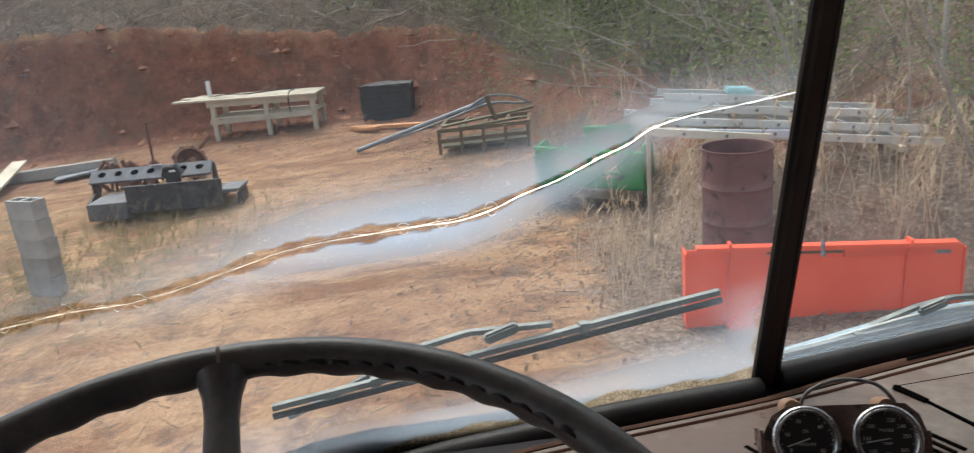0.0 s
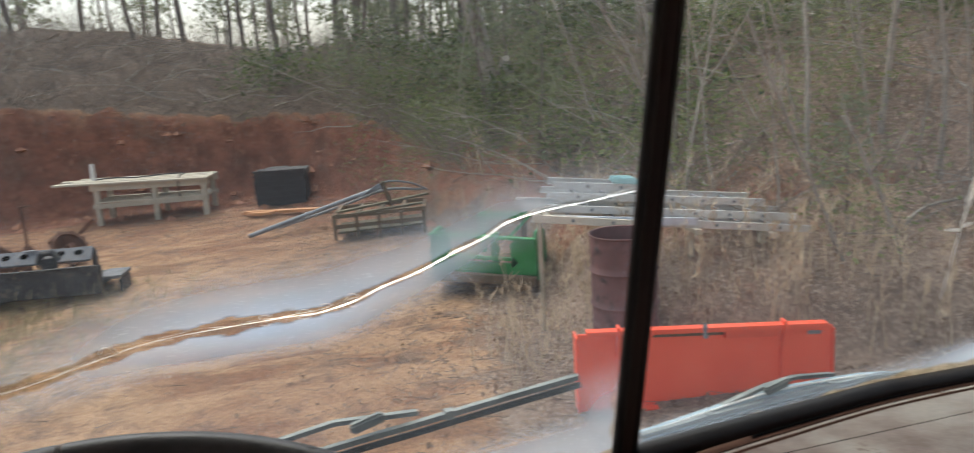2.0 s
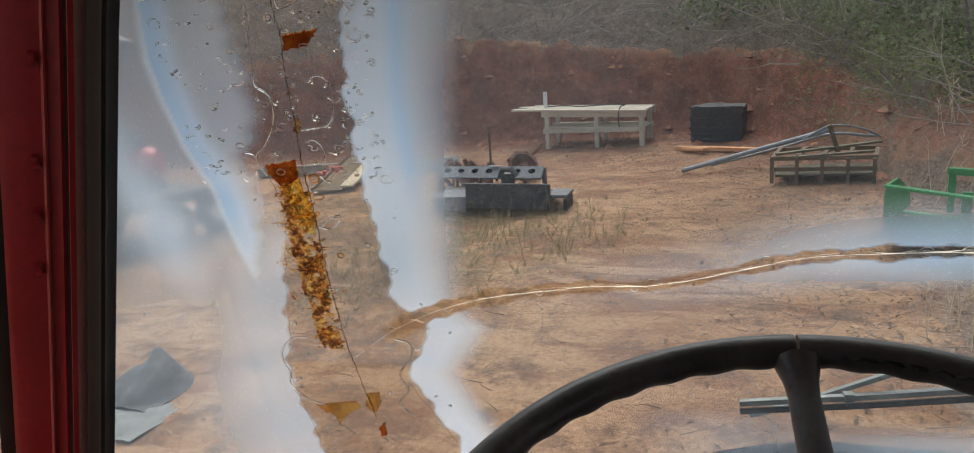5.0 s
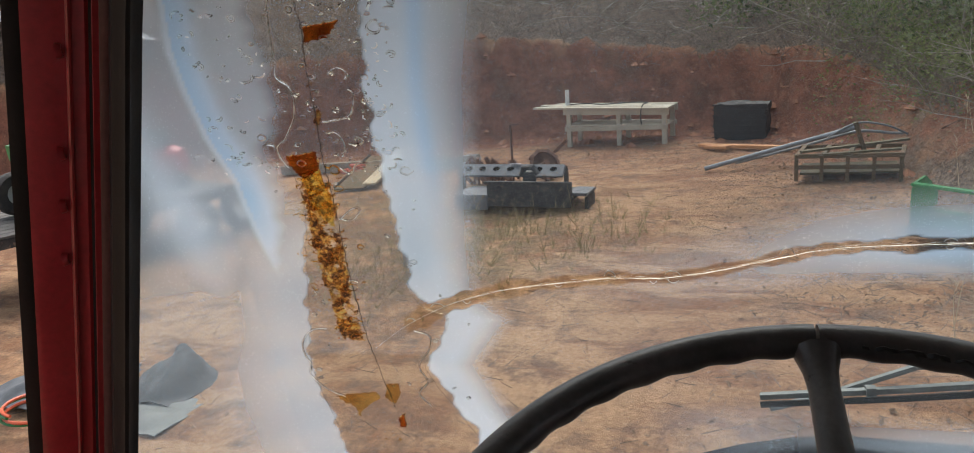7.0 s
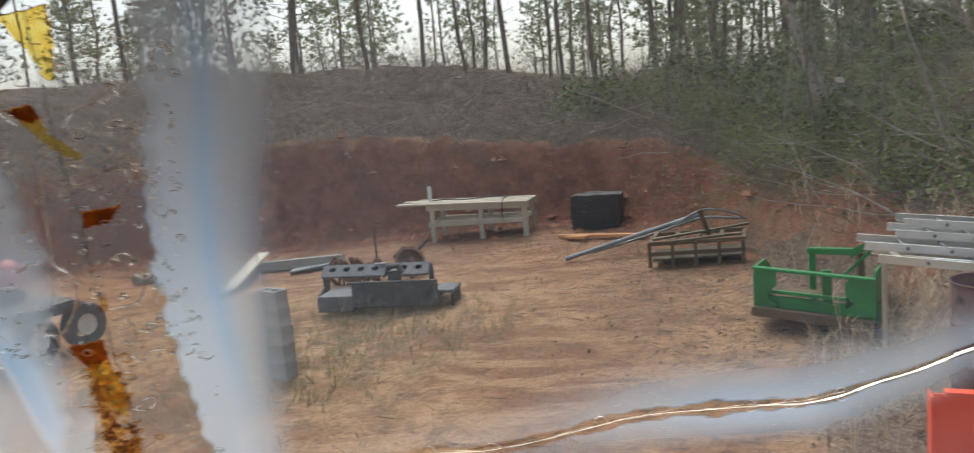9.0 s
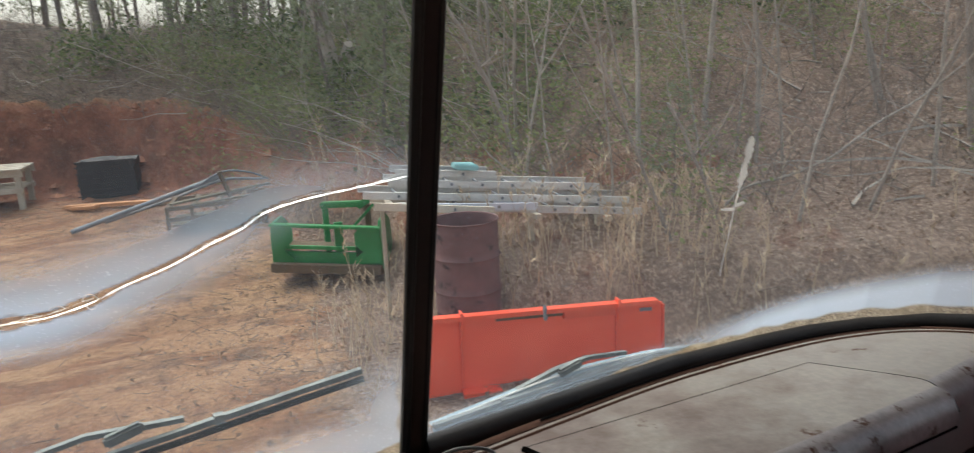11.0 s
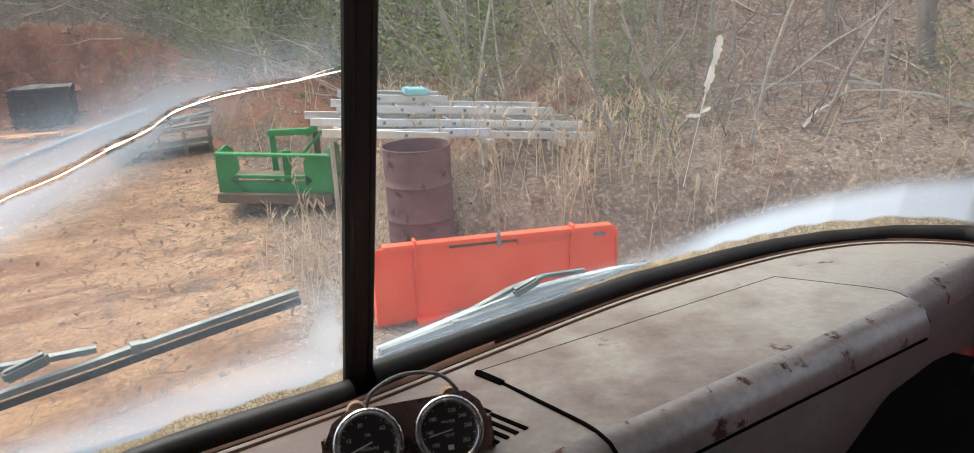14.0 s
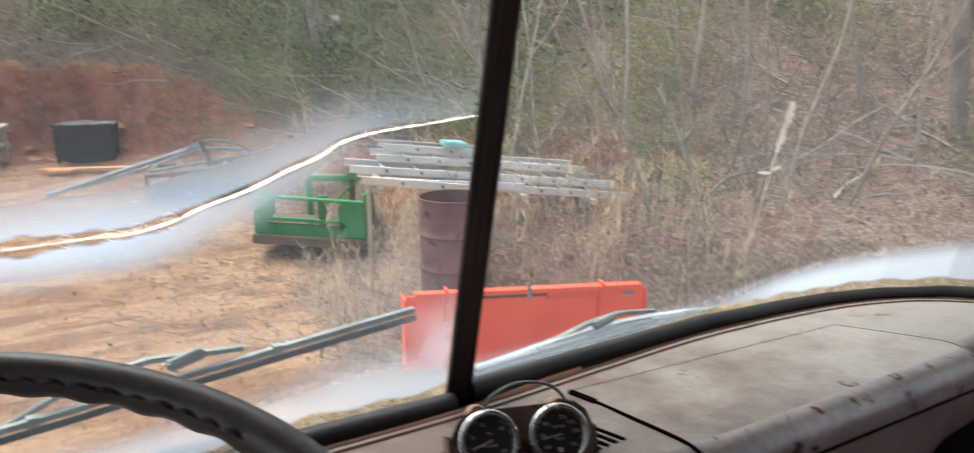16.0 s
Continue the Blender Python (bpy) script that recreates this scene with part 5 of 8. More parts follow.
# wipers outside the glass
def wiper(label, blade_a, blade_b, arm, joint):
    th = thing("wiper", label, "wiper", "windscreen wipers", at=on_glass(*arm[0], 0.05))
    inv = th.matrix_world.inverted()

    def add(name, bm, material, lb="", bevel=0.0):
        ob = part(name, bm, material, th, lb, bevel=bevel)
        ob.matrix_parent_inverse = inv
    n = 14
    pl = [(blade_a[0] + (blade_b[0] - blade_a[0]) * u, blade_a[1] + (blade_b[1] - blade_a[1]) * u + 0.006 * math.sin(math.pi * u)) for u in np.linspace(0, 1, n)]
    bm = bmesh.new()
    for a, b in zip(pl, pl[1:]):
        beam(on_glass(*a, 0.03), on_glass(*b, 0.03), 0.009, 0.007, bm)
    add("blade_holder", bm, WIPER, "weathered grey metal")
    bm = bmesh.new()
    for a, b in zip(pl, pl[1:]):
        beam(on_glass(a[0], a[1] - 0.006, 0.02), on_glass(b[0], b[1] - 0.006, 0.02), 0.003, 0.008, bm)
    add("rubber", bm, RUBBER)
    pa = [on_glass(*p, 0.045) for p in arm]
    bm = bmesh.new()
    for a, b in zip(pa, pa[1:]):
        beam(a, b, 0.009, 0.006, bm)
    add("arm", bm, WIPER)
    bm = box((0.045, 0.012, 0.014), on_glass(*joint, 0.036), (0, -14, 14))
    add("joint", bm, WIPER, bevel=0.003)
    for q in (0.3, 0.72):
        p = pl[int(q * (n - 1))]
        add("clip", box((0.012, 0.012, 0.012), on_glass(p[0], p[1], 0.03), (0, 0, 14)), WIPER)
    return th


wiper("weathered grey wiper lying across the cracked pane", (-0.275, 2.636), (0.3, 2.72), [(-0.262, 2.606), (-0.2, 2.632), (-0.09, 2.69), (-0.02, 2.704), (0.03, 2.702), (0.085, 2.70)], (0.02, 2.703))
wiper("weathered wiper parked along the foot of the glass", (0.40, 2.596), (0.9, 2.586), [(0.5, 2.588), (0.56, 2.6), (0.62, 2.613), (0.68, 2.616), (0.76, 2.602)], (0.64, 2.615))

# pale blue outer cowl lip behind the parked wiper
LIP_PAINT = surface("faded_pale_blue_paint", (0.2, 0.29, 0.34), (0.29, 0.38, 0.43), 0.5, 0, 90, 6, 0.1, (0.6, 0.62, 0.6), 0.7, 20)
edge = [(0.40, 2.592), (0.46, 2.596), (0.6, 2.605), (0.68, 2.603), (0.8, 2.592), (0.92, 2.577), (1.02, 2.564)]
lip_pts = spline([(x, z, 0) for x, z in edge], 40)
rows = [[on_glass(p[0], p[1] - 0.042, 0.03), on_glass(p[0], p[1] - 0.012, 0.032), on_glass(p[0], p[1], 0.036), on_glass(p[0], p[1] - 0.003, 0.05)] for p in lip_pts]
cab_part("cowl_lip", skin(rows), LIP_PAINT, None, "faded pale blue cowl lip outside the glass")
cab_part("lip_edge", tube([on_glass(p[0], p[1] + 0.002, 0.036) for p in lip_pts], 0.0016, 6), surface("chalky_white_edge", (0.7, 0.72, 0.7), (0.8, 0.8, 0.78), 0.7), None, "chalky white edge")

# twin gauge pod on the dashboard
gx = Vector((0.9932, -0.1166, 0))
gn = Vector((-0.1166, -0.9932, 0)) * math.cos(radians(28)) + Vector((0, 0, math.sin(radians(28))))
gyv = gn.cross(gx).normalized()
GM = Matrix((gx, gyv, gn)).transposed().to_4x4()
GM.translation = Vector((0.367, 0.655, 2.651))
GM = GM @ Matrix.Scale(0.94, 4)
pod = thing("gauge_pod", "rusty bracket with two chrome-ringed gauges on the dashboard", "gauge pod", at=GM)
outline = [(-0.086, -0.046), (0.084, -0.046), (0.085, 0.006), (0.078, 0.027), (0.064, 0.039), (-0.06, 0.035), (-0.076, 0.025), (-0.086, 0.004)]
BRACKET = surface("grimy_rusted_plate", (0.11, 0.066, 0.054), (0.19, 0.12, 0.1), 0.5, 0.3, 120, 18, 0.35, (0.035, 0.026, 0.024), 0.55, 30)
part("bracket", extrude_outline(outline, 0.004, Matrix.Translation((0, 0, -0.006))), BRACKET, pod, "rusted brown steel plate", bevel=0.002)
for sx in (-0.087, 0.087):
    part("bracket_side", box((0.003, 0.055, 0.05), (sx, -0.018, -0.03)), BRACKET, pod)


def printed(text, size, at, parent, turn=0.0, material=None):
    cu = bpy.data.curves.new("print", "FONT")
    cu.body, cu.size, cu.align_x, cu.align_y = text, size, "CENTER", "CENTER"
    ob = new("print", cu)
    dg = bpy.context.evaluated_depsgraph_get()
    me = bpy.data.meshes.new_from_object(ob.evaluated_get(dg))
    bpy.data.objects.remove(ob)
    me.materials.clear()
    me.materials.append(material or PRINT)
    lt = new("lettering", me)
    lt.parent, lt.matrix_basis = parent, pose(*at, 0, 0, turn)
    return lt


def gauge(cx, cy, words, marks, needle_deg):
    body = part("gauge", lathe([(0, -0.05), (0.03, -0.05), (0.031, -0.004), (0.0305, 0.0)], 32, m=Matrix.Translation((cx, cy, 0))), RUBBER, pod, "round black gauge")
    part("bezel", lathe([(0.0355, -0.003), (0.0368, 0.002), (0.036, 0.0055), (0.0345, 0.0068), (0.0335, 0.006), (0.0322, 0.009), (0.0302, 0.009), (0.0288, 0.0075), (0.0268, 0.002)], 40, m=Matrix.Translation((cx, cy, 0))), CHROME, body, "scratched chrome ring")
    part("dial", lathe([(0, 0.0), (0.0295, 0.0)], 32, m=Matrix.Translation((cx, cy, 0.0015))), DIAL, body, "black dial face")
    for w, dy, sz in words:
        printed(w, sz, (cx, cy + dy, 0.0021), body)
    for w, ang in marks:
        a = radians(ang)
        printed(w, 0.0058, (cx + 0.0205 * math.cos(a), cy + 0.0205 * math.sin(a), 0.0021), body)
    bm = bmesh.new()
    for k in range(9):
        a = radians(-45 + 270 * k / 8)
        w = Vector((math.cos(a), math.sin(a), 0))
        beam(Vector((cx, cy, 0.0022)) + w * 0.0255, Vector((cx, cy, 0.0022)) + w * 0.028, 0.0007, 0.0003, bm)
    part("scale", bm, PRINT, body)
    a = radians(needle_deg)
    w = Vector((math.cos(a), math.sin(a), 0))
    part("needle", beam(Vector((cx, cy, 0.0032)) - w * 0.004, Vector((cx, cy, 0.0032)) + w * 0.022, 0.0013, 0.0006), PRINT, body, "pale needle")
    part("maker_mark", box((0.006, 0.005, 0.0003), (cx, cy - 0.017, 0.0021)), PRINT, body)


gauge(-0.0415, 0.0, [("OIL", 0.009, 0.0045), ("PRESSURE", -0.005, 0.0045)], [("5", 215), ("10", 165), ("30", 110), ("60", 42), ("80", -35)], 200)
gauge(0.0415, 0.001, [("WATER", 0.009, 0.0045), ("TEMP", -0.005, 0.0045)], [("100", 220), ("140", 180), ("180", 140), ("220", 75), ("240", 40), ("250", 8), ("265", -35)], 190)
CABLE = surface("grey_cable_sheath", (0.1, 0.1, 0.1), (0.15, 0.15, 0.145), 0.5)
part("cable", tube(spline([(-0.04, 0.03, -0.03), (-0.032, 0.05, -0.024), (0.0, 0.064, -0.018), (0.038, 0.06, -0.016), (0.056, 0.042, -0.014), (0.058, 0.03, -0.02)], 24), 0.0022, 8), CABLE, pod, "looped grey cable")
TAN = surface("tan_plastic", (0.3, 0.17, 0.1), (0.36, 0.22, 0.14), 0.6)
for x, y in ((-0.05, 0.033), (0.05, 0.034)):
    part("cable_boss", lathe([(0, 0.004), (0.009, 0.003), (0.011, -0.006), (0.011, -0.03)], 14, m=Matrix.Translation((x, y, -0.02))), TAN, pod)

# ---- things in the yard ----
def grounded(x, y, dz=0.0):
    return Vector((x, y, height(x, y) + dz))


def rebase(th):
    """A helper for parts modelled in world metres under the thing th."""
    inv = th.matrix_world.inverted()

    def add(name, bm, material, label="", parent=None, smooth=True, bevel=0.0):
        ob = part(name, bm, material, parent or th, label, smooth, bevel)
        ob.matrix_parent_inverse = inv if parent is None else Matrix()
        return ob
    return add


# orange-red blade standing on edge
bl, br = Vector((1.25, 5.95, 0)), Vector((3.3, 5.82, 0))
blade = thing("snow_plough", "orange-red painted steel blade attachment standing upright", "plough", at=(bl + br) / 2 + Vector((0, 0, 0.3)))
add = rebase(blade)
ex = (br - bl).normalized()
ey = Vector((-ex.y, ex.x, 0))
BW = (br - bl).length


def bp(u, d, z):
    """u along the blade, d behind its face, z up; its top runs slightly downhill."""
    return bl + ex * u + ey * d + Vector((0, 0, z - 0.028 * u))


def bbox(u0, u1, d0, d1, z0, z1, bm=None):
    bm = bm or bmesh.new()
    vs = [bm.verts.new(bp(u, d, z)) for z in (z0, z1) for d in (d0, d1) for u in (u0, u1)]
    for f in ((0, 1, 3, 2), (4, 6, 7, 5), (0, 4, 5, 1), (2, 3, 7, 6), (0, 2, 6, 4), (1, 5, 7, 3)):
        bm.faces.new([vs[i] for i in f])
    return bm


add("plate", bbox(0, BW, 0.0, 0.02, 0.3, 0.97), BLADE, "orange-red plate with scuffs", bevel=0.004)
add("top_flange", bbox(0.07, BW - 0.06, -0.07, 0.02, 0.972, 1.01), BLADE, bevel=0.006)
for u in (0.31, BW - 0.42):
    bm = bmesh.new()
    prof = [(-0.09, 1.045), (-0.09, 0.98), (-0.03, 0.8), (-0.012, 0.34), (-0.001, 0.32), (-0.001, 1.045)]
    lo = [bm.verts.new(bp(u, d, z)) for d, z in prof]
    hi = [bm.verts.new(bp(u + 0.022, d, z)) for d, z in prof]
    bm.faces.new(lo[::-1])
    bm.faces.new(hi)
    for i in range(len(prof)):
        j = (i + 1) % len(prof)
        bm.faces.new((lo[i], lo[j], hi[j], hi[i]))
    add("rib", bm, BLADE, smooth=False)
# flat brown strip on the plate; the recess's shade is put into its colour
add("recess", bbox(0.6, 1.18, -0.004, -0.001, 0.925, 0.965), WRECK)
for a, b in ((0.335, 0.6), (1.18, BW - 0.42)):
    add("hook_bar", bbox(a, b, -0.04, -0.002, 0.905, 0.966), BLADE, bevel=0.006)
add("foot", bbox(0.3, 0.62, -0.12, -0.002, 0.32, 0.37), BLADE, bevel=0.006)
add("foot", bbox(1.25, 1.5, -0.12, -0.002, 0.32, 0.37), BLADE, bevel=0.006)
bm = tube([bp(1.0, -0.09, 1.06), bp(1.0, -0.1, 1.03), bp(1.0, -0.1, 0.99), bp(1.005, -0.095, 0.95), bp(1.0, -0.1, 0.93)], [0.012, 0.02, 0.012, 0.022, 0.012], 8)
add("shackle", bm, GALV, "grey steel shackle")
add("decal", bbox(BW - 0.2, BW - 0.09, -0.004, -0.001, 0.9, 0.93), GALV, "pale blue maker's plate")
add("side_plate", bbox(-0.015, 0.0, -0.02, 0.16, 0.3, 0.95), BLADE, bevel=0.003)
add("side_plate", bbox(BW, BW + 0.015, -0.02, 0.16, 0.3, 0.95), BLADE, bevel=0.003)

# rusted drum
dz = height(1.8, 6.56) - 0.02
drum = thing("oil_drum", "rusted open steel drum standing in dry weeds", "drum", at=(1.8, 6.56, dz))
prof = [(0.0, 0.02), (0.285, 0.02), (0.292, 0.0)]
for k in range(1, 30):
    h = 0.9 * k / 30
    r = 0.286 + 0.016 * (bell(h, 0.3, 0.016) + bell(h, 0.6, 0.016)) + 0.007 * (bell(h, 0.12, 0.012) + bell(h, 0.2, 0.012) + bell(h, 0.44, 0.012) + bell(h, 0.74, 0.012) + bell(h, 0.82, 0.012)) + 0.002 * math.sin(h * 120)
    prof.append((float(r), h))
prof += [(0.286, 0.9), (0.296, 0.905), (0.299, 0.913), (0.294, 0.92), (0.284, 0.915), (0.281, 0.9), (0.281, 0.05), (0, 0.05)]
bm = lathe(prof, 48)
for v in bm.verts:
    d = 0.012 * noise.noise((v.co.x * 3, v.co.y * 3, v.co.z * 3))
    v.co.x *= 1 + d
    v.co.y *= 1 + d
part("shell", bm, DRUM, drum)


# ladders laid across posts
def ladder(label, a, b, width, material, rungs=True, rail=0.062, end=None):
    a, b = Vector(a), Vector(b)
    th = thing("ladder", label, "ladder", "stacked ladders", at=a)
    add = rebase(th)
    run = (b - a).normalized()
    dep = Vector((-run.y, run.x, 0)).normalized()
    up = run.cross(dep) if run.cross(dep).z > 0 else -run.cross(dep)
    for k in (0, 1):
        o = dep * width * k
        bm = bmesh.new()
        beam(a + o, b + o, 0.006, rail, bm)
        for s in (1, -1):
            beam(a + o + up * s * rail / 2 + dep * (0.012 if k == 0 else -0.012), b + o + up * s * rail / 2 + dep * (0.012 if k == 0 else -0.012), 0.028, 0.006, bm)
        r = add("rail", bm, material)
        if k == 0 and rungs:
            n = int((b - a).length / 0.3)
            for j in range(1, n):
                p = a.lerp(b, j / n)
                add("rivet", rod(p - dep * 0.008, p - dep * 0.002, 0.016, 10), GALV)
    n = int((b - a).length / 0.3)
    for j in range(1, n):
        p = a.lerp(b, j / n)
        add("rung", rod(p, p + dep * width, 0.013, 8), GALV)
    if end:
        add("end_cap", beam(b - run * 0.02, b + run * 0.16 - up * 0.01, 0.03, rail * 1.1), end)
    return th


FIBRE = surface("cream_fibreglass", (0.5, 0.46, 0.36), (0.6, 0.56, 0.46), 0.5)
PALEBLUE = surface("pale_blue_aluminium", (0.5, 0.56, 0.66), (0.6, 0.66, 0.75), 0.4, 0.3)
ladder("long aluminium ladder lying on top of the stack", (1.28, 7.38, 1.87), (3.4, 7.34, 1.65), 0.4, ALU)
ladder("short aluminium ladder section on the stack", (1.36, 7.44, 1.955), (2.35, 7.44, 1.85), 0.34, ALU)
ladder("long aluminium ladder in the stack", (1.02, 7.25, 1.80), (3.68, 7.25, 1.50), 0.42, ALU)
ladder("cream fibreglass ladder at the front of the stack", (1.08, 6.98, 1.74), (2.18, 6.94, 1.60), 0.38, FIBRE)
ladder("pale blue aluminium ladder end in the stack", (1.5, 7.04, 1.68), (2.62, 7.0, 1.585), 0.36, PALEBLUE)
ladder("aluminium ladder sticking out below the stack", (1.3, 7.1, 1.7), (3.76, 7.12, 1.40), 0.42, ALU)
for x, y, top, m, r in ((1.25, 7.72, 1.74, GREYWOOD, 0.02), (2.63, 7.25, 1.54, GREYWOOD, 0.028), (3.36, 7.3, 1.42, GREYWOOD, 0.03)):
    th = thing("ladder_post", "weathered post holding up the ladders", "post", "ladder posts", at=grounded(x, y, -0.05))
    part("post", box((r * 2, r * 2, top - th.location.z), (0, 0, (top - th.location.z) / 2)), m, th, bevel=0.005)
for x in (1.25, 2.63, 3.36):
    th = thing("cross_bearer", "weathered timber bearer under the ladders", "timber", "ladder bearers", at=(x, 7.3, 1.62))
    zt = {1.25: 1.72, 2.63: 1.5, 3.36: 1.41}[x]
    th.location.z = zt
    part("timber", box((0.06, 0.7, 0.05), (0, 0.05, -0.02)), GREYWOOD, th, bevel=0.004)
bundle = thing("teal_bundle", "faded teal folded strap bundle on the ladders", "bundle", at=(2.03, 7.4, 1.965))
bm = bmesh.new()
for k in range(5):
    box((0.22, 0.05, 0.05), (0, 0.05 * k - 0.1, 0.005 * (k % 2)), (4 * k - 6, 6, 5 * k - 8), bm)
part("strap", bm, TEAL, bundle, bevel=0.008)

# green loader frame
gr_ = thing("loader_bucket", "green painted loader bucket lying in weeds", "bucket", at=grounded(0.75, 9.1))
add = rebase(gr_)
ga, gb = Vector((0.16, 9.32, 0)), Vector((1.36, 8.85, 0))
gdir = (gb - ga).normalized()
gdep = Vector((-gdir.y, gdir.x, 0))


def gplate(at, name):
    bm = bmesh.new()
    prof = [(0.0, 0.68), (0.0, 1.12), (0.06, 1.2), (0.34, 1.22), (0.52, 1.12), (0.6, 0.8), (0.5, 0.62), (0.1, 0.6)]
    lo = [bm.verts.new(at + gdep * d + Vector((0, 0, z))) for d, z in prof]
    hi = [bm.verts.new(at + gdir * 0.025 + gdep * d + Vector((0, 0, z))) for d, z in prof]
    bm.faces.new(lo[::-1])
    bm.faces.new(hi)
    for i in range(len(prof)):
        j = (i + 1) % len(prof)
        bm.faces.new((lo[i], lo[j], hi[j], hi[i]))
    add(name, bm, GREEN, bevel=0.004)


gplate(ga, "side_plate")
gplate(gb - gdir * 0.03, "side_plate")
add("top_beam", beam(ga + Vector((0, 0, 1.19)), gb + Vector((0, 0, 1.12)), 0.1, 0.03), GREEN, bevel=0.008)
for foot, way, wide, top in ((ga, 1, 0.26, 1.2), (gb, -1, 0.3, 1.13)):
    bm = bmesh.new()
    shape = [(0.0, 0.72), (0.0, top - 0.12), (0.03, top - 0.04), (0.1, top), (wide - 0.06, top), (wide, top - 0.06), (wide, top - 0.2), (wide - 0.1, top - 0.3), (wide - 0.1, 0.86), (wide, 0.78), (wide, 0.7)]
    lo = [bm.verts.new(foot + gdir * way * u - gdep * 0.012 + Vector((0, 0, z))) for u, z in shape]
    hi = [bm.verts.new(foot + gdir * way * u + gdep * 0.008 + Vector((0, 0, z))) for u, z in shape]
    bm.faces.new(lo[::-1])
    bm.faces.new(hi)
    for i in range(len(shape)):
        j = (i + 1) % len(shape)
        bm.faces.new((lo[i], lo[j], hi[j], hi[i]))
    add("corner_plate", bm, GREEN, bevel=0.003)
add("middle_rail", beam(ga + Vector((0, 0, 0.92)) + gdep * 0.05, gb + Vector((0, 0, 0.86)) + gdep * 0.05, 0.05, 0.04), GREEN, bevel=0.006)
add("lower_beam", beam(ga + Vector((0, 0, 0.8)) + gdep * 0.06, gb + Vector((0, 0, 0.74)) + gdep * 0.06, 0.05, 0.14), GREEN, bevel=0.006)
add("shelf", beam(ga + Vector((0, 0, 0.9)) + gdep * 0.22, gb + Vector((0, 0, 0.84)) + gdep * 0.22, 0.3, 0.02), WRECK, "rusty tan inner shelf", bevel=0.004)
add("floor_plate", beam(ga + Vector((0, 0, 0.7)) - gdep * 0.05, gb + Vector((0, 0, 0.64)) - gdep * 0.05, 0.1, 0.1), WRECK, "rusty worn cutting edge", bevel=0.006)
add("bottom", beam(ga + Vector((0, 0, 0.63)) + gdep * 0.25, gb + Vector((0, 0, 0.6)) + gdep * 0.25, 0.5, 0.03), WRECK, bevel=0.004)
add("upright", beam(ga.lerp(gb, 0.6) + gdep * 0.1 + Vector((0, 0, 0.65)), ga.lerp(gb, 0.6) + gdep * 0.1 + Vector((0, 0, 1.18)), 0.1, 0.06), GREEN, bevel=0.006)
add("rear_beam", beam((0.78, 9.65, 1.3), (1.25, 9.45, 1.31), 0.1, 0.07), GREEN, bevel=0.01)
add("rear_arm", beam((1.2, 9.45, 1.28), (1.46, 9.3, 1.46), 0.08, 0.08), GREEN, bevel=0.01)
add("rear_stay", beam((1.1, 9.35, 1.05), (1.44, 9.28, 1.4), 0.03, 0.03), GREEN)
add("rear_leg", beam((0.82, 9.65, 0.7), (0.82, 9.65, 1.3), 0.07, 0.07), GREEN)
add("rear_leg", beam((1.3, 9.42, 0.7), (1.3, 9.42, 1.3), 0.07, 0.07), WRECK)

# concrete blocks in a column
cb = grounded(-5.53, 8.45)
hb = 0.226
nb = 5


def hollow_block():
    bm = bmesh.new()
    xs_ = [-0.195, -0.165, -0.018, 0.018, 0.165, 0.195]
    ys_ = [-0.097, -0.065, 0.065, 0.097]
    top = {}
    for z in (0.0, hb - 0.004):
        for i, x in enumerate(xs_):
            for j, y in enumerate(ys_):
                top[i, j, z] = bm.verts.new((x, y, z))
    solid = lambda i, j: not (j == 1 and i in (1, 3))
    zt, zb = hb - 0.004, 0.0
    for i in range(5):
        for j in range(3):
            if solid(i, j):
                bm.faces.new([top[a, b, zt] for a, b in ((i, j), (i + 1, j), (i + 1, j + 1), (i, j + 1))])
                bm.faces.new([top[a, b, zb] for a, b in ((i, j), (i, j + 1), (i + 1, j + 1), (i + 1, j))])
            for (a, b), (c, d), (ni, nj) in (((i, j), (i + 1, j), (i, j - 1)), ((i + 1, j), (i + 1, j + 1), (i + 1, j)), ((i + 1, j + 1), (i, j + 1), (i, j + 1)), ((i, j + 1), (i, j), (i - 1, j))):
                outside = not (0 <= ni < 5 and 0 <= nj < 3) or not solid(ni, nj)
                if solid(i, j) and outside:
                    bm.faces.new((top[a, b, zb], top[c, d, zb], top[c, d, zt], top[a, b, zt]))
    return bm


first = part("concrete_block", hollow_block(), CONCRETE, None, smooth=False)
tagged(first, "grey hollow concrete block stacked in a column", "concrete block", "stacked blocks")
first.matrix_world = pose(cb.x, cb.y, cb.z, 0, 0, -18)
for k in range(1, nb):
    copy_thing(first, pose(cb.x + rnd.uniform(-0.012, 0.012), cb.y + rnd.uniform(-0.012, 0.012), cb.z + hb * k, 0, 0, -18 + rnd.uniform(-3, 3)))

# black skid-loader attachment
PLATE = surface("dusty_grey_steel_plate", (0.075, 0.08, 0.092), (0.125, 0.13, 0.145), 0.6, 0.1, 40, 6, 0.3, (0.16, 0.125, 0.095), 0.62, 10)
im = thing("loader_attachment", "dusty black steel loader attachment lying in the yard", "attachment", at=grounded(-5.1, 10.8))
add = rebase(im)
gz = height(-5.1, 10.7) - 0.02
yaw = 3
add("front_box", box((1.3, 0.12, 0.4), (-4.77, 10.42, gz + 0.3), (-6, 0, yaw)), BLACKSTEEL, bevel=0.012)
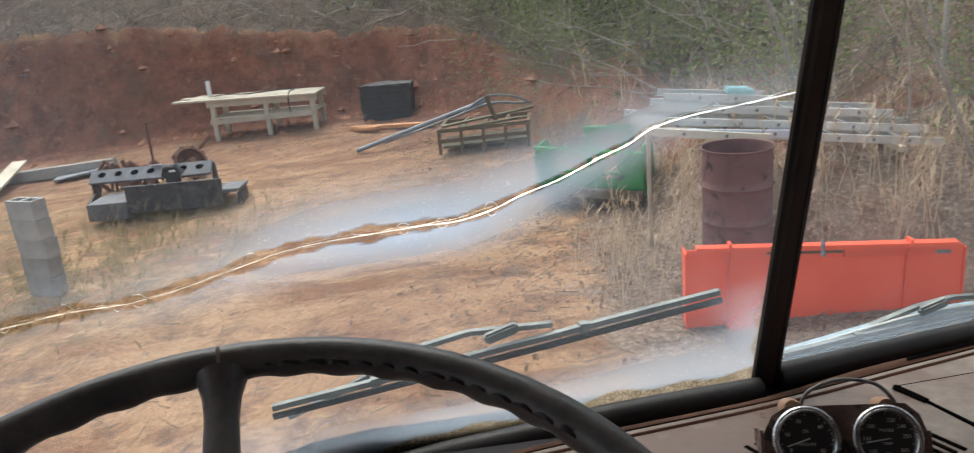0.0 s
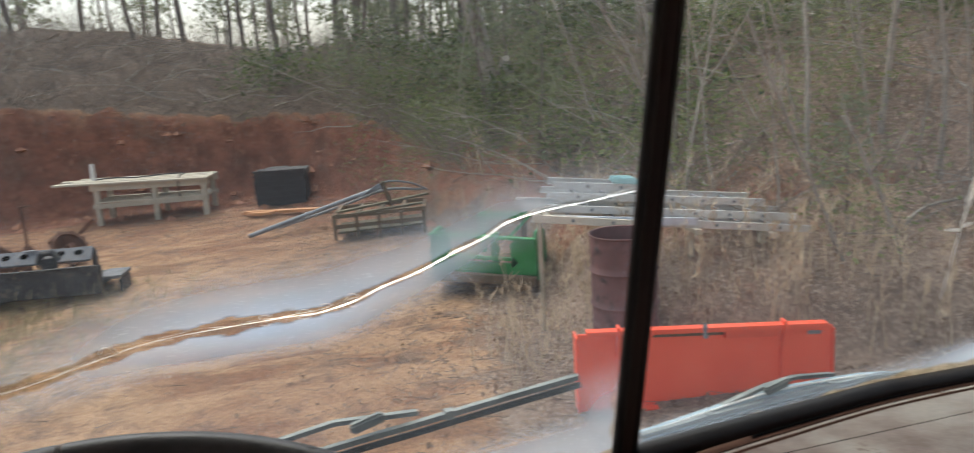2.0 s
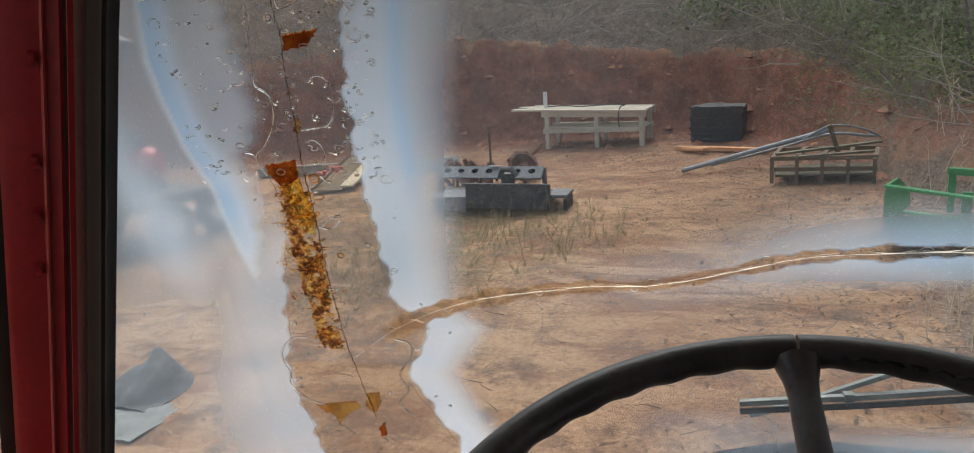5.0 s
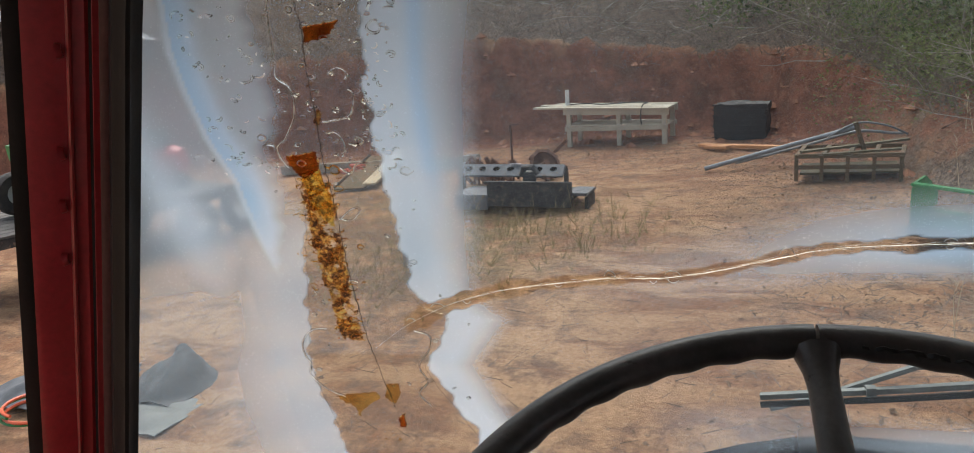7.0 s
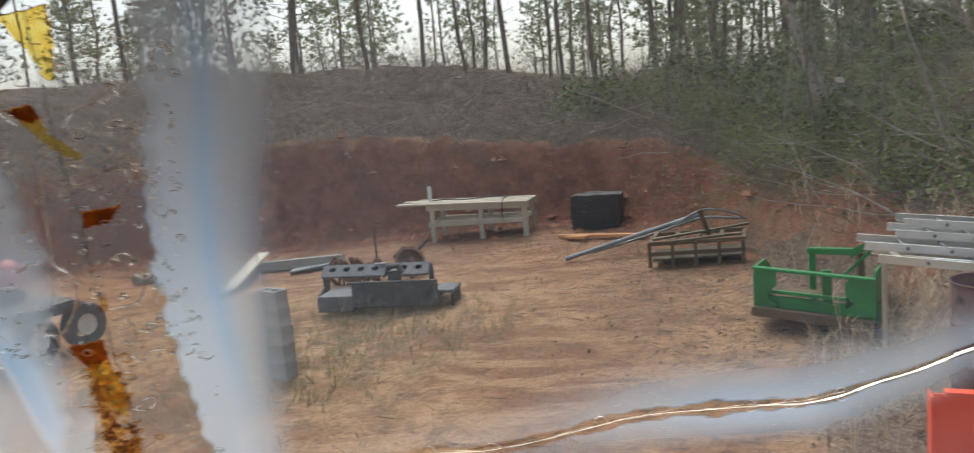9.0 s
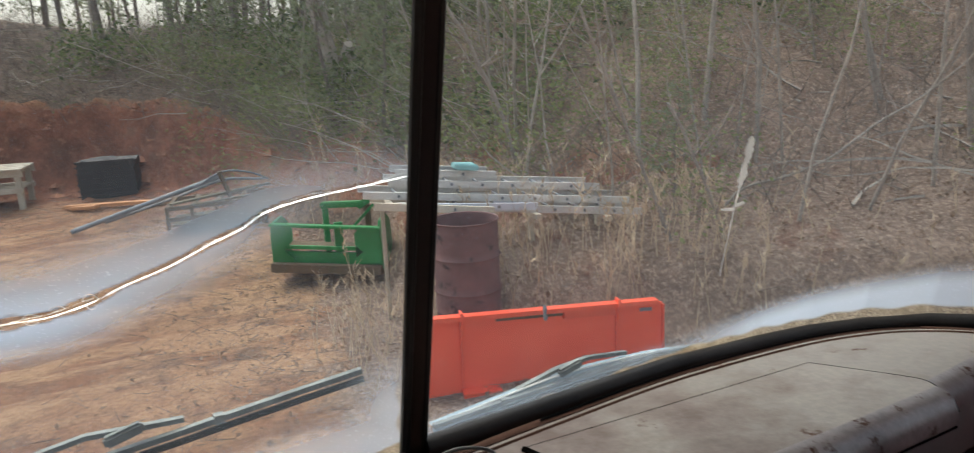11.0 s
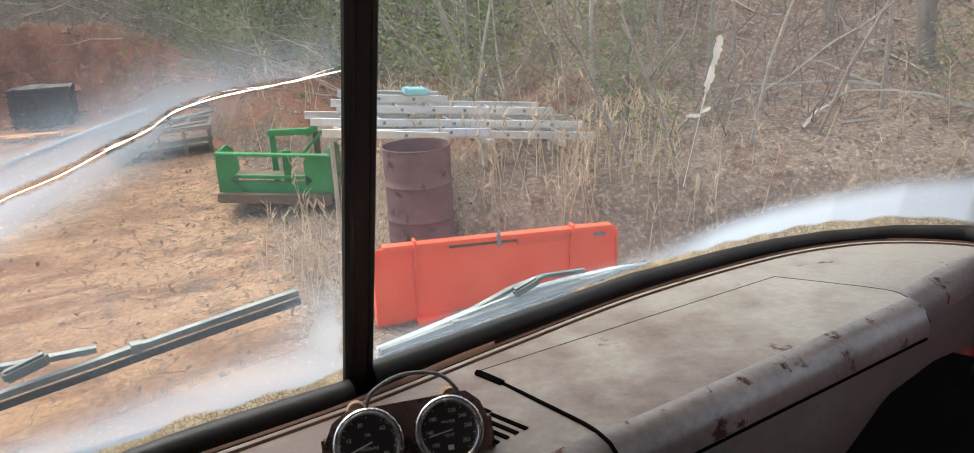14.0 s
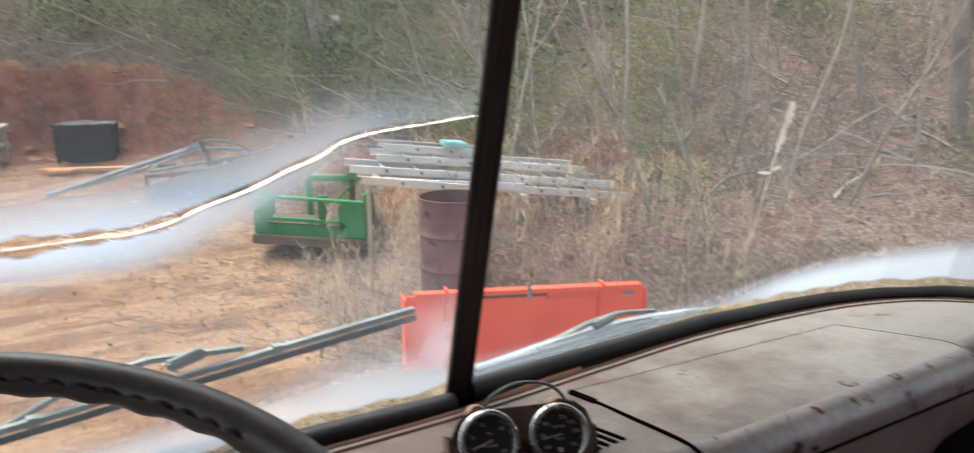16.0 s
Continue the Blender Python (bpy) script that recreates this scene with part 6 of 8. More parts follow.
add("deck", box((1.9, 0.75, 0.06), (-5.1, 10.85, gz + 0.22), (0, 0, yaw)), BLACKSTEEL, bevel=0.01)
add("left_step", box((0.56, 0.55, 0.26), (-5.69, 10.55, gz + 0.17), (0, 0, yaw)), PLATE, bevel=0.012)
add("right_step", box((0.3, 0.5, 0.05), (-4.06, 10.75, gz + 0.3), (0, 0, yaw)), PLATE, bevel=0.008)
add("right_foot", box((0.05, 0.4, 0.28), (-3.94, 10.75, gz + 0.12), (0, 0, yaw)), BLACKSTEEL, bevel=0.008)
add("back_bar", box((1.76, 0.04, 0.26), (-5.32, 11.05, gz + 0.56), (-48, 0, yaw)), PLATE, "black beam with punched holes", bevel=0.01)
along = Vector((math.cos(radians(yaw)), math.sin(radians(yaw)), 0))
slope = Vector((0, math.sin(radians(48)), math.cos(radians(48))))
for k in range(7):
    mid = Vector((-5.32, 11.05, gz + 0.56)) + along * (0.235 * (k - 3)) + slope * 0.02 + Vector((0, -math.cos(radians(48)), math.sin(radians(48)))) * 0.024
    bm = bmesh.new()
    bm.faces.new([bm.verts.new(mid + along * 0.058 * math.cos(q) + slope * 0.05 * math.sin(q)) for q in np.linspace(0, 2 * math.pi, 15)[:-1]])
    add("hole", bm, HOLE, smooth=False)
for x in (-6.19, -4.45):
    bm = bmesh.new()
    outl = [(10.8, 0.06), (11.2, 0.06), (11.2, 0.5), (11.14, 0.62), (11.05, 0.56), (11.05, 0.3), (10.84, 0.2)] if x < -5 else [(10.9, 0.06), (11.2, 0.06), (11.2, 0.5), (11.16, 0.62), (11.1, 0.5), (11.05, 0.2)]
    lo = [bm.verts.new((x - 0.02, y + 0.052 * (x + 5.3), gz + z)) for y, z in outl]
    hi = [bm.verts.new((x + 0.02, y + 0.052 * (x + 5.3), gz + z)) for y, z in outl]
    bm.faces.new(lo[::-1])
    bm.faces.new(hi)
    for a in range(len(outl)):
        b = (a + 1) % len(outl)
        bm.faces.new((lo[a], lo[b], hi[b], hi[a]))
    add("bracket", bm, BLACKSTEEL, smooth=False)
add("front_lip", box((1.36, 0.05, 0.035), (-4.77, 10.36, gz + 0.51), (0, 0, yaw)), BLACKSTEEL, bevel=0.006)
for dx in (-0.45, 0.1, 0.5):
    add("weld_plate", box((0.22, 0.02, 0.16), (-4.77 + dx, 10.36 + 0.052 * dx, gz + 0.26), (-6, 0, yaw)), BLACKSTEEL, bevel=0.004)
add("grease_tag", box((0.16, 0.05, 0.01), (-5.25, 11.1, gz + 0.67), (-10, 0, 5)), TARP, "pale paper tag")
bm = bmesh.new()
tube([(-5.0, 10.75, gz + 0.55), (-4.95, 10.72, gz + 0.68), (-4.8, 10.7, gz + 0.7), (-4.72, 10.7, gz + 0.58)], 0.05, 8, bm)
box((0.2, 0.2, 0.18), (-4.9, 10.8, gz + 0.52), (0, 0, 20), bm)
add("motor", bm, BLACKSTEEL)
im.location = grounded(-5.32, 11.3) + Vector((0, 0, 0.02))
im.scale = (1.04, 1.0, 0.94)

# rusted machinery behind it
def rusty_lump(label, at, seed, size):
    th = thing("rusted_machine", label, "machine part", "rusted machinery", at=at)
    r = random.Random(seed)
    bm = bmesh.new()
    # bent tines rising from the ground to a ridge and down again
    for k in range(5):
        p = Vector(((k - 2) * 0.42 * size + r.uniform(-0.1, 0.1), r.uniform(-0.4, 0.1) * size, 0.02))
        top = p + Vector((r.uniform(0.1, 0.5) * size, 0.2 * size, r.uniform(0.8, 1.35) * size))
        q = top + Vector((r.uniform(0.15, 0.5) * size, 0.3 * size, -r.uniform(0.5, 0.8) * size))
        tube([p, p.lerp(top, 0.6) + Vector((-0.05, 0, 0.04)), top, top.lerp(q, 0.5) + Vector((0.03, 0, 0.0)), q], [0.03, 0.035, 0.05, 0.035, 0.025], 7, bm)
    beam((-1.1 * size, 0.05, 0.5 * size), (1.2 * size, 0.15, 0.62 * size), 0.06, 0.07, bm)
    lathe([(0, -0.04), (size * 0.26, -0.04), (size * 0.28, 0), (size * 0.26, 0.04), (0, 0.04)], 14, bm, Matrix.Translation((0.6 * size, -0.1, 0.45 * size)) @ pose(0, 0, 0, 75, 20, 0))
    part("casting", bm, RUSTY, th, bevel=0.008)
    bm = bmesh.new()
    for k in range(4):
        a = Vector((r.uniform(-1, 1) * size, 0, 0.02))
        b = Vector((r.uniform(-1, 1) * size, r.uniform(-0.3, 0.3), r.uniform(0.8, 1.5) * size))
        beam(a, b, 0.05, 0.06, bm)
    part("linkage", bm, RUSTY, th)
    return th


eng = thing("engine_part", "rusted round bell housing standing on the ground", "machine part", "rusted machinery", at=grounded(-5.5, 12.9))
m_ = Matrix.Translation((0, 0, 0.27)) @ pose(0, 0, 0, 58, 15, 40) @ Matrix.Scale(0.78, 4)
part("housing", lathe([(0.12, -0.22), (0.2, -0.2), (0.3, -0.05), (0.36, 0.0), (0.37, 0.05), (0.3, 0.07), (0.29, 0.0), (0.16, -0.1), (0.12, -0.12)], 22, m=m_), RUSTY, eng)
for k in range(9):
    q = 2 * math.pi * k / 9
    part("lug", lathe([(0, -0.05), (0.045, -0.05), (0.045, 0.07), (0, 0.07)], 8, m=m_ @ Matrix.Translation((0.35 * math.cos(q), 0.35 * math.sin(q), 0))), RUSTY, eng)
part("shaft", tube([m_ @ Vector((0, 0, -0.2)), m_ @ Vector((0, 0, 0.16))], [0.09, 0.05], 10), RUSTY, eng)
part("lever", beam((0.2, 0.0, 0.5), (0.46, -0.05, 0.72), 0.05, 0.04), RUSTY, eng)
rusty_lump("rusted plough linkage on the ground", grounded(-6.75, 12.7), 5, 0.36)
rusty_lump("rusted axle part on the ground", grounded(-6.3, 12.8), 8, 0.3)
pl = thing("steel_stake", "thin rusty stake standing upright", "stake", at=grounded(-6.05, 12.75))
bm = rod((0, 0, -0.05), (0.0, 0, 1.05), 0.022, 8)
rod((-0.0, 0, 1.04), (0.16, 0, 1.05), 0.012, 6, bm)
part("rod", bm, RUSTY, pl)
pk = thing("plank", "pale weathered plank leaning on a dark board", "board", at=grounded(-9.3, 13.2))
add = rebase(pk)
add("board", beam(grounded(-9.0, 12.5, 0.12), grounded(-9.55, 14.7, 0.3), 0.26, 0.04), GREYWOOD, bevel=0.004)
bd = thing("metal_tray", "dark olive metal tray lying on the ground", "tray", at=grounded(-9.7, 13.2))
add = rebase(bd)
add("sheet", beam(grounded(-9.4, 12.4, 0.06), grounded(-10.0, 14.6, 0.22), 0.62, 0.03), WRECK, bevel=0.004)
add("folded_edge", beam(grounded(-9.7, 12.35, 0.1), grounded(-10.3, 14.55, 0.26), 0.03, 0.09), WRECK)
lg = thing("timber_beam", "long grey weathered timber lying at the foot of the bank", "timber", at=grounded(-9.5, 14.8))
rebase(lg)("timber", beam(grounded(-12.4, 14.1, 0.12), grounded(-7.5, 14.3, 0.12), 0.2, 0.2), surface("grey_old_beam", (0.2, 0.185, 0.165), (0.3, 0.28, 0.25), 0.9, 0, 50, 4, 0.5), bevel=0.012)
ms = thing("metal_sheet", "blue-grey metal sheet lying on the ground", "board", at=grounded(-8.6, 14.3))
rebase(ms)("board", beam(grounded(-8.5, 14.0, 0.05), grounded(-7.5, 14.35, 0.1), 0.5, 0.03), GALV, bevel=0.004)
st = thing("strap", "faded red strap heaped on the ground", "strap", at=grounded(-10.2, 13.6))
PINK = surface("faded_red_webbing", (0.5, 0.13, 0.1), (0.6, 0.2, 0.16), 0.85)
rs = random.Random(3)
for k in range(3):
    part("webbing", tube(spline([(rs.uniform(-0.35, 0.35), rs.uniform(-0.2, 0.2), abs(rs.gauss(0.06, 0.12)) + 0.03) for j in range(7)], 40), 0.03, 5), PINK, st)

# work table against the bank
tb = thing("work_table", "weathered grey timber work table with a low shelf", "table", at=grounded(-5.0, 16.0))
add = rebase(tb)
zt = 1.355
for x, y in ((-6.03, 15.68), (-4.96, 15.68), (-4.03, 15.66), (-6.03, 16.35), (-4.96, 16.35), (-4.03, 16.35)):
    g = height(x, y) - 0.05
    add("leg", box((0.09, 0.09, zt - 0.1 - g), (x, y, (zt - 0.1 + g) / 2)), GREYWOOD, bevel=0.005)
for y in (15.62, 16.4):
    add("apron", box((2.2, 0.04, 0.11), (-5.03, y, zt - 0.1), (0, 0.6, 0)), GREYWOOD, bevel=0.004)
    add("shelf_rail", box((2.15, 0.04, 0.09), (-5.03, y, 0.93), (0, -1.0, 0)), GREYWOOD, bevel=0.004)
for k in range(4):
    add("top_board", box((2.85 - 0.25 * (k % 2), 0.2, 0.035), (-5.35 + 0.12 * (k % 2), 15.62 + 0.23 * k, zt - 0.015), (0, 0.8, rnd.uniform(-1, 1))), GREYWOOD, bevel=0.004)
    add("shelf_board", box((2.1, 0.18, 0.025), (-5.03, 15.7 + 0.22 * k, 0.985)), GREYWOOD, bevel=0.003)
th = thing("white_post", "short white post standing on the table", "post", at=(-6.15, 15.95, zt + 0.02))
part("post", box((0.07, 0.07, 0.32), (0, 0, 0.16)), surface("white_paint", (0.7, 0.7, 0.68), (0.78, 0.78, 0.75), 0.5), th, bevel=0.006)
th = thing("black_hose", "black hose lying along the table top", "hose", at=(-5.3, 15.8, zt + 0.03))
bm = tube(spline([(-0.75, 0, 0.02), (-0.4, 0.05, 0.03), (0, -0.05, 0.02), (0.5, 0.1, 0.03), (0.9, 0.0, 0.03), (0.85, -0.2, 0.0), (0.82, -0.24, -0.2), (0.84, -0.25, -0.38)], 40), 0.012, 8)
part("hose", bm, RUBBER, th)

# black crate
cr = thing("black_crate", "black plastic-wrapped crate against the clay bank", "crate", at=grounded(-2.58, 15.9, -0.03))
bm = bmesh.new()
bmesh.ops.create_cube(bm, size=1, matrix=Matrix.Translation((0, 0, 0.34)) @ Matrix.Diagonal((0.95, 0.7, 0.66, 1)))
bmesh.ops.subdivide_edges(bm, edges=bm.edges[:], cuts=14, use_grid_fill=True)
for v in bm.verts:
    w = noise.noise((v.co.x * 6, v.co.y * 6, v.co.z * 9))
    v.co += Vector((0.035 * w, -0.04 * abs(w), (0.05 * noise.noise((v.co.x * 5, v.co.y * 5, 2)) + 0.03 * noise.noise((v.co.x * 13, v.co.y * 9, 6))) * sstep(0.2, 0.6, v.co.z)))
    v.co.x *= 1 + 0.05 * (v.co.z - 0.37)
part("wrapped_body", bm, BLACKPLASTIC, cr)
for k in range(7):
    part("slat", box((1.0, 0.012, 0.02), (0, -0.375, 0.08 + 0.1 * k), (0, rnd.uniform(-1.5, 1.5), 0)), BLACKPLASTIC, cr)

# orange boards, pipes and the rusted frame
for a, b in (((-3.2, 15.0), (-1.4, 14.25)), ((-3.05, 14.8), (-2.6, 14.5))):
    th = thing("timber_board", "orange raw timber board on the ground", "board", "loose boards", at=grounded(*a))
    rebase(th)("board", beam(grounded(*a, 0.06), grounded(*b, 0.09), 0.14, 0.05), RAWWOOD, bevel=0.004)
th = thing("steel_pipe", "long grey galvanised pipe leaning on a rusted frame", "pipe", at=(-2.73, 13.1, 0.58))
rebase(th)("pipe", rod((-2.75, 13.1, 0.6), (-0.5, 13.3, 1.24), 0.038, 14), GALV)
for k, pts in enumerate(([(-2.3, 13.3, 0.66), (-1.2, 13.4, 0.95), (-0.5, 13.45, 1.15), (0.1, 13.6, 1.1), (0.4, 13.8, 1.17)], [(-0.9, 13.2, 1.1), (-0.5, 13.3, 1.3), (-0.1, 13.4, 1.25), (0.2, 13.5, 1.1)])):
    th = thing("bent_conduit", "bent grey conduit lying on the rusted frame", "pipe", "bent conduits", at=pts[0])
    rebase(th)("conduit", tube(spline(pts, 30), 0.022 - 0.006 * k, 8), GALV)
wf = thing("old_trailer", "rusted olive steel trailer bed in the brush", "trailer", at=grounded(-0.6, 12.6))
add = rebase(wf)
wz = height(-0.6, 12.5)
for y, z in ((12.15, 0.2), (12.15, 0.36), (13.1, 0.34)):
    add("side_rail", beam((-1.28, y, wz + z), (0.15, y + 0.05, wz + z + 0.03), 0.05, 0.06), WRECK, bevel=0.006)
for k in range(5):
    x = -1.25 + 0.34 * k
    add("cross_bar", beam((x, 12.15, wz + 0.36), (x + 0.05, 13.1, wz + 0.36), 0.06, 0.05), WRECK)
    add("stud", beam((x, 12.13, wz + 0.0), (x, 12.13, wz + 0.38), 0.05, 0.05), WRECK)
OLIVE = surface("weathered_olive_timber", (0.07, 0.06, 0.035), (0.14, 0.12, 0.075), 0.9, 0, 40, 4, 0.4)
add("bed_board", box((1.3, 0.8, 0.03), (-0.57, 12.6, wz + 0.12), (0, -2, 2)), OLIVE)
add("loose_board", beam((-1.2, 12.2, wz + 0.42), (0.2, 12.9, wz + 0.5), 0.09, 0.03), OLIVE)
add("loose_board", beam((-0.9, 12.1, wz + 0.4), (0.1, 12.4, wz + 0.44), 0.08, 0.03), OLIVE)
add("upright", beam((-0.35, 12.6, wz + 0.3), (-0.5, 12.5, wz + 0.8), 0.05, 0.05), WRECK)
add("hook", tube([(0.4, 12.9, wz + 0.3), (0.65, 12.9, wz + 0.65), (0.85, 12.95, wz + 0.75), (1.0, 12.9, wz + 0.6)], 0.03, 8), RUSTY)

# left of the yard: trailer, tractor, canopy, tarps
DECKWOOD = surface("dark_deck_timber", (0.07, 0.065, 0.06), (0.13, 0.12, 0.11), 0.9)
tr = thing("flat_trailer", "black flat-bed trailer with white wheel rims", "trailer", at=grounded(-11.3, 8.8))
add = rebase(tr)
TYRE2 = surface("dusty_tyre", (0.03, 0.028, 0.027), (0.06, 0.052, 0.047), 0.9, 0, 60, 6, 0.4)
add("bed", box((2.1, 4.4, 0.14), (-11.45, 8.1, 0.72), (0, 0, -12)), BLACKSTEEL, bevel=0.01)
for k in range(9):
    add("plank", box((0.21, 4.35, 0.03), (-12.37 + 0.23 * k, 8.1 - 0.049 * (k - 4), 0.81), (0, 0, -12)), DECKWOOD)
for x, y in ((-10.22, 9.3), (-10.05, 10.1), (-12.35, 8.85), (-12.2, 9.65)):
    g = height(x, y)
    m = Matrix.Translation((x, y, g + 0.36)) @ pose(0, 0, 0, 0, 90, -12)
    w = add("wheel", lathe([(0.17, -0.1), (0.22, -0.11), (0.33, -0.11), (0.36, -0.07), (0.36, 0.07), (0.33, 0.11), (0.22, 0.11), (0.17, 0.1)], 28, m=m), TYRE2)
    add("rim", lathe([(0, 0.06), (0.06, 0.07), (0.08, 0.045), (0.15, 0.05), (0.185, 0.1), (0.2, 0.105), (0.2, -0.1), (0, -0.1)], 24, m=m), WHITERIM, "white painted rim", w)
add("marker_light", box((0.03, 0.06, 0.04), (-10.72, 5.9, 0.7), (0, 0, -12)), surface("amber_lens", (0.7, 0.25, 0.03), (0.8, 0.3, 0.05), 0.3))
tt = thing("tractor", "small orange and green tractor on the trailer", "tractor", at=(-11.45, 8.2, 0.83))
add = rebase(tt)
ORANGE = surface("orange_tractor_paint", (0.6, 0.09, 0.03), (0.7, 0.13, 0.05), 0.4)
add("body", box((0.6, 1.7, 0.5), (-11.45, 8.3, 1.45), (0, 0, -12)), GREEN, bevel=0.05)
add("bonnet", box((0.62, 1.0, 0.38), (-11.3, 7.7, 1.85), (4, 0, -12)), GREEN, bevel=0.08)
add("canopy", box((1.1, 1.2, 0.12), (-11.5, 8.5, 2.42), (0, 0, -12)), ORANGE, bevel=0.04)
for dx in (-0.45, 0.45):
    add("canopy_post", rod((-11.5 + dx, 8.9, 1.4), (-11.5 + dx, 8.9, 2.4), 0.03), RUBBER)
for dx, dy, r in ((-0.5, 0.5, 0.5), (0.5, 0.4, 0.5), (-0.45, -0.75, 0.33), (0.45, -0.85, 0.33)):
    m = Matrix.Translation((-11.45 + dx, 8.2 + dy, 0.83 + r)) @ pose(0, 0, 0, 0, 90, -12)
    w = add("wheel", lathe([(0.5 * r, -0.1), (0.9 * r, -0.12), (r, -0.07), (r, 0.07), (0.9 * r, 0.12), (0.5 * r, 0.1)], 26, m=m), TYRE2)
    add("rim", lathe([(0, 0.04), (0.5 * r, 0.09), (0.52 * r, -0.09), (0, -0.05)], 20, m=m), ALU, "", w)
rm = thing("red_compressor", "small red engine unit on the trailer", "engine", at=(-11.2, 9.6, 0.83))
part("tank", lathe([(0, -0.45), (0.2, -0.42), (0.26, -0.3), (0.26, 0.3), (0.2, 0.42), (0, 0.45)], 24, m=pose(0, 0, 0.45, 0, 90, 20)), surface("red_tank_paint", (0.5, 0.03, 0.03), (0.6, 0.05, 0.04), 0.35), rm, "red tank")
part("motor", box((0.4, 0.3, 0.3), (0, 0, 0.85)), BLACKSTEEL, rm, bevel=0.03)
part("skid", box((0.9, 0.4, 0.2), (0, 0, 0.1)), BLACKSTEEL, rm, bevel=0.02)
cn = thing("canopy_shed", "white tarpaulin canopy shed beyond the yard", "shed", at=grounded(-21, 14))
add = rebase(cn)
rows = []
for u in np.linspace(0, 1, 9):
    zz = 2.75 + 1.65 * math.sin(math.pi * (0.08 + 0.84 * u)) ** 0.7
    rows.append([Vector((-18.3 - 5.5 * u - v * 2.2, 16.2 - 3.8 * u + v * 3.0, zz)) for v in np.linspace(0, 1, 5)])
bm = skin(rows)
bmesh.ops.solidify(bm, geom=bm.faces[:], thickness=0.03)
add("tarpaulin_roof", bm, TARP, "white tarpaulin")
for u, v in ((0, 0), (1, 0), (0, 1), (1, 1)):
    x, y = -18.3 - 5.5 * u - v * 2.2, 16.2 - 3.8 * u + v * 3.0
    add("pole", rod((x, y, height(x, y)), (x, y, 3.2), 0.04), GALV)


def tarp_heap(label, at, r, hgt, material, seed):
    th = thing("tarp", label, "tarpaulin", "tarps on the ground", at=grounded(*at, -0.02))
    bm = bmesh.new()
    bmesh.ops.create_grid(bm, x_segments=36, y_segments=36, size=r)
    for v in bm.verts:
        d = v.co.length / r
        n = noise.noise((v.co.x * 2.3, v.co.y * 2.3, seed)) + 0.5 * abs(noise.noise((v.co.x * 6, v.co.y * 3, seed)))
        v.co.z = max(0.0, hgt * (1 - d * d) * (0.7 + 0.6 * n)) + 0.03 + 0.06 * abs(n)
        v.co.x *= 1 + 0.15 * noise.noise((v.co.y * 2, seed, 0))
    bmesh.ops.solidify(bm, geom=bm.faces[:], thickness=0.01)
    part("sheet", bm, material, th)


tarp_heap("grey crumpled tarp heaped on the ground", (-6.35, 5.0), 0.42, 0.34, surface("dark_grey_tarp", (0.05, 0.053, 0.055), (0.1, 0.105, 0.108), 0.9), 3)
tarp_heap("pale folded tarp on the ground", (-6.05, 4.5), 0.34, 0.06, surface("pale_grey_tarp", (0.16, 0.17, 0.16), (0.22, 0.23, 0.22), 0.9), 6)
tarp_heap("blue-grey tarp on the ground", (-7.7, 4.9), 0.7, 0.25, surface("blue_grey_tarp", (0.08, 0.09, 0.1), (0.14, 0.15, 0.16), 0.9), 9)
hs = thing("garden_hose", "coiled red and green hose on the ground", "hose", at=grounded(-7.3, 4.2))
for k, m in enumerate((GREEN, ORANGE)):
    part("coil", tube([(0.35 * math.cos(q) + 0.05 * k, 0.3 * math.sin(q), 0.04 + 0.03 * k + 0.01 * q) for q in np.linspace(0, 11, 60)], 0.016, 6), m, hs)

# ---- woods ----
def branching(r, base, way, length, radius, depth, bm, tips, bend=0.25, sides=5):
    n = 5
    pts, rad = [base], [radius]
    p, w = Vector(base), Vector(way).normalized()
    for k in range(n):
        w = (w + Vector((r.uniform(-bend, bend), r.uniform(-bend, bend), r.uniform(-bend * 0.4, bend * 0.6)))).normalized()
        p = p + w * length / n
        pts.append(p.copy())
        rad.append(radius * (1 - 0.75 * (k + 1) / n))
    tube(pts, rad, sides, bm, cap=False)
    if depth == 0:
        tips.append((pts[-1], w.copy()))
        return
    for k in range(r.randint(3, 5)):
        u = r.uniform(0.3, 1.0)
        i = min(n - 1, int(u * n))
        q = pts[i].lerp(pts[i + 1], u * n - i)
        side = Vector((r.uniform(-1, 1), r.uniform(-1, 1), r.uniform(0.0, 0.8))).normalized()
        branching(r, q, (w * 0.7 + side).normalized(), length * r.uniform(0.35, 0.6), rad[i] * 0.55, depth - 1, bm, tips, bend * 1.2, max(3, sides - 1))


def leaf_cluster(r, bm, at, n, spread, size, flat=False):
    for k in range(n):
        c = at + Vector((r.gauss(0, spread), r.gauss(0, spread), r.gauss(0, spread * 0.7)))
        a = Vector((r.uniform(-1, 1), r.uniform(-1, 1), r.uniform(-0.2, 0.2) if flat else r.uniform(-1, 1))).normalized()
        b = a.orthogonal().normalized()
        s = size * r.uniform(0.6, 1.3)
        vs = [bm.verts.new(c + a * s), bm.verts.new(c + b * s * 0.45), bm.verts.new(c - a * s), bm.verts.new(c - b * s * 0.45)]
        bm.faces.new(vs)


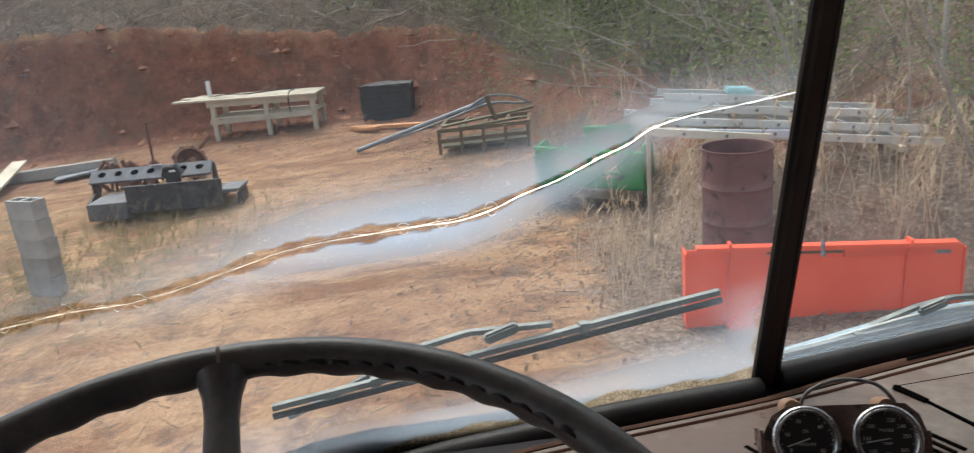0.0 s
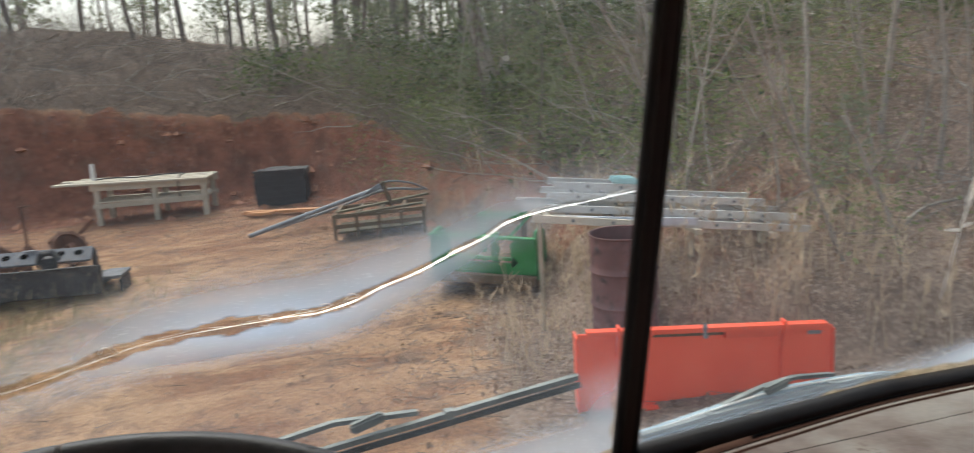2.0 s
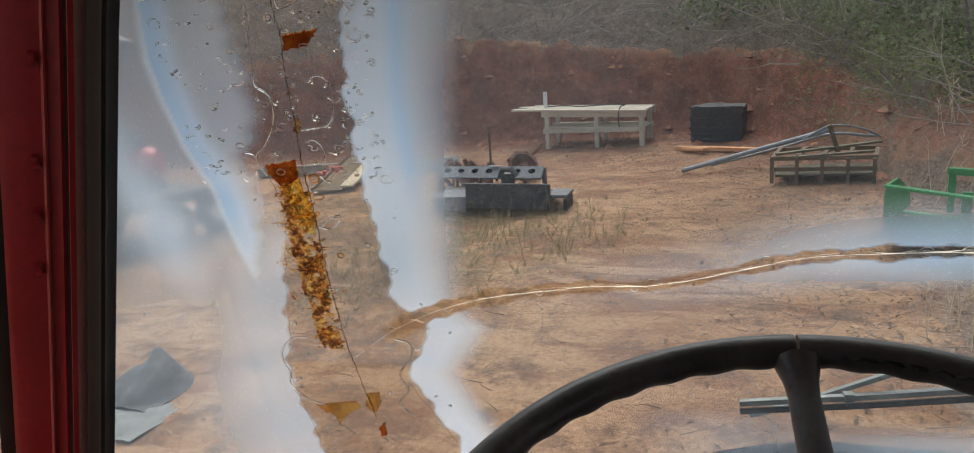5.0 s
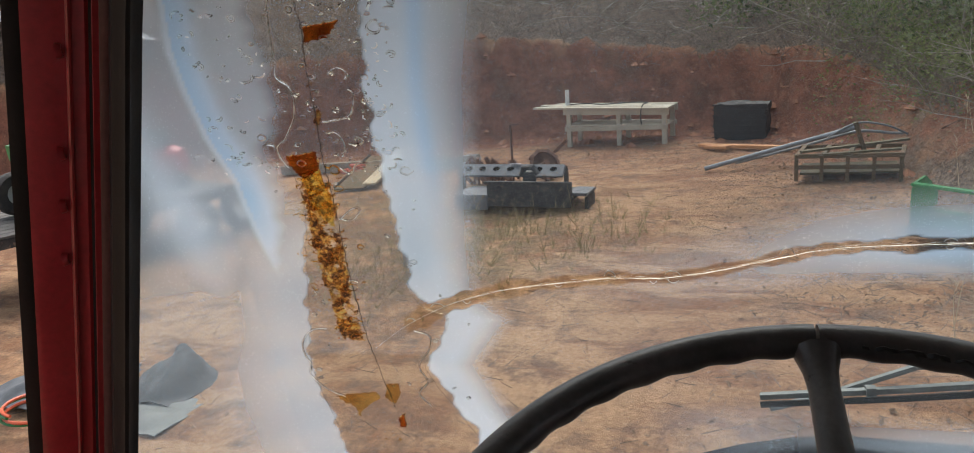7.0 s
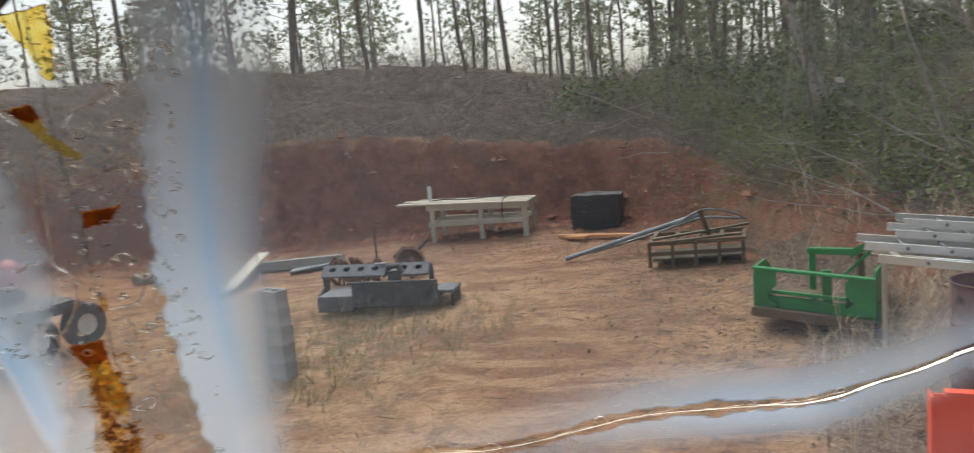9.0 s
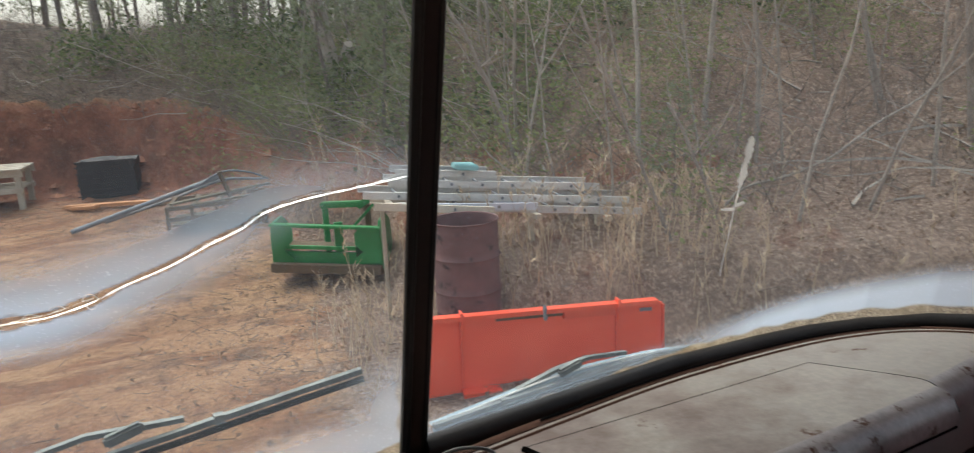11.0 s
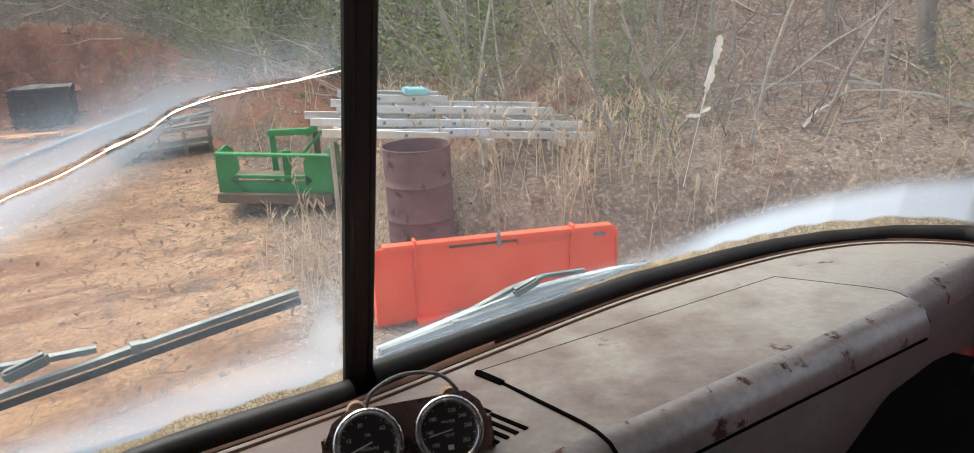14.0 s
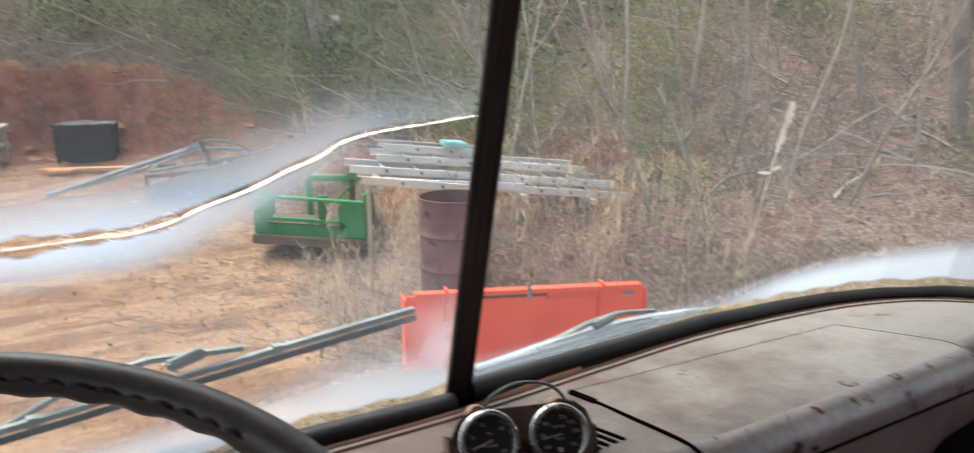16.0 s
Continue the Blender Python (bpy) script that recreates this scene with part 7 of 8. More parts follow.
def needle_tuft(r, bm, at, way, n, length):
    for k in range(n):
        d = (way + Vector((r.uniform(-1, 1), r.uniform(-1, 1), r.uniform(-0.7, 1.0)))).normalized()
        s = d.orthogonal().normalized() * 0.013
        e = at + d * length * r.uniform(0.6, 1.1)
        bm.faces.new((bm.verts.new(at - s), bm.verts.new(at + s), bm.verts.new(e)))


def bare_tree(seed, h, radius, leaves, label, name="bare_tree"):
    r = random.Random(seed)
    th = thing(name, label, "tree", "bare hillside trees")
    bm, tips = bmesh.new(), []
    branching(r, Vector((0, 0, -0.15)), Vector((r.uniform(-0.15, 0.15), r.uniform(-0.15, 0.15), 1)), h, radius, 2, bm, tips, 0.16, 7)
    part("trunk", bm, GREYBARK, th, "pale grey bark")
    bm = bmesh.new()
    for p, w in tips:
        for k in range(3):
            side = Vector((r.uniform(-1, 1), r.uniform(-1, 1), r.uniform(-0.3, 0.8))).normalized()
            q = p - w * r.uniform(0, 0.3)
            tube([q, q + side * 0.18 + w * 0.1, q + side * 0.3 + w * 0.3], [0.004, 0.003, 0.001], 3, bm, cap=False)
    part("twigs", bm, TWIG, th)
    if leaves:
        bm = bmesh.new()
        for p, w in tips:
            if r.random() < leaves:
                leaf_cluster(r, bm, p, 9, 0.12, 0.03)
        part("crown", bm, SPRING, th, "sparse new leaves")
    return th


def pine(seed, h, radius, low, limbs, label, limb_len, tuft=0.16):
    r = random.Random(seed)
    th = thing("pine_tree", label, "tree", "pines")
    pts = [Vector((0.04 * h * noise.noise((k * 0.3, seed, 0)), 0.04 * h * noise.noise((k * 0.3, seed, 7)), h * k / 10 - (0.2 if k == 0 else 0))) for k in range(11)]
    part("trunk", tube(pts, [radius * (1 - 0.8 * k / 10) for k in range(11)], 9), BARK, th)
    bm, nb_ = bmesh.new(), bmesh.new()
    for k in range(limbs):
        u = low + (1 - low) * (k / limbs) ** 0.8
        i = min(9, int(u * 10))
        q = pts[i].lerp(pts[i + 1], u * 10 - i)
        ang = r.uniform(0, 6.28)
        L = limb_len * (1.1 - u) * r.uniform(0.6, 1.2) + 0.2
        way = Vector((math.cos(ang), math.sin(ang), r.uniform(0.0, 0.5)))
        lp = [q, q + way * L * 0.5, q + way * L + Vector((0, 0, 0.1 * L))]
        tube(lp, [radius * 0.16 * (1.2 - u), radius * 0.1 * (1.2 - u), 0.006], 4, bm, cap=False)
        for j in range(7):
            v = r.uniform(0.3, 1.0)
            c = lp[0].lerp(lp[2], v) + Vector((r.gauss(0, 0.12), r.gauss(0, 0.12), r.gauss(0, 0.1))) * L
            needle_tuft(r, nb_, c, way.normalized(), 22, tuft)
    part("limbs", bm, BARK, th)
    part("crown", nb_, NEEDLE, th, "open clumps of green needles", smooth=False)
    return th


def place(th, x, y, s=1.0, rz=0.0, lean=(0, 0), dz=0.0):
    m = pose(x, y, height(x, y) + dz, lean[0], lean[1], rz) @ Matrix.Diagonal((s, s, s, 1))
    th.matrix_world = m
    return th


def again(th, x, y, s=1.0, rz=0.0, lean=(0, 0)):
    ob = copy_thing(th, Matrix())
    return place(ob, x, y, s, rz, lean)


r5 = random.Random(11)
tall = [pine(s, 15, 0.085, 0.36, 44, "tall pine with a bare lower trunk on the crest", 2.6) for s in (1, 2)]
young = [pine(s, 5.5, 0.07, 0.12, 40, "young green pine in the woods", 1.7, 0.2) for s in (4, 5, 6)]
CREST = [(-15.6, 24), (-13.5, 24), (-10.9, 24.2), (-9.7, 26), (-7.3, 23.2), (-6.75, 26), (-5.4, 26), (-4.6, 24), (-3.3, 22), (-17.5, 25), (-20, 24), (-12.2, 27), (-8.4, 29), (-1.9, 24), (-0.2, 23), (1.4, 21)]
for k, (x, y) in enumerate(CREST):
    src = tall[k % 2]
    s = r5.uniform(0.75, 1.1)
    if k < 2:
        place(src, x, y, s, r5.uniform(0, 360), (0, -3))
    else:
        again(src, x, y, s, r5.uniform(0, 360), (r5.uniform(-2, 2), r5.uniform(-5, 0)))
for k in range(64):
    x, y = r5.uniform(-38, 12), r5.uniform(27, 56)
    src = young[k % 3]
    s = r5.uniform(0.7, 1.5)
    if k < 3:
        place(src, x, y, s, r5.uniform(0, 360))
    else:
        again(src, x, y, s, r5.uniform(0, 360))
for k in range(8):
    again(tall[k % 2], r5.uniform(-40, 14), r5.uniform(28, 60), r5.uniform(0.7, 1.1), r5.uniform(0, 360), (0, r5.uniform(-4, 2)))
GREENS = [(1.36, 14.4, 0.6), (2.0, 16.6, 0.5), (3.4, 17.8, 0.6), (-0.6, 18.6, 0.4), (4.6, 15.4, 0.45), (0.6, 20.5, 0.6), (2.6, 21.5, 0.8)]
for k, (x, y, s) in enumerate(GREENS):
    again(young[k % 3], x, y, s, 47 * k, (0, r5.uniform(-5, 3)))
for x, y, s in ((1.5, 24, 1.3), (4, 25, 1.5), (-1.5, 25.5, 1.2), (6.5, 24, 1.4), (3, 28, 1.6), (8.5, 21, 1.3), (0, 29, 1.5), (10, 24, 1.5)):
    again(young[int(x * 3) % 3], x, y, s, 50 * x, (0, 2))
again(young[1], 2.0, 12.4, 0.45, 140, (0, -4))
again(young[2], -1.2, 17.8, 0.4, 10)
again(young[1], 4.9, 9.6, 0.25, 80)
again(young[0], 4.2, 7.25, 0.24, 20)
again(tall[0], 7.8, 7.0, 1.25, 130, (0, -2))

bare = [bare_tree(20, 5.5, 0.026, 0.25, "thin bare tree with a few new leaves"), bare_tree(21, 4.2, 0.016, 0.0, "thin bare grey sapling"), bare_tree(22, 6.5, 0.03, 0.0, "bare grey tree leaning on the slope"), bare_tree(23, 3.2, 0.012, 0.4, "small sapling coming into leaf"), bare_tree(24, 5.0, 0.02, 0.15, "slender bare hillside tree")]
spots = [(4.3, 8.3), (4.9, 7.9), (5.3, 8.6), (3.4, 9.4), (2.9, 11.2), (5.6, 7.4)]
# clumps of stems from one foot
for cx, cy in ((5.4, 7.9), (3.2, 9.8), (7.4, 8.0)):
    for k in range(3):
        spots.append((cx + r5.uniform(-0.15, 0.15), cy + r5.uniform(-0.15, 0.15)))
while len(spots) < 75:
    x, y = r5.uniform(-3.5, 19), r5.uniform(5.5, 26)
    s = behind_toe(x, y)
    if 1.2 < s < 15 and (x > 0.5 or s > 1.8):
        spots.append((x, y))
for k, (x, y) in enumerate(spots):
    src = bare[k % 5]
    s, rz = r5.uniform(0.7, 1.25), r5.uniform(0, 360)
    ln = (r5.uniform(-8, 8), r5.uniform(-14, 4))
    if k < 5:
        place(src, x, y, s, rz, ln)
    else:
        again(src, x, y, s, rz, ln)
# leaning pale stems at the edge of the weeds
for k, (x, y, s, lean, rz) in enumerate(((2.95, 8.5, 0.8, -12, 300), (3.3, 8.2, 0.7, 5, 40), (5.2, 6.6, 0.7, -8, 150), (5.9, 6.5, 0.8, 9, 250), (4.5, 8.5, 0.9, -10, 20), (6.8, 6.6, 0.8, -6, 70), (3.6, 7.4, 0.55, -16, 130))):
    again(bare[(0, 4, 2)[k % 3]], x, y, s, rz, (0, lean))
# bent pale saplings and a long bare bough on the slope
def stem(label, pts, r0, r1, seed, shoots=10):
    r = random.Random(seed)
    foot = Vector(pts[0])
    th = thing("sapling", label, "tree", "bent saplings", at=foot)
    ps = spline([Vector(p) - foot for p in pts], 24)
    ps = [p + Vector((0.03 * noise.noise((p.z * 3, seed, 0)), 0.03 * noise.noise((p.z * 3, seed, 4)), 0)) for p in ps]
    part("stem", tube(ps, [r0 + (r1 - r0) * k / 23 for k in range(24)], 7), GREYBARK, th)
    bm = bmesh.new()
    for k in range(shoots):
        i = r.randrange(5, 23)
        d = Vector((r.uniform(-1, 1), r.uniform(-1, 1), r.uniform(-0.1, 1.0))).normalized()
        L = r.uniform(0.25, 0.9)
        tube([ps[i], ps[i] + d * L * 0.5 + Vector((0, 0, 0.04)), ps[i] + d * L + Vector((r.uniform(-0.1, 0.1), 0, 0.1))], [r1 * 0.7, r1 * 0.5, 0.002], 4, bm, cap=False)
    part("twigs", bm, TWIG, th)


stem("pale bent sapling leaning over the weeds", [(4.02, 6.8, 0.75), (3.98, 6.8, 0.99), (3.73, 6.8, 1.59), (3.49, 6.8, 2.2), (3.23, 6.8, 2.82), (3.0, 6.8, 3.4)], 0.026, 0.014, 1)
stem("pale sapling leaning beside another", [(4.46, 6.6, 0.75), (4.42, 6.6, 0.99), (4.23, 6.6, 1.57), (4.03, 6.6, 2.0), (3.8, 6.65, 2.5)], 0.024, 0.014, 2)
stem("long pale bare bough reaching over the slope", [(4.7, 7.2, 1.3), (4.96, 7.2, 1.51), (5.46, 7.2, 1.59), (6.02, 7.2, 1.75), (6.58, 7.2, 2.07), (7.16, 7.2, 2.33), (7.6, 7.2, 2.75)], 0.018, 0.01, 3, 14)
stem("thin grey curved sapling on the hillside", [(3.0, 8.6, 1.35), (2.97, 8.6, 1.63), (2.76, 8.6, 2.36), (2.52, 8.6, 2.95), (2.17, 8.6, 3.6), (1.87, 8.6, 4.11)], 0.03, 0.016, 4, 12)
stem("leaning grey trunk on the end of the bank", [(1.62, 15.5, 1.9), (1.54, 15.5, 2.64), (1.34, 15.5, 3.69), (1.05, 15.5, 4.84), (0.82, 15.5, 6.2)], 0.11, 0.07, 5, 16)
stem("second grey trunk from the same foot", [(1.68, 15.55, 1.9), (1.65, 15.5, 2.63), (1.51, 15.5, 3.56), (1.32, 15.5, 4.59), (1.2, 15.5, 6.2)], 0.09, 0.06, 6, 16)
# dead roots hanging in a fan from an overturned stump
rf = random.Random(8)
root_fan = thing("root_fan", "pale dead roots hanging in a fan on the bank", "roots", at=(1.85, 15.2, 3.05))
for k in range(22):
    d = Vector((rf.uniform(-0.35, 0.45), rf.uniform(-0.3, 0.1), -1.0)).normalized()
    L = rf.uniform(0.5, 1.05)
    part("root", tube(spline([Vector((rf.uniform(-0.06, 0.06), 0, 0.1)), d * L * 0.4 + Vector((0.1 * d.x, -0.06, 0.08)), d * L * 0.8, d * L], 10), [0.016 - 0.0013 * j for j in range(10)], 5), GREYBARK, root_fan)
part("stump", tube([(0.0, 0.5, -0.5), (0.0, 0.15, 0.0), (0.02, 0.0, 0.14)], [0.16, 0.12, 0.08], 9), GREYBARK, root_fan)
for k in range(46):
    x, y = r5.uniform(-2, 24), r5.uniform(19, 46)
    if behind_toe(x, y) > 5:
        if k % 3:
            again(tall[k % 2], x, y, r5.uniform(0.7, 1.15), r5.uniform(0, 360), (r5.uniform(-3, 3), r5.uniform(-4, 3)))
        else:
            again(young[k % 3], x, y, r5.uniform(0.6, 1.3), r5.uniform(0, 360))
# trunks of larger trees standing on the hillside
for x, y in ((9.5, 8.8), (7.4, 12.5), (4.6, 15.5), (8.2, 15), (11.5, 12), (6.2, 18), (2.9, 17.5), (13, 9), (10.5, 17), (3.2, 21)):
    again(tall[r5.randrange(2)], x, y, r5.uniform(0.8, 1.15), r5.uniform(0, 360), (r5.uniform(-3, 3), r5.uniform(-5, 2)))


def scatter(name, label, count, area, maker, material, seed, keep):
    r = random.Random(seed)
    bm = bmesh.new()
    verts, faces = [], []
    done = tries = 0
    while done < count and tries < count * 30:
        tries += 1
        x, y = r.uniform(*area[0]), r.uniform(*area[1])
        if r.random() > keep(x, y):
            continue
        done += 1
        maker(r, Vector((x, y, height(x, y))), verts, faces)
    bm.free()
    me = bpy.data.meshes.new(name)
    me.from_pydata(verts, [], faces)
    me.materials.append(material)
    return tagged(new(name, me), label, name.replace("_", " "), kind="stuff")


def stick(r, base, way, length, rad, verts, faces, bend=0.3, segs=3):
    p, w = base.copy(), way.normalized()
    n0 = len(verts)
    for k in range(segs + 1):
        rr = rad * (1 - 0.8 * k / segs)
        a = w.orthogonal().normalized()
        b = w.cross(a)
        for q in range(3):
            verts.append(p + rr * (a * math.cos(q * 2.094) + b * math.sin(q * 2.094)))
        w = (w + Vector((r.uniform(-bend, bend), r.uniform(-bend, bend), r.uniform(-bend, bend)))).normalized()
        p = p + w * length / segs
    for k in range(segs):
        for q in range(3):
            a, b = n0 + k * 3 + q, n0 + k * 3 + (q + 1) % 3
            faces.append((a, b, b + 3, a + 3))


def weed(r, g, verts, faces):
    h = r.uniform(0.3, 0.85)
    stick(r, g, Vector((r.uniform(-0.25, 0.25), r.uniform(-0.25, 0.25), 1)), h, 0.006, verts, faces, 0.12)
    top = Vector(verts[-1])
    for k in range(4):
        stick(r, top - Vector((0, 0, r.uniform(0, 0.3) * h)), Vector((r.uniform(-1, 1), r.uniform(-1, 1), 1.0)), 0.12, 0.006, verts, faces, 0.2, 2)


def twig(r, g, verts, faces):
    stick(r, g, Vector((r.uniform(-1, 1), r.uniform(-1, 1), r.uniform(0.2, 1.2))), r.uniform(0.4, 1.5), r.uniform(0.003, 0.008), verts, faces, 0.3, 5)


def fallen(r, g, verts, faces):
    a = r.uniform(0, 3.14)
    stick(r, g + Vector((0, 0, 0.03)), Vector((math.cos(a), math.sin(a), r.uniform(0, 0.25))), r.uniform(0.6, 2.8), r.uniform(0.008, 0.022), verts, faces, 0.25, 6)


def leaf(r, g, verts, faces):
    a = Vector((r.uniform(-1, 1), r.uniform(-1, 1), r.uniform(-0.5, 0.5))).normalized()
    b = (a.cross(Vector((r.uniform(-0.5, 0.5), r.uniform(-0.5, 0.5), 1)))).normalized()
    s = r.uniform(0.014, 0.042)
    n0 = len(verts)
    c = g + Vector((0, 0, 0.015))
    verts.extend([c + a * s, c + b * s * 0.5 + Vector((0, 0, 0.01)), c - a * s, c - b * s * 0.5 + Vector((0, 0, 0.008))])
    faces.append((n0, n0 + 1, n0 + 2, n0 + 3))


def weed_keep(x, y):
    s = behind_toe(x, y)
    return sstep(0.0 if x > 1.1 else -0.9, 0.25, s) * (1 - sstep(0.7, 1.7, s)) * (1.0 if 0.75 < x < 4.4 else 0.12) * (1 if y < 9 else 0.15) * (0.4 + 0.6 * sstep(-0.1, 0.3, noise.noise((x * 1.4, y * 1.4, 3)))) + 0.8 * math.exp(-((x - 1.0) ** 2 + (y - 7.1) ** 2) / 0.22)


scatter("dry_weeds", "tall dry straw-coloured weeds at the foot of the slope", 320, ((-2, 8), (4.5, 13)), weed, STRAW, 31, weed_keep)
scatter("brush", "tangled bare brush on the slope", 9500, ((-20, 14), (5, 26)), twig, TWIG, 32, lambda x, y: sstep(0.9, 1.6, behind_toe(x, y)) * (1 - sstep(7, 12, behind_toe(x, y))))
scatter("fallen_branches", "grey fallen branches on the slope", 700, ((-12, 14), (5, 24)), fallen, GREYBARK, 33, lambda x, y: sstep(0.5, 1.5, behind_toe(x, y)) * (1 - sstep(9, 12, behind_toe(x, y))))
scatter("leaf_litter", "dead leaves scattered over the slope", 22000, ((-8, 13), (5, 20)), leaf, LITTERLEAF, 34, lambda x, y: sstep(-1.5, 1.0, behind_toe(x, y)) * (1 - clayness(x) * 0.8) * (1 - sstep(6, 10, behind_toe(x, y))))


def sprig(r, g, verts, faces):
    c = g + Vector((0, 0, r.uniform(0.1, 0.9)))
    for k in range(14):
        q = c + Vector((r.gauss(0, 0.2), r.gauss(0, 0.2), r.gauss(0, 0.15)))
        a = Vector((r.uniform(-1, 1), r.uniform(-1, 1), r.uniform(-0.6, 0.6))).normalized()
        b = a.orthogonal().normalized()
        s = r.uniform(0.015, 0.04)
        n0 = len(verts)
        verts.extend([q + a * s, q + b * s * 0.5, q - a * s, q - b * s * 0.5])
        faces.append((n0, n0 + 1, n0 + 2, n0 + 3))


def broad(r, g, verts, faces):
    c = g + Vector((0, 0, r.uniform(0.1, 0.8)))
    for k in range(16):
        q = c + Vector((r.gauss(0, 0.28), r.gauss(0, 0.28), r.gauss(0, 0.2)))
        a = Vector((r.uniform(-1, 1), r.uniform(-1, 1), r.uniform(-0.6, 0.6))).normalized()
        b = a.orthogonal().normalized()
        s = r.uniform(0.04, 0.09)
        n0 = len(verts)
        verts.extend([q + a * s, q + b * s * 0.5, q - a * s, q - b * s * 0.5])
        faces.append((n0, n0 + 1, n0 + 2, n0 + 3))


def blade_of_grass(r, g, verts, faces):
    for k in range(4):
        stick(r, g, Vector((r.uniform(-0.8, 0.8), r.uniform(-0.8, 0.8), 1)), r.uniform(0.06, 0.2) if r.random() < 0.93 else r.uniform(0.3, 0.6), 0.005, verts, faces, 0.2, 2)


STRAWGREEN = surface("yellowing_grass", (0.3, 0.24, 0.12), (0.44, 0.35, 0.19), 0.9)
EVERGREEN = leaf_mat("evergreen_leaves", (0.035, 0.055, 0.02), (0.13, 0.17, 0.055))


def stone(r, g, verts, faces):
    s = r.uniform(0.005, 0.018) if r.random() < 0.95 else r.uniform(0.02, 0.035)
    n0 = len(verts)
    for k in range(6):
        v = ((1, 0, 0), (-1, 0, 0), (0, 1, 0), (0, -1, 0), (0, 0, 0.7), (0, 0, -0.4))[k]
        verts.append(g + Vector(v) * s * r.uniform(0.7, 1.3) + Vector((0, 0, s * 0.2)))
    for a, b in ((0, 2), (2, 1), (1, 3), (3, 0)):
        faces.append((n0 + a, n0 + b, n0 + 4))
        faces.append((n0 + b, n0 + a, n0 + 5))


def debris(r, g, verts, faces):
    a = r.uniform(0, 3.14)
    stick(r, g + Vector((0, 0, 0.01)), Vector((math.cos(a), math.sin(a), 0.05)), r.uniform(0.08, 0.35), 0.004, verts, faces, 0.2, 2)


patch = lambda x, y: sstep(0.05, 0.3, noise.noise((x * 0.6, y * 0.6, 17)))
scatter("green_shrubs", "fresh green leaves on low shrubs", 2600, ((-4, 13), (5, 22)), sprig, SPRING, 35, lambda x, y: sstep(0.6, 1.6, behind_toe(x, y)) * (1 - sstep(8, 11, behind_toe(x, y))) * (0.25 * sstep(9, 12, y) + patch(x, y)) * (0.35 if x < 0 else 1))
CLUMPS = [(-1.0, 15.7, 0.4), (-3.4, 17.3, 0.3), (-0.2, 14.4, 0.45), (-8.2, 17.6, 0.3), (4.25, 7.1, 0.35), (3.72, 9.2, 0.6), (4.55, 8.6, 0.5), (0.5, 16.9, 0.8), (1.36, 14.7, 0.7), (0.9, 13.4, 0.5), (0.3, 15.4, 0.6), (-0.3, 17.2, 0.7), (1.6, 16.6, 0.8), (2.4, 13.2, 0.6), (2.9, 10.4, 0.5), (-1.6, 18.2, 0.5), (5.6, 9.2, 0.6)]


def clumped(x, y):
    return max(math.exp(-((x - a) ** 2 + (y - b) ** 2) / (r * r)) for a, b, r in CLUMPS)


scatter("leafy_shrubs", "dense green shrubs on the slope", 950, ((-3, 7), (6, 19)), sprig, SPRING, 45, clumped)
scatter("bank_brush", "dead brush and vines over the end of the clay bank", 800, ((-1.5, 4), (8.5, 19)), twig, TWIG, 46, lambda x, y: sstep(0.3, 0.9, behind_toe(x, y)) * (1 - sstep(3, 5, behind_toe(x, y))))
def sweep(r, g, verts, faces):
    """A long bowed branch with side shoots, springing from a brush heap."""
    a = r.uniform(2.2, 4.6)
    w = Vector((math.cos(a), math.sin(a) * 0.5, r.uniform(0.15, 1.0)))
    n0 = len(verts)
    stick(r, g, w, r.uniform(1.0, 2.6), r.uniform(0.009, 0.02), verts, faces, 0.16, 7)
    for k in range(5):
        p = Vector(verts[n0 + 3 * r.randrange(2, 7)])
        stick(r, p, w + Vector((r.uniform(-1, 1), r.uniform(-1, 1), r.uniform(-0.6, 0.8))), r.uniform(0.3, 0.9), 0.006, verts, faces, 0.25, 4)


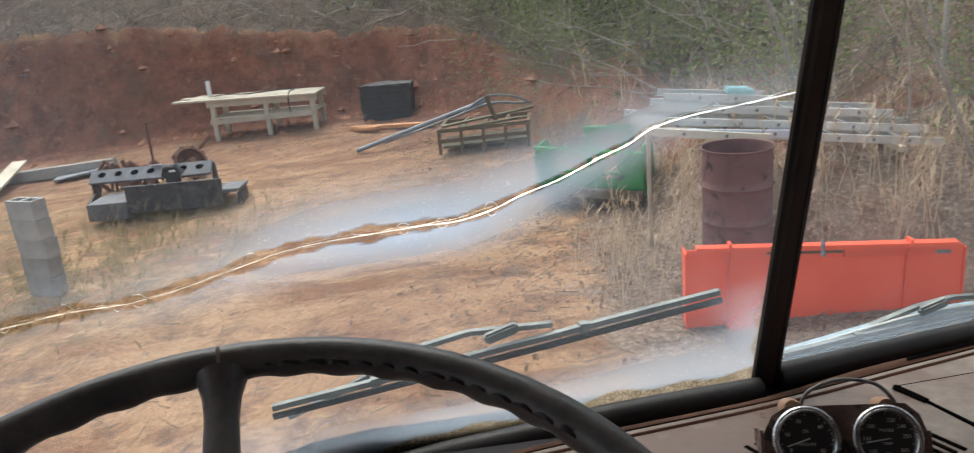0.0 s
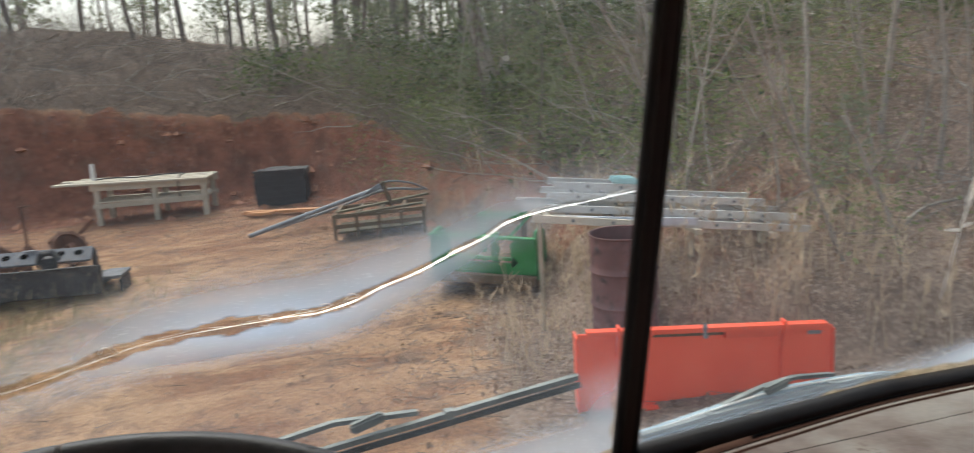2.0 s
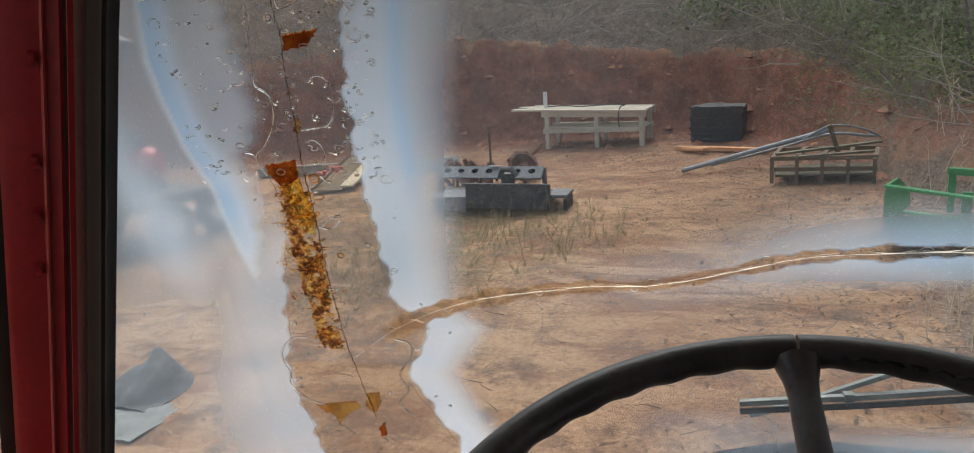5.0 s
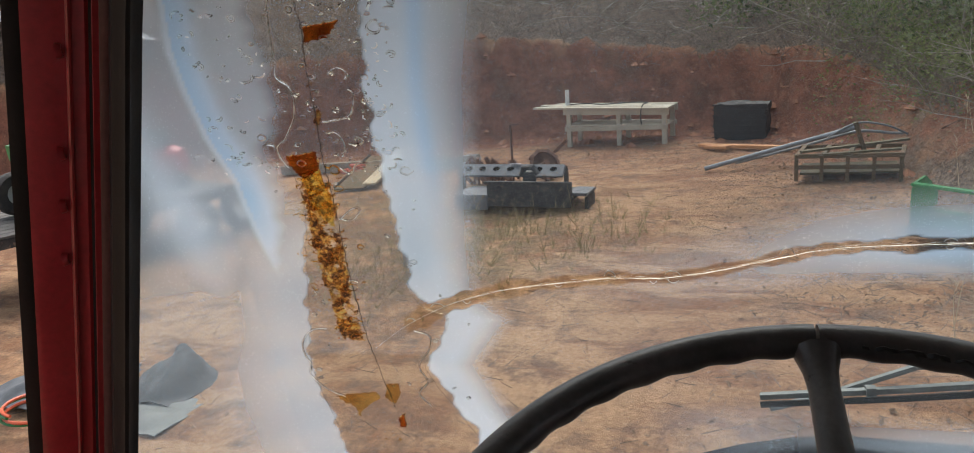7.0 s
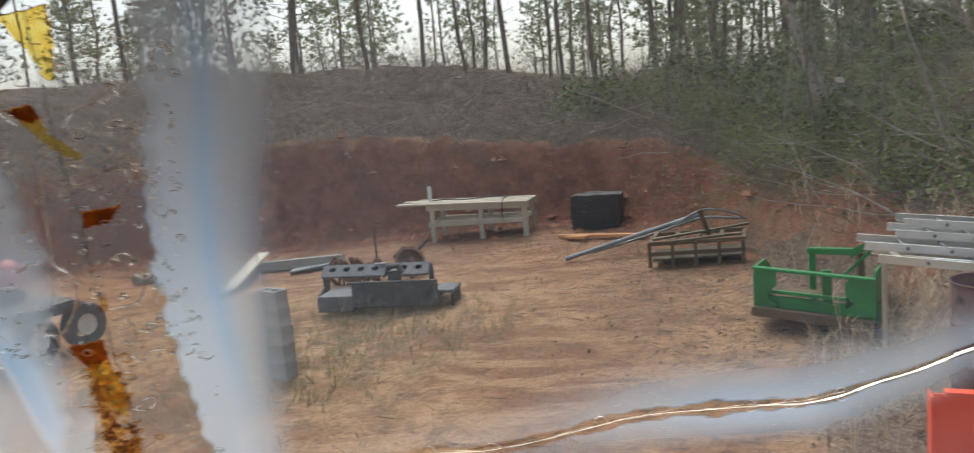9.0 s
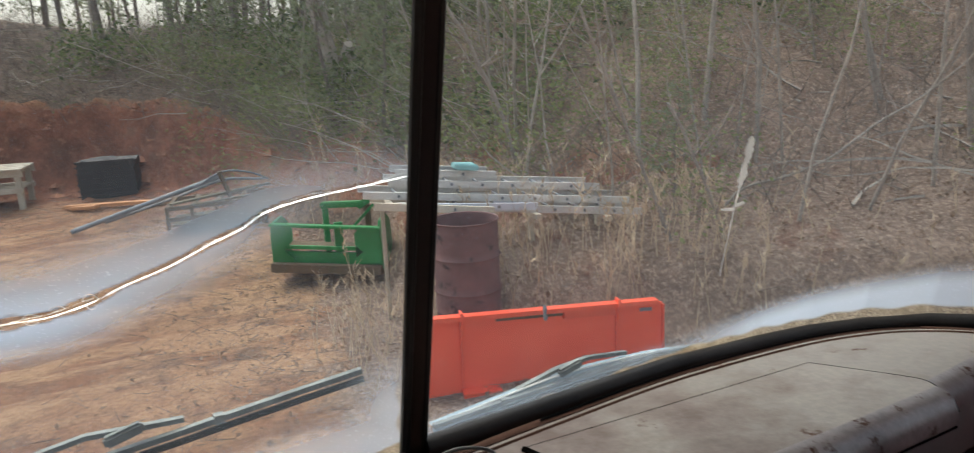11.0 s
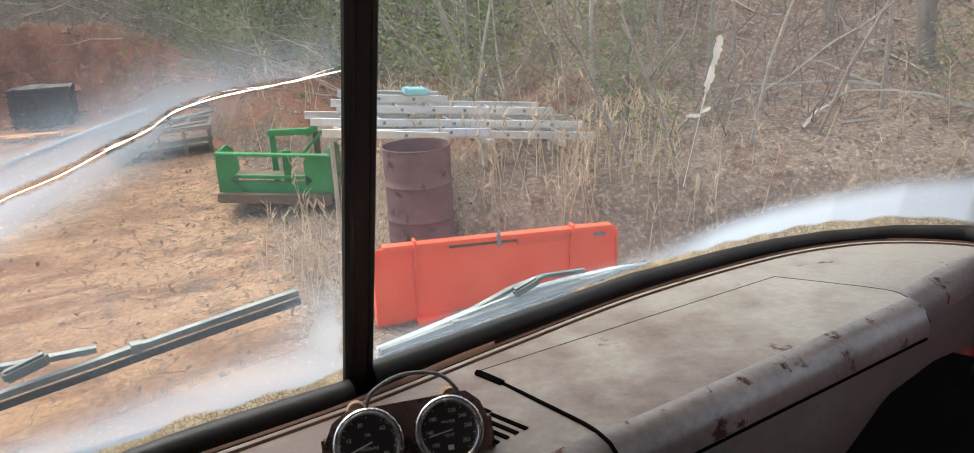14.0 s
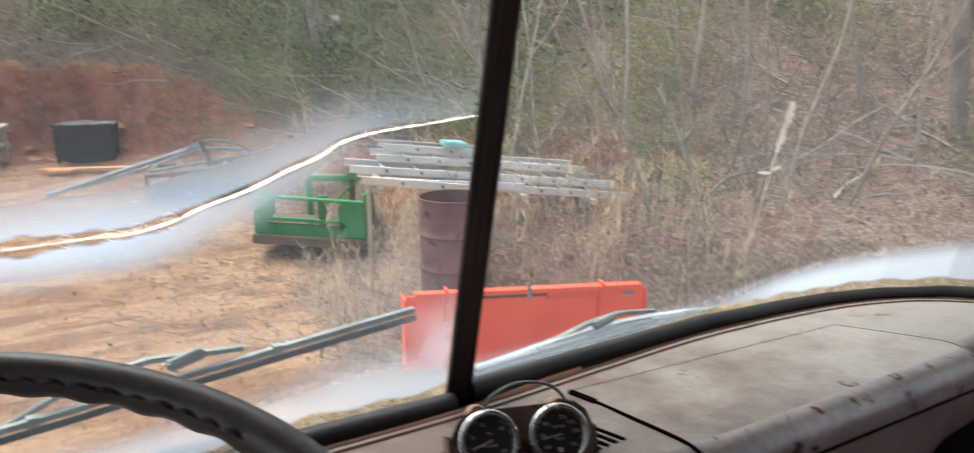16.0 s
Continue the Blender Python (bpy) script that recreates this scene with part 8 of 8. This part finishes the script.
scatter("dead_boughs", "long pale dead boughs bowed over the slope", 90, ((-2, 8), (9, 20)), sweep, GREYBARK, 47, lambda x, y: sstep(0.8, 1.6, behind_toe(x, y)) * (1 - sstep(5, 8, behind_toe(x, y))))
scatter("evergreen_brush", "dark evergreen undergrowth on the slope", 560, ((-4, 9), (10, 22)), broad, EVERGREEN, 48, lambda x, y: sstep(0.9, 1.8, behind_toe(x, y)) * (1 - sstep(6, 9, behind_toe(x, y))) * sstep(0.0, 0.2, noise.noise((x * 0.7, y * 0.7, 23))))
scatter("grass_tufts", "short yellowing grass round the blocks and the attachment", 520, ((-8, -2), (6.5, 12.5)), blade_of_grass, STRAWGREEN, 49, lambda x, y: max(math.exp(-((x + 5.6) ** 2 + (y - 8.6) ** 2) / 1.4), math.exp(-((x + 5.2) ** 2 + (y - 10.4) ** 2) / 1.2), 0.35 * math.exp(-((x + 3.6) ** 2 + (y - 9.8) ** 2) / 1.0)))
scatter("stones", "small stones and clods on the bare yard", 2600, ((-10, 5), (3, 16)), stone, surface("clay_clod", (0.3, 0.19, 0.12), (0.42, 0.29, 0.2), 0.95), 36, lambda x, y: 1 - sstep(-0.2, 0.5, behind_toe(x, y)))
def clod(r, g, verts, faces):
    s = r.uniform(0.02, 0.06) if r.random() < 0.9 else r.uniform(0.07, 0.16)
    n0 = len(verts)
    for k in range(6):
        v = ((1, 0, 0), (-1, 0, 0), (0, 1, 0), (0, -1, 0), (0, 0, 0.7), (0, 0, -0.4))[k]
        verts.append(g + Vector(v) * s * r.uniform(0.6, 1.4))
    for a, b in ((0, 2), (2, 1), (1, 3), (3, 0)):
        faces.append((n0 + a, n0 + b, n0 + 4))
        faces.append((n0 + b, n0 + a, n0 + 5))


scatter("bank_clods", "lumps of red clay fallen from the cut bank", 900, ((-16, 2), (11, 18.5)), clod, surface("red_clay_lump", (0.2, 0.085, 0.05), (0.4, 0.19, 0.11), 0.95), 51, lambda x, y: clayness(x) * sstep(-1.6, -0.1, behind_toe(x, y)) * (1 - sstep(0.5, 0.9, behind_toe(x, y))))
scatter("yard_debris", "small dead twigs and stalks on the yard", 2600, ((-9, 5), (4, 16)), debris, TWIG, 37, lambda x, y: (1 - sstep(-0.2, 0.5, behind_toe(x, y))) * (0.15 + 0.85 * sstep(-4, 0, behind_toe(x, y))))
scatter("yard_leaves", "dead leaves on the edge of the yard", 4000, ((-6, 6), (3.5, 15)), leaf, LITTERLEAF, 38, lambda x, y: sstep(-4, -0.3, behind_toe(x, y)) * (1 - sstep(0, 1, behind_toe(x, y))))
scatter("bank_roots", "roots and dead stems hanging over the clay edge", 1800, ((-22, 1), (13, 19)), twig, TWIG, 39, lambda x, y: sstep(0.45, 0.6, behind_toe(x, y)) * (1 - sstep(1.0, 1.3, behind_toe(x, y))))
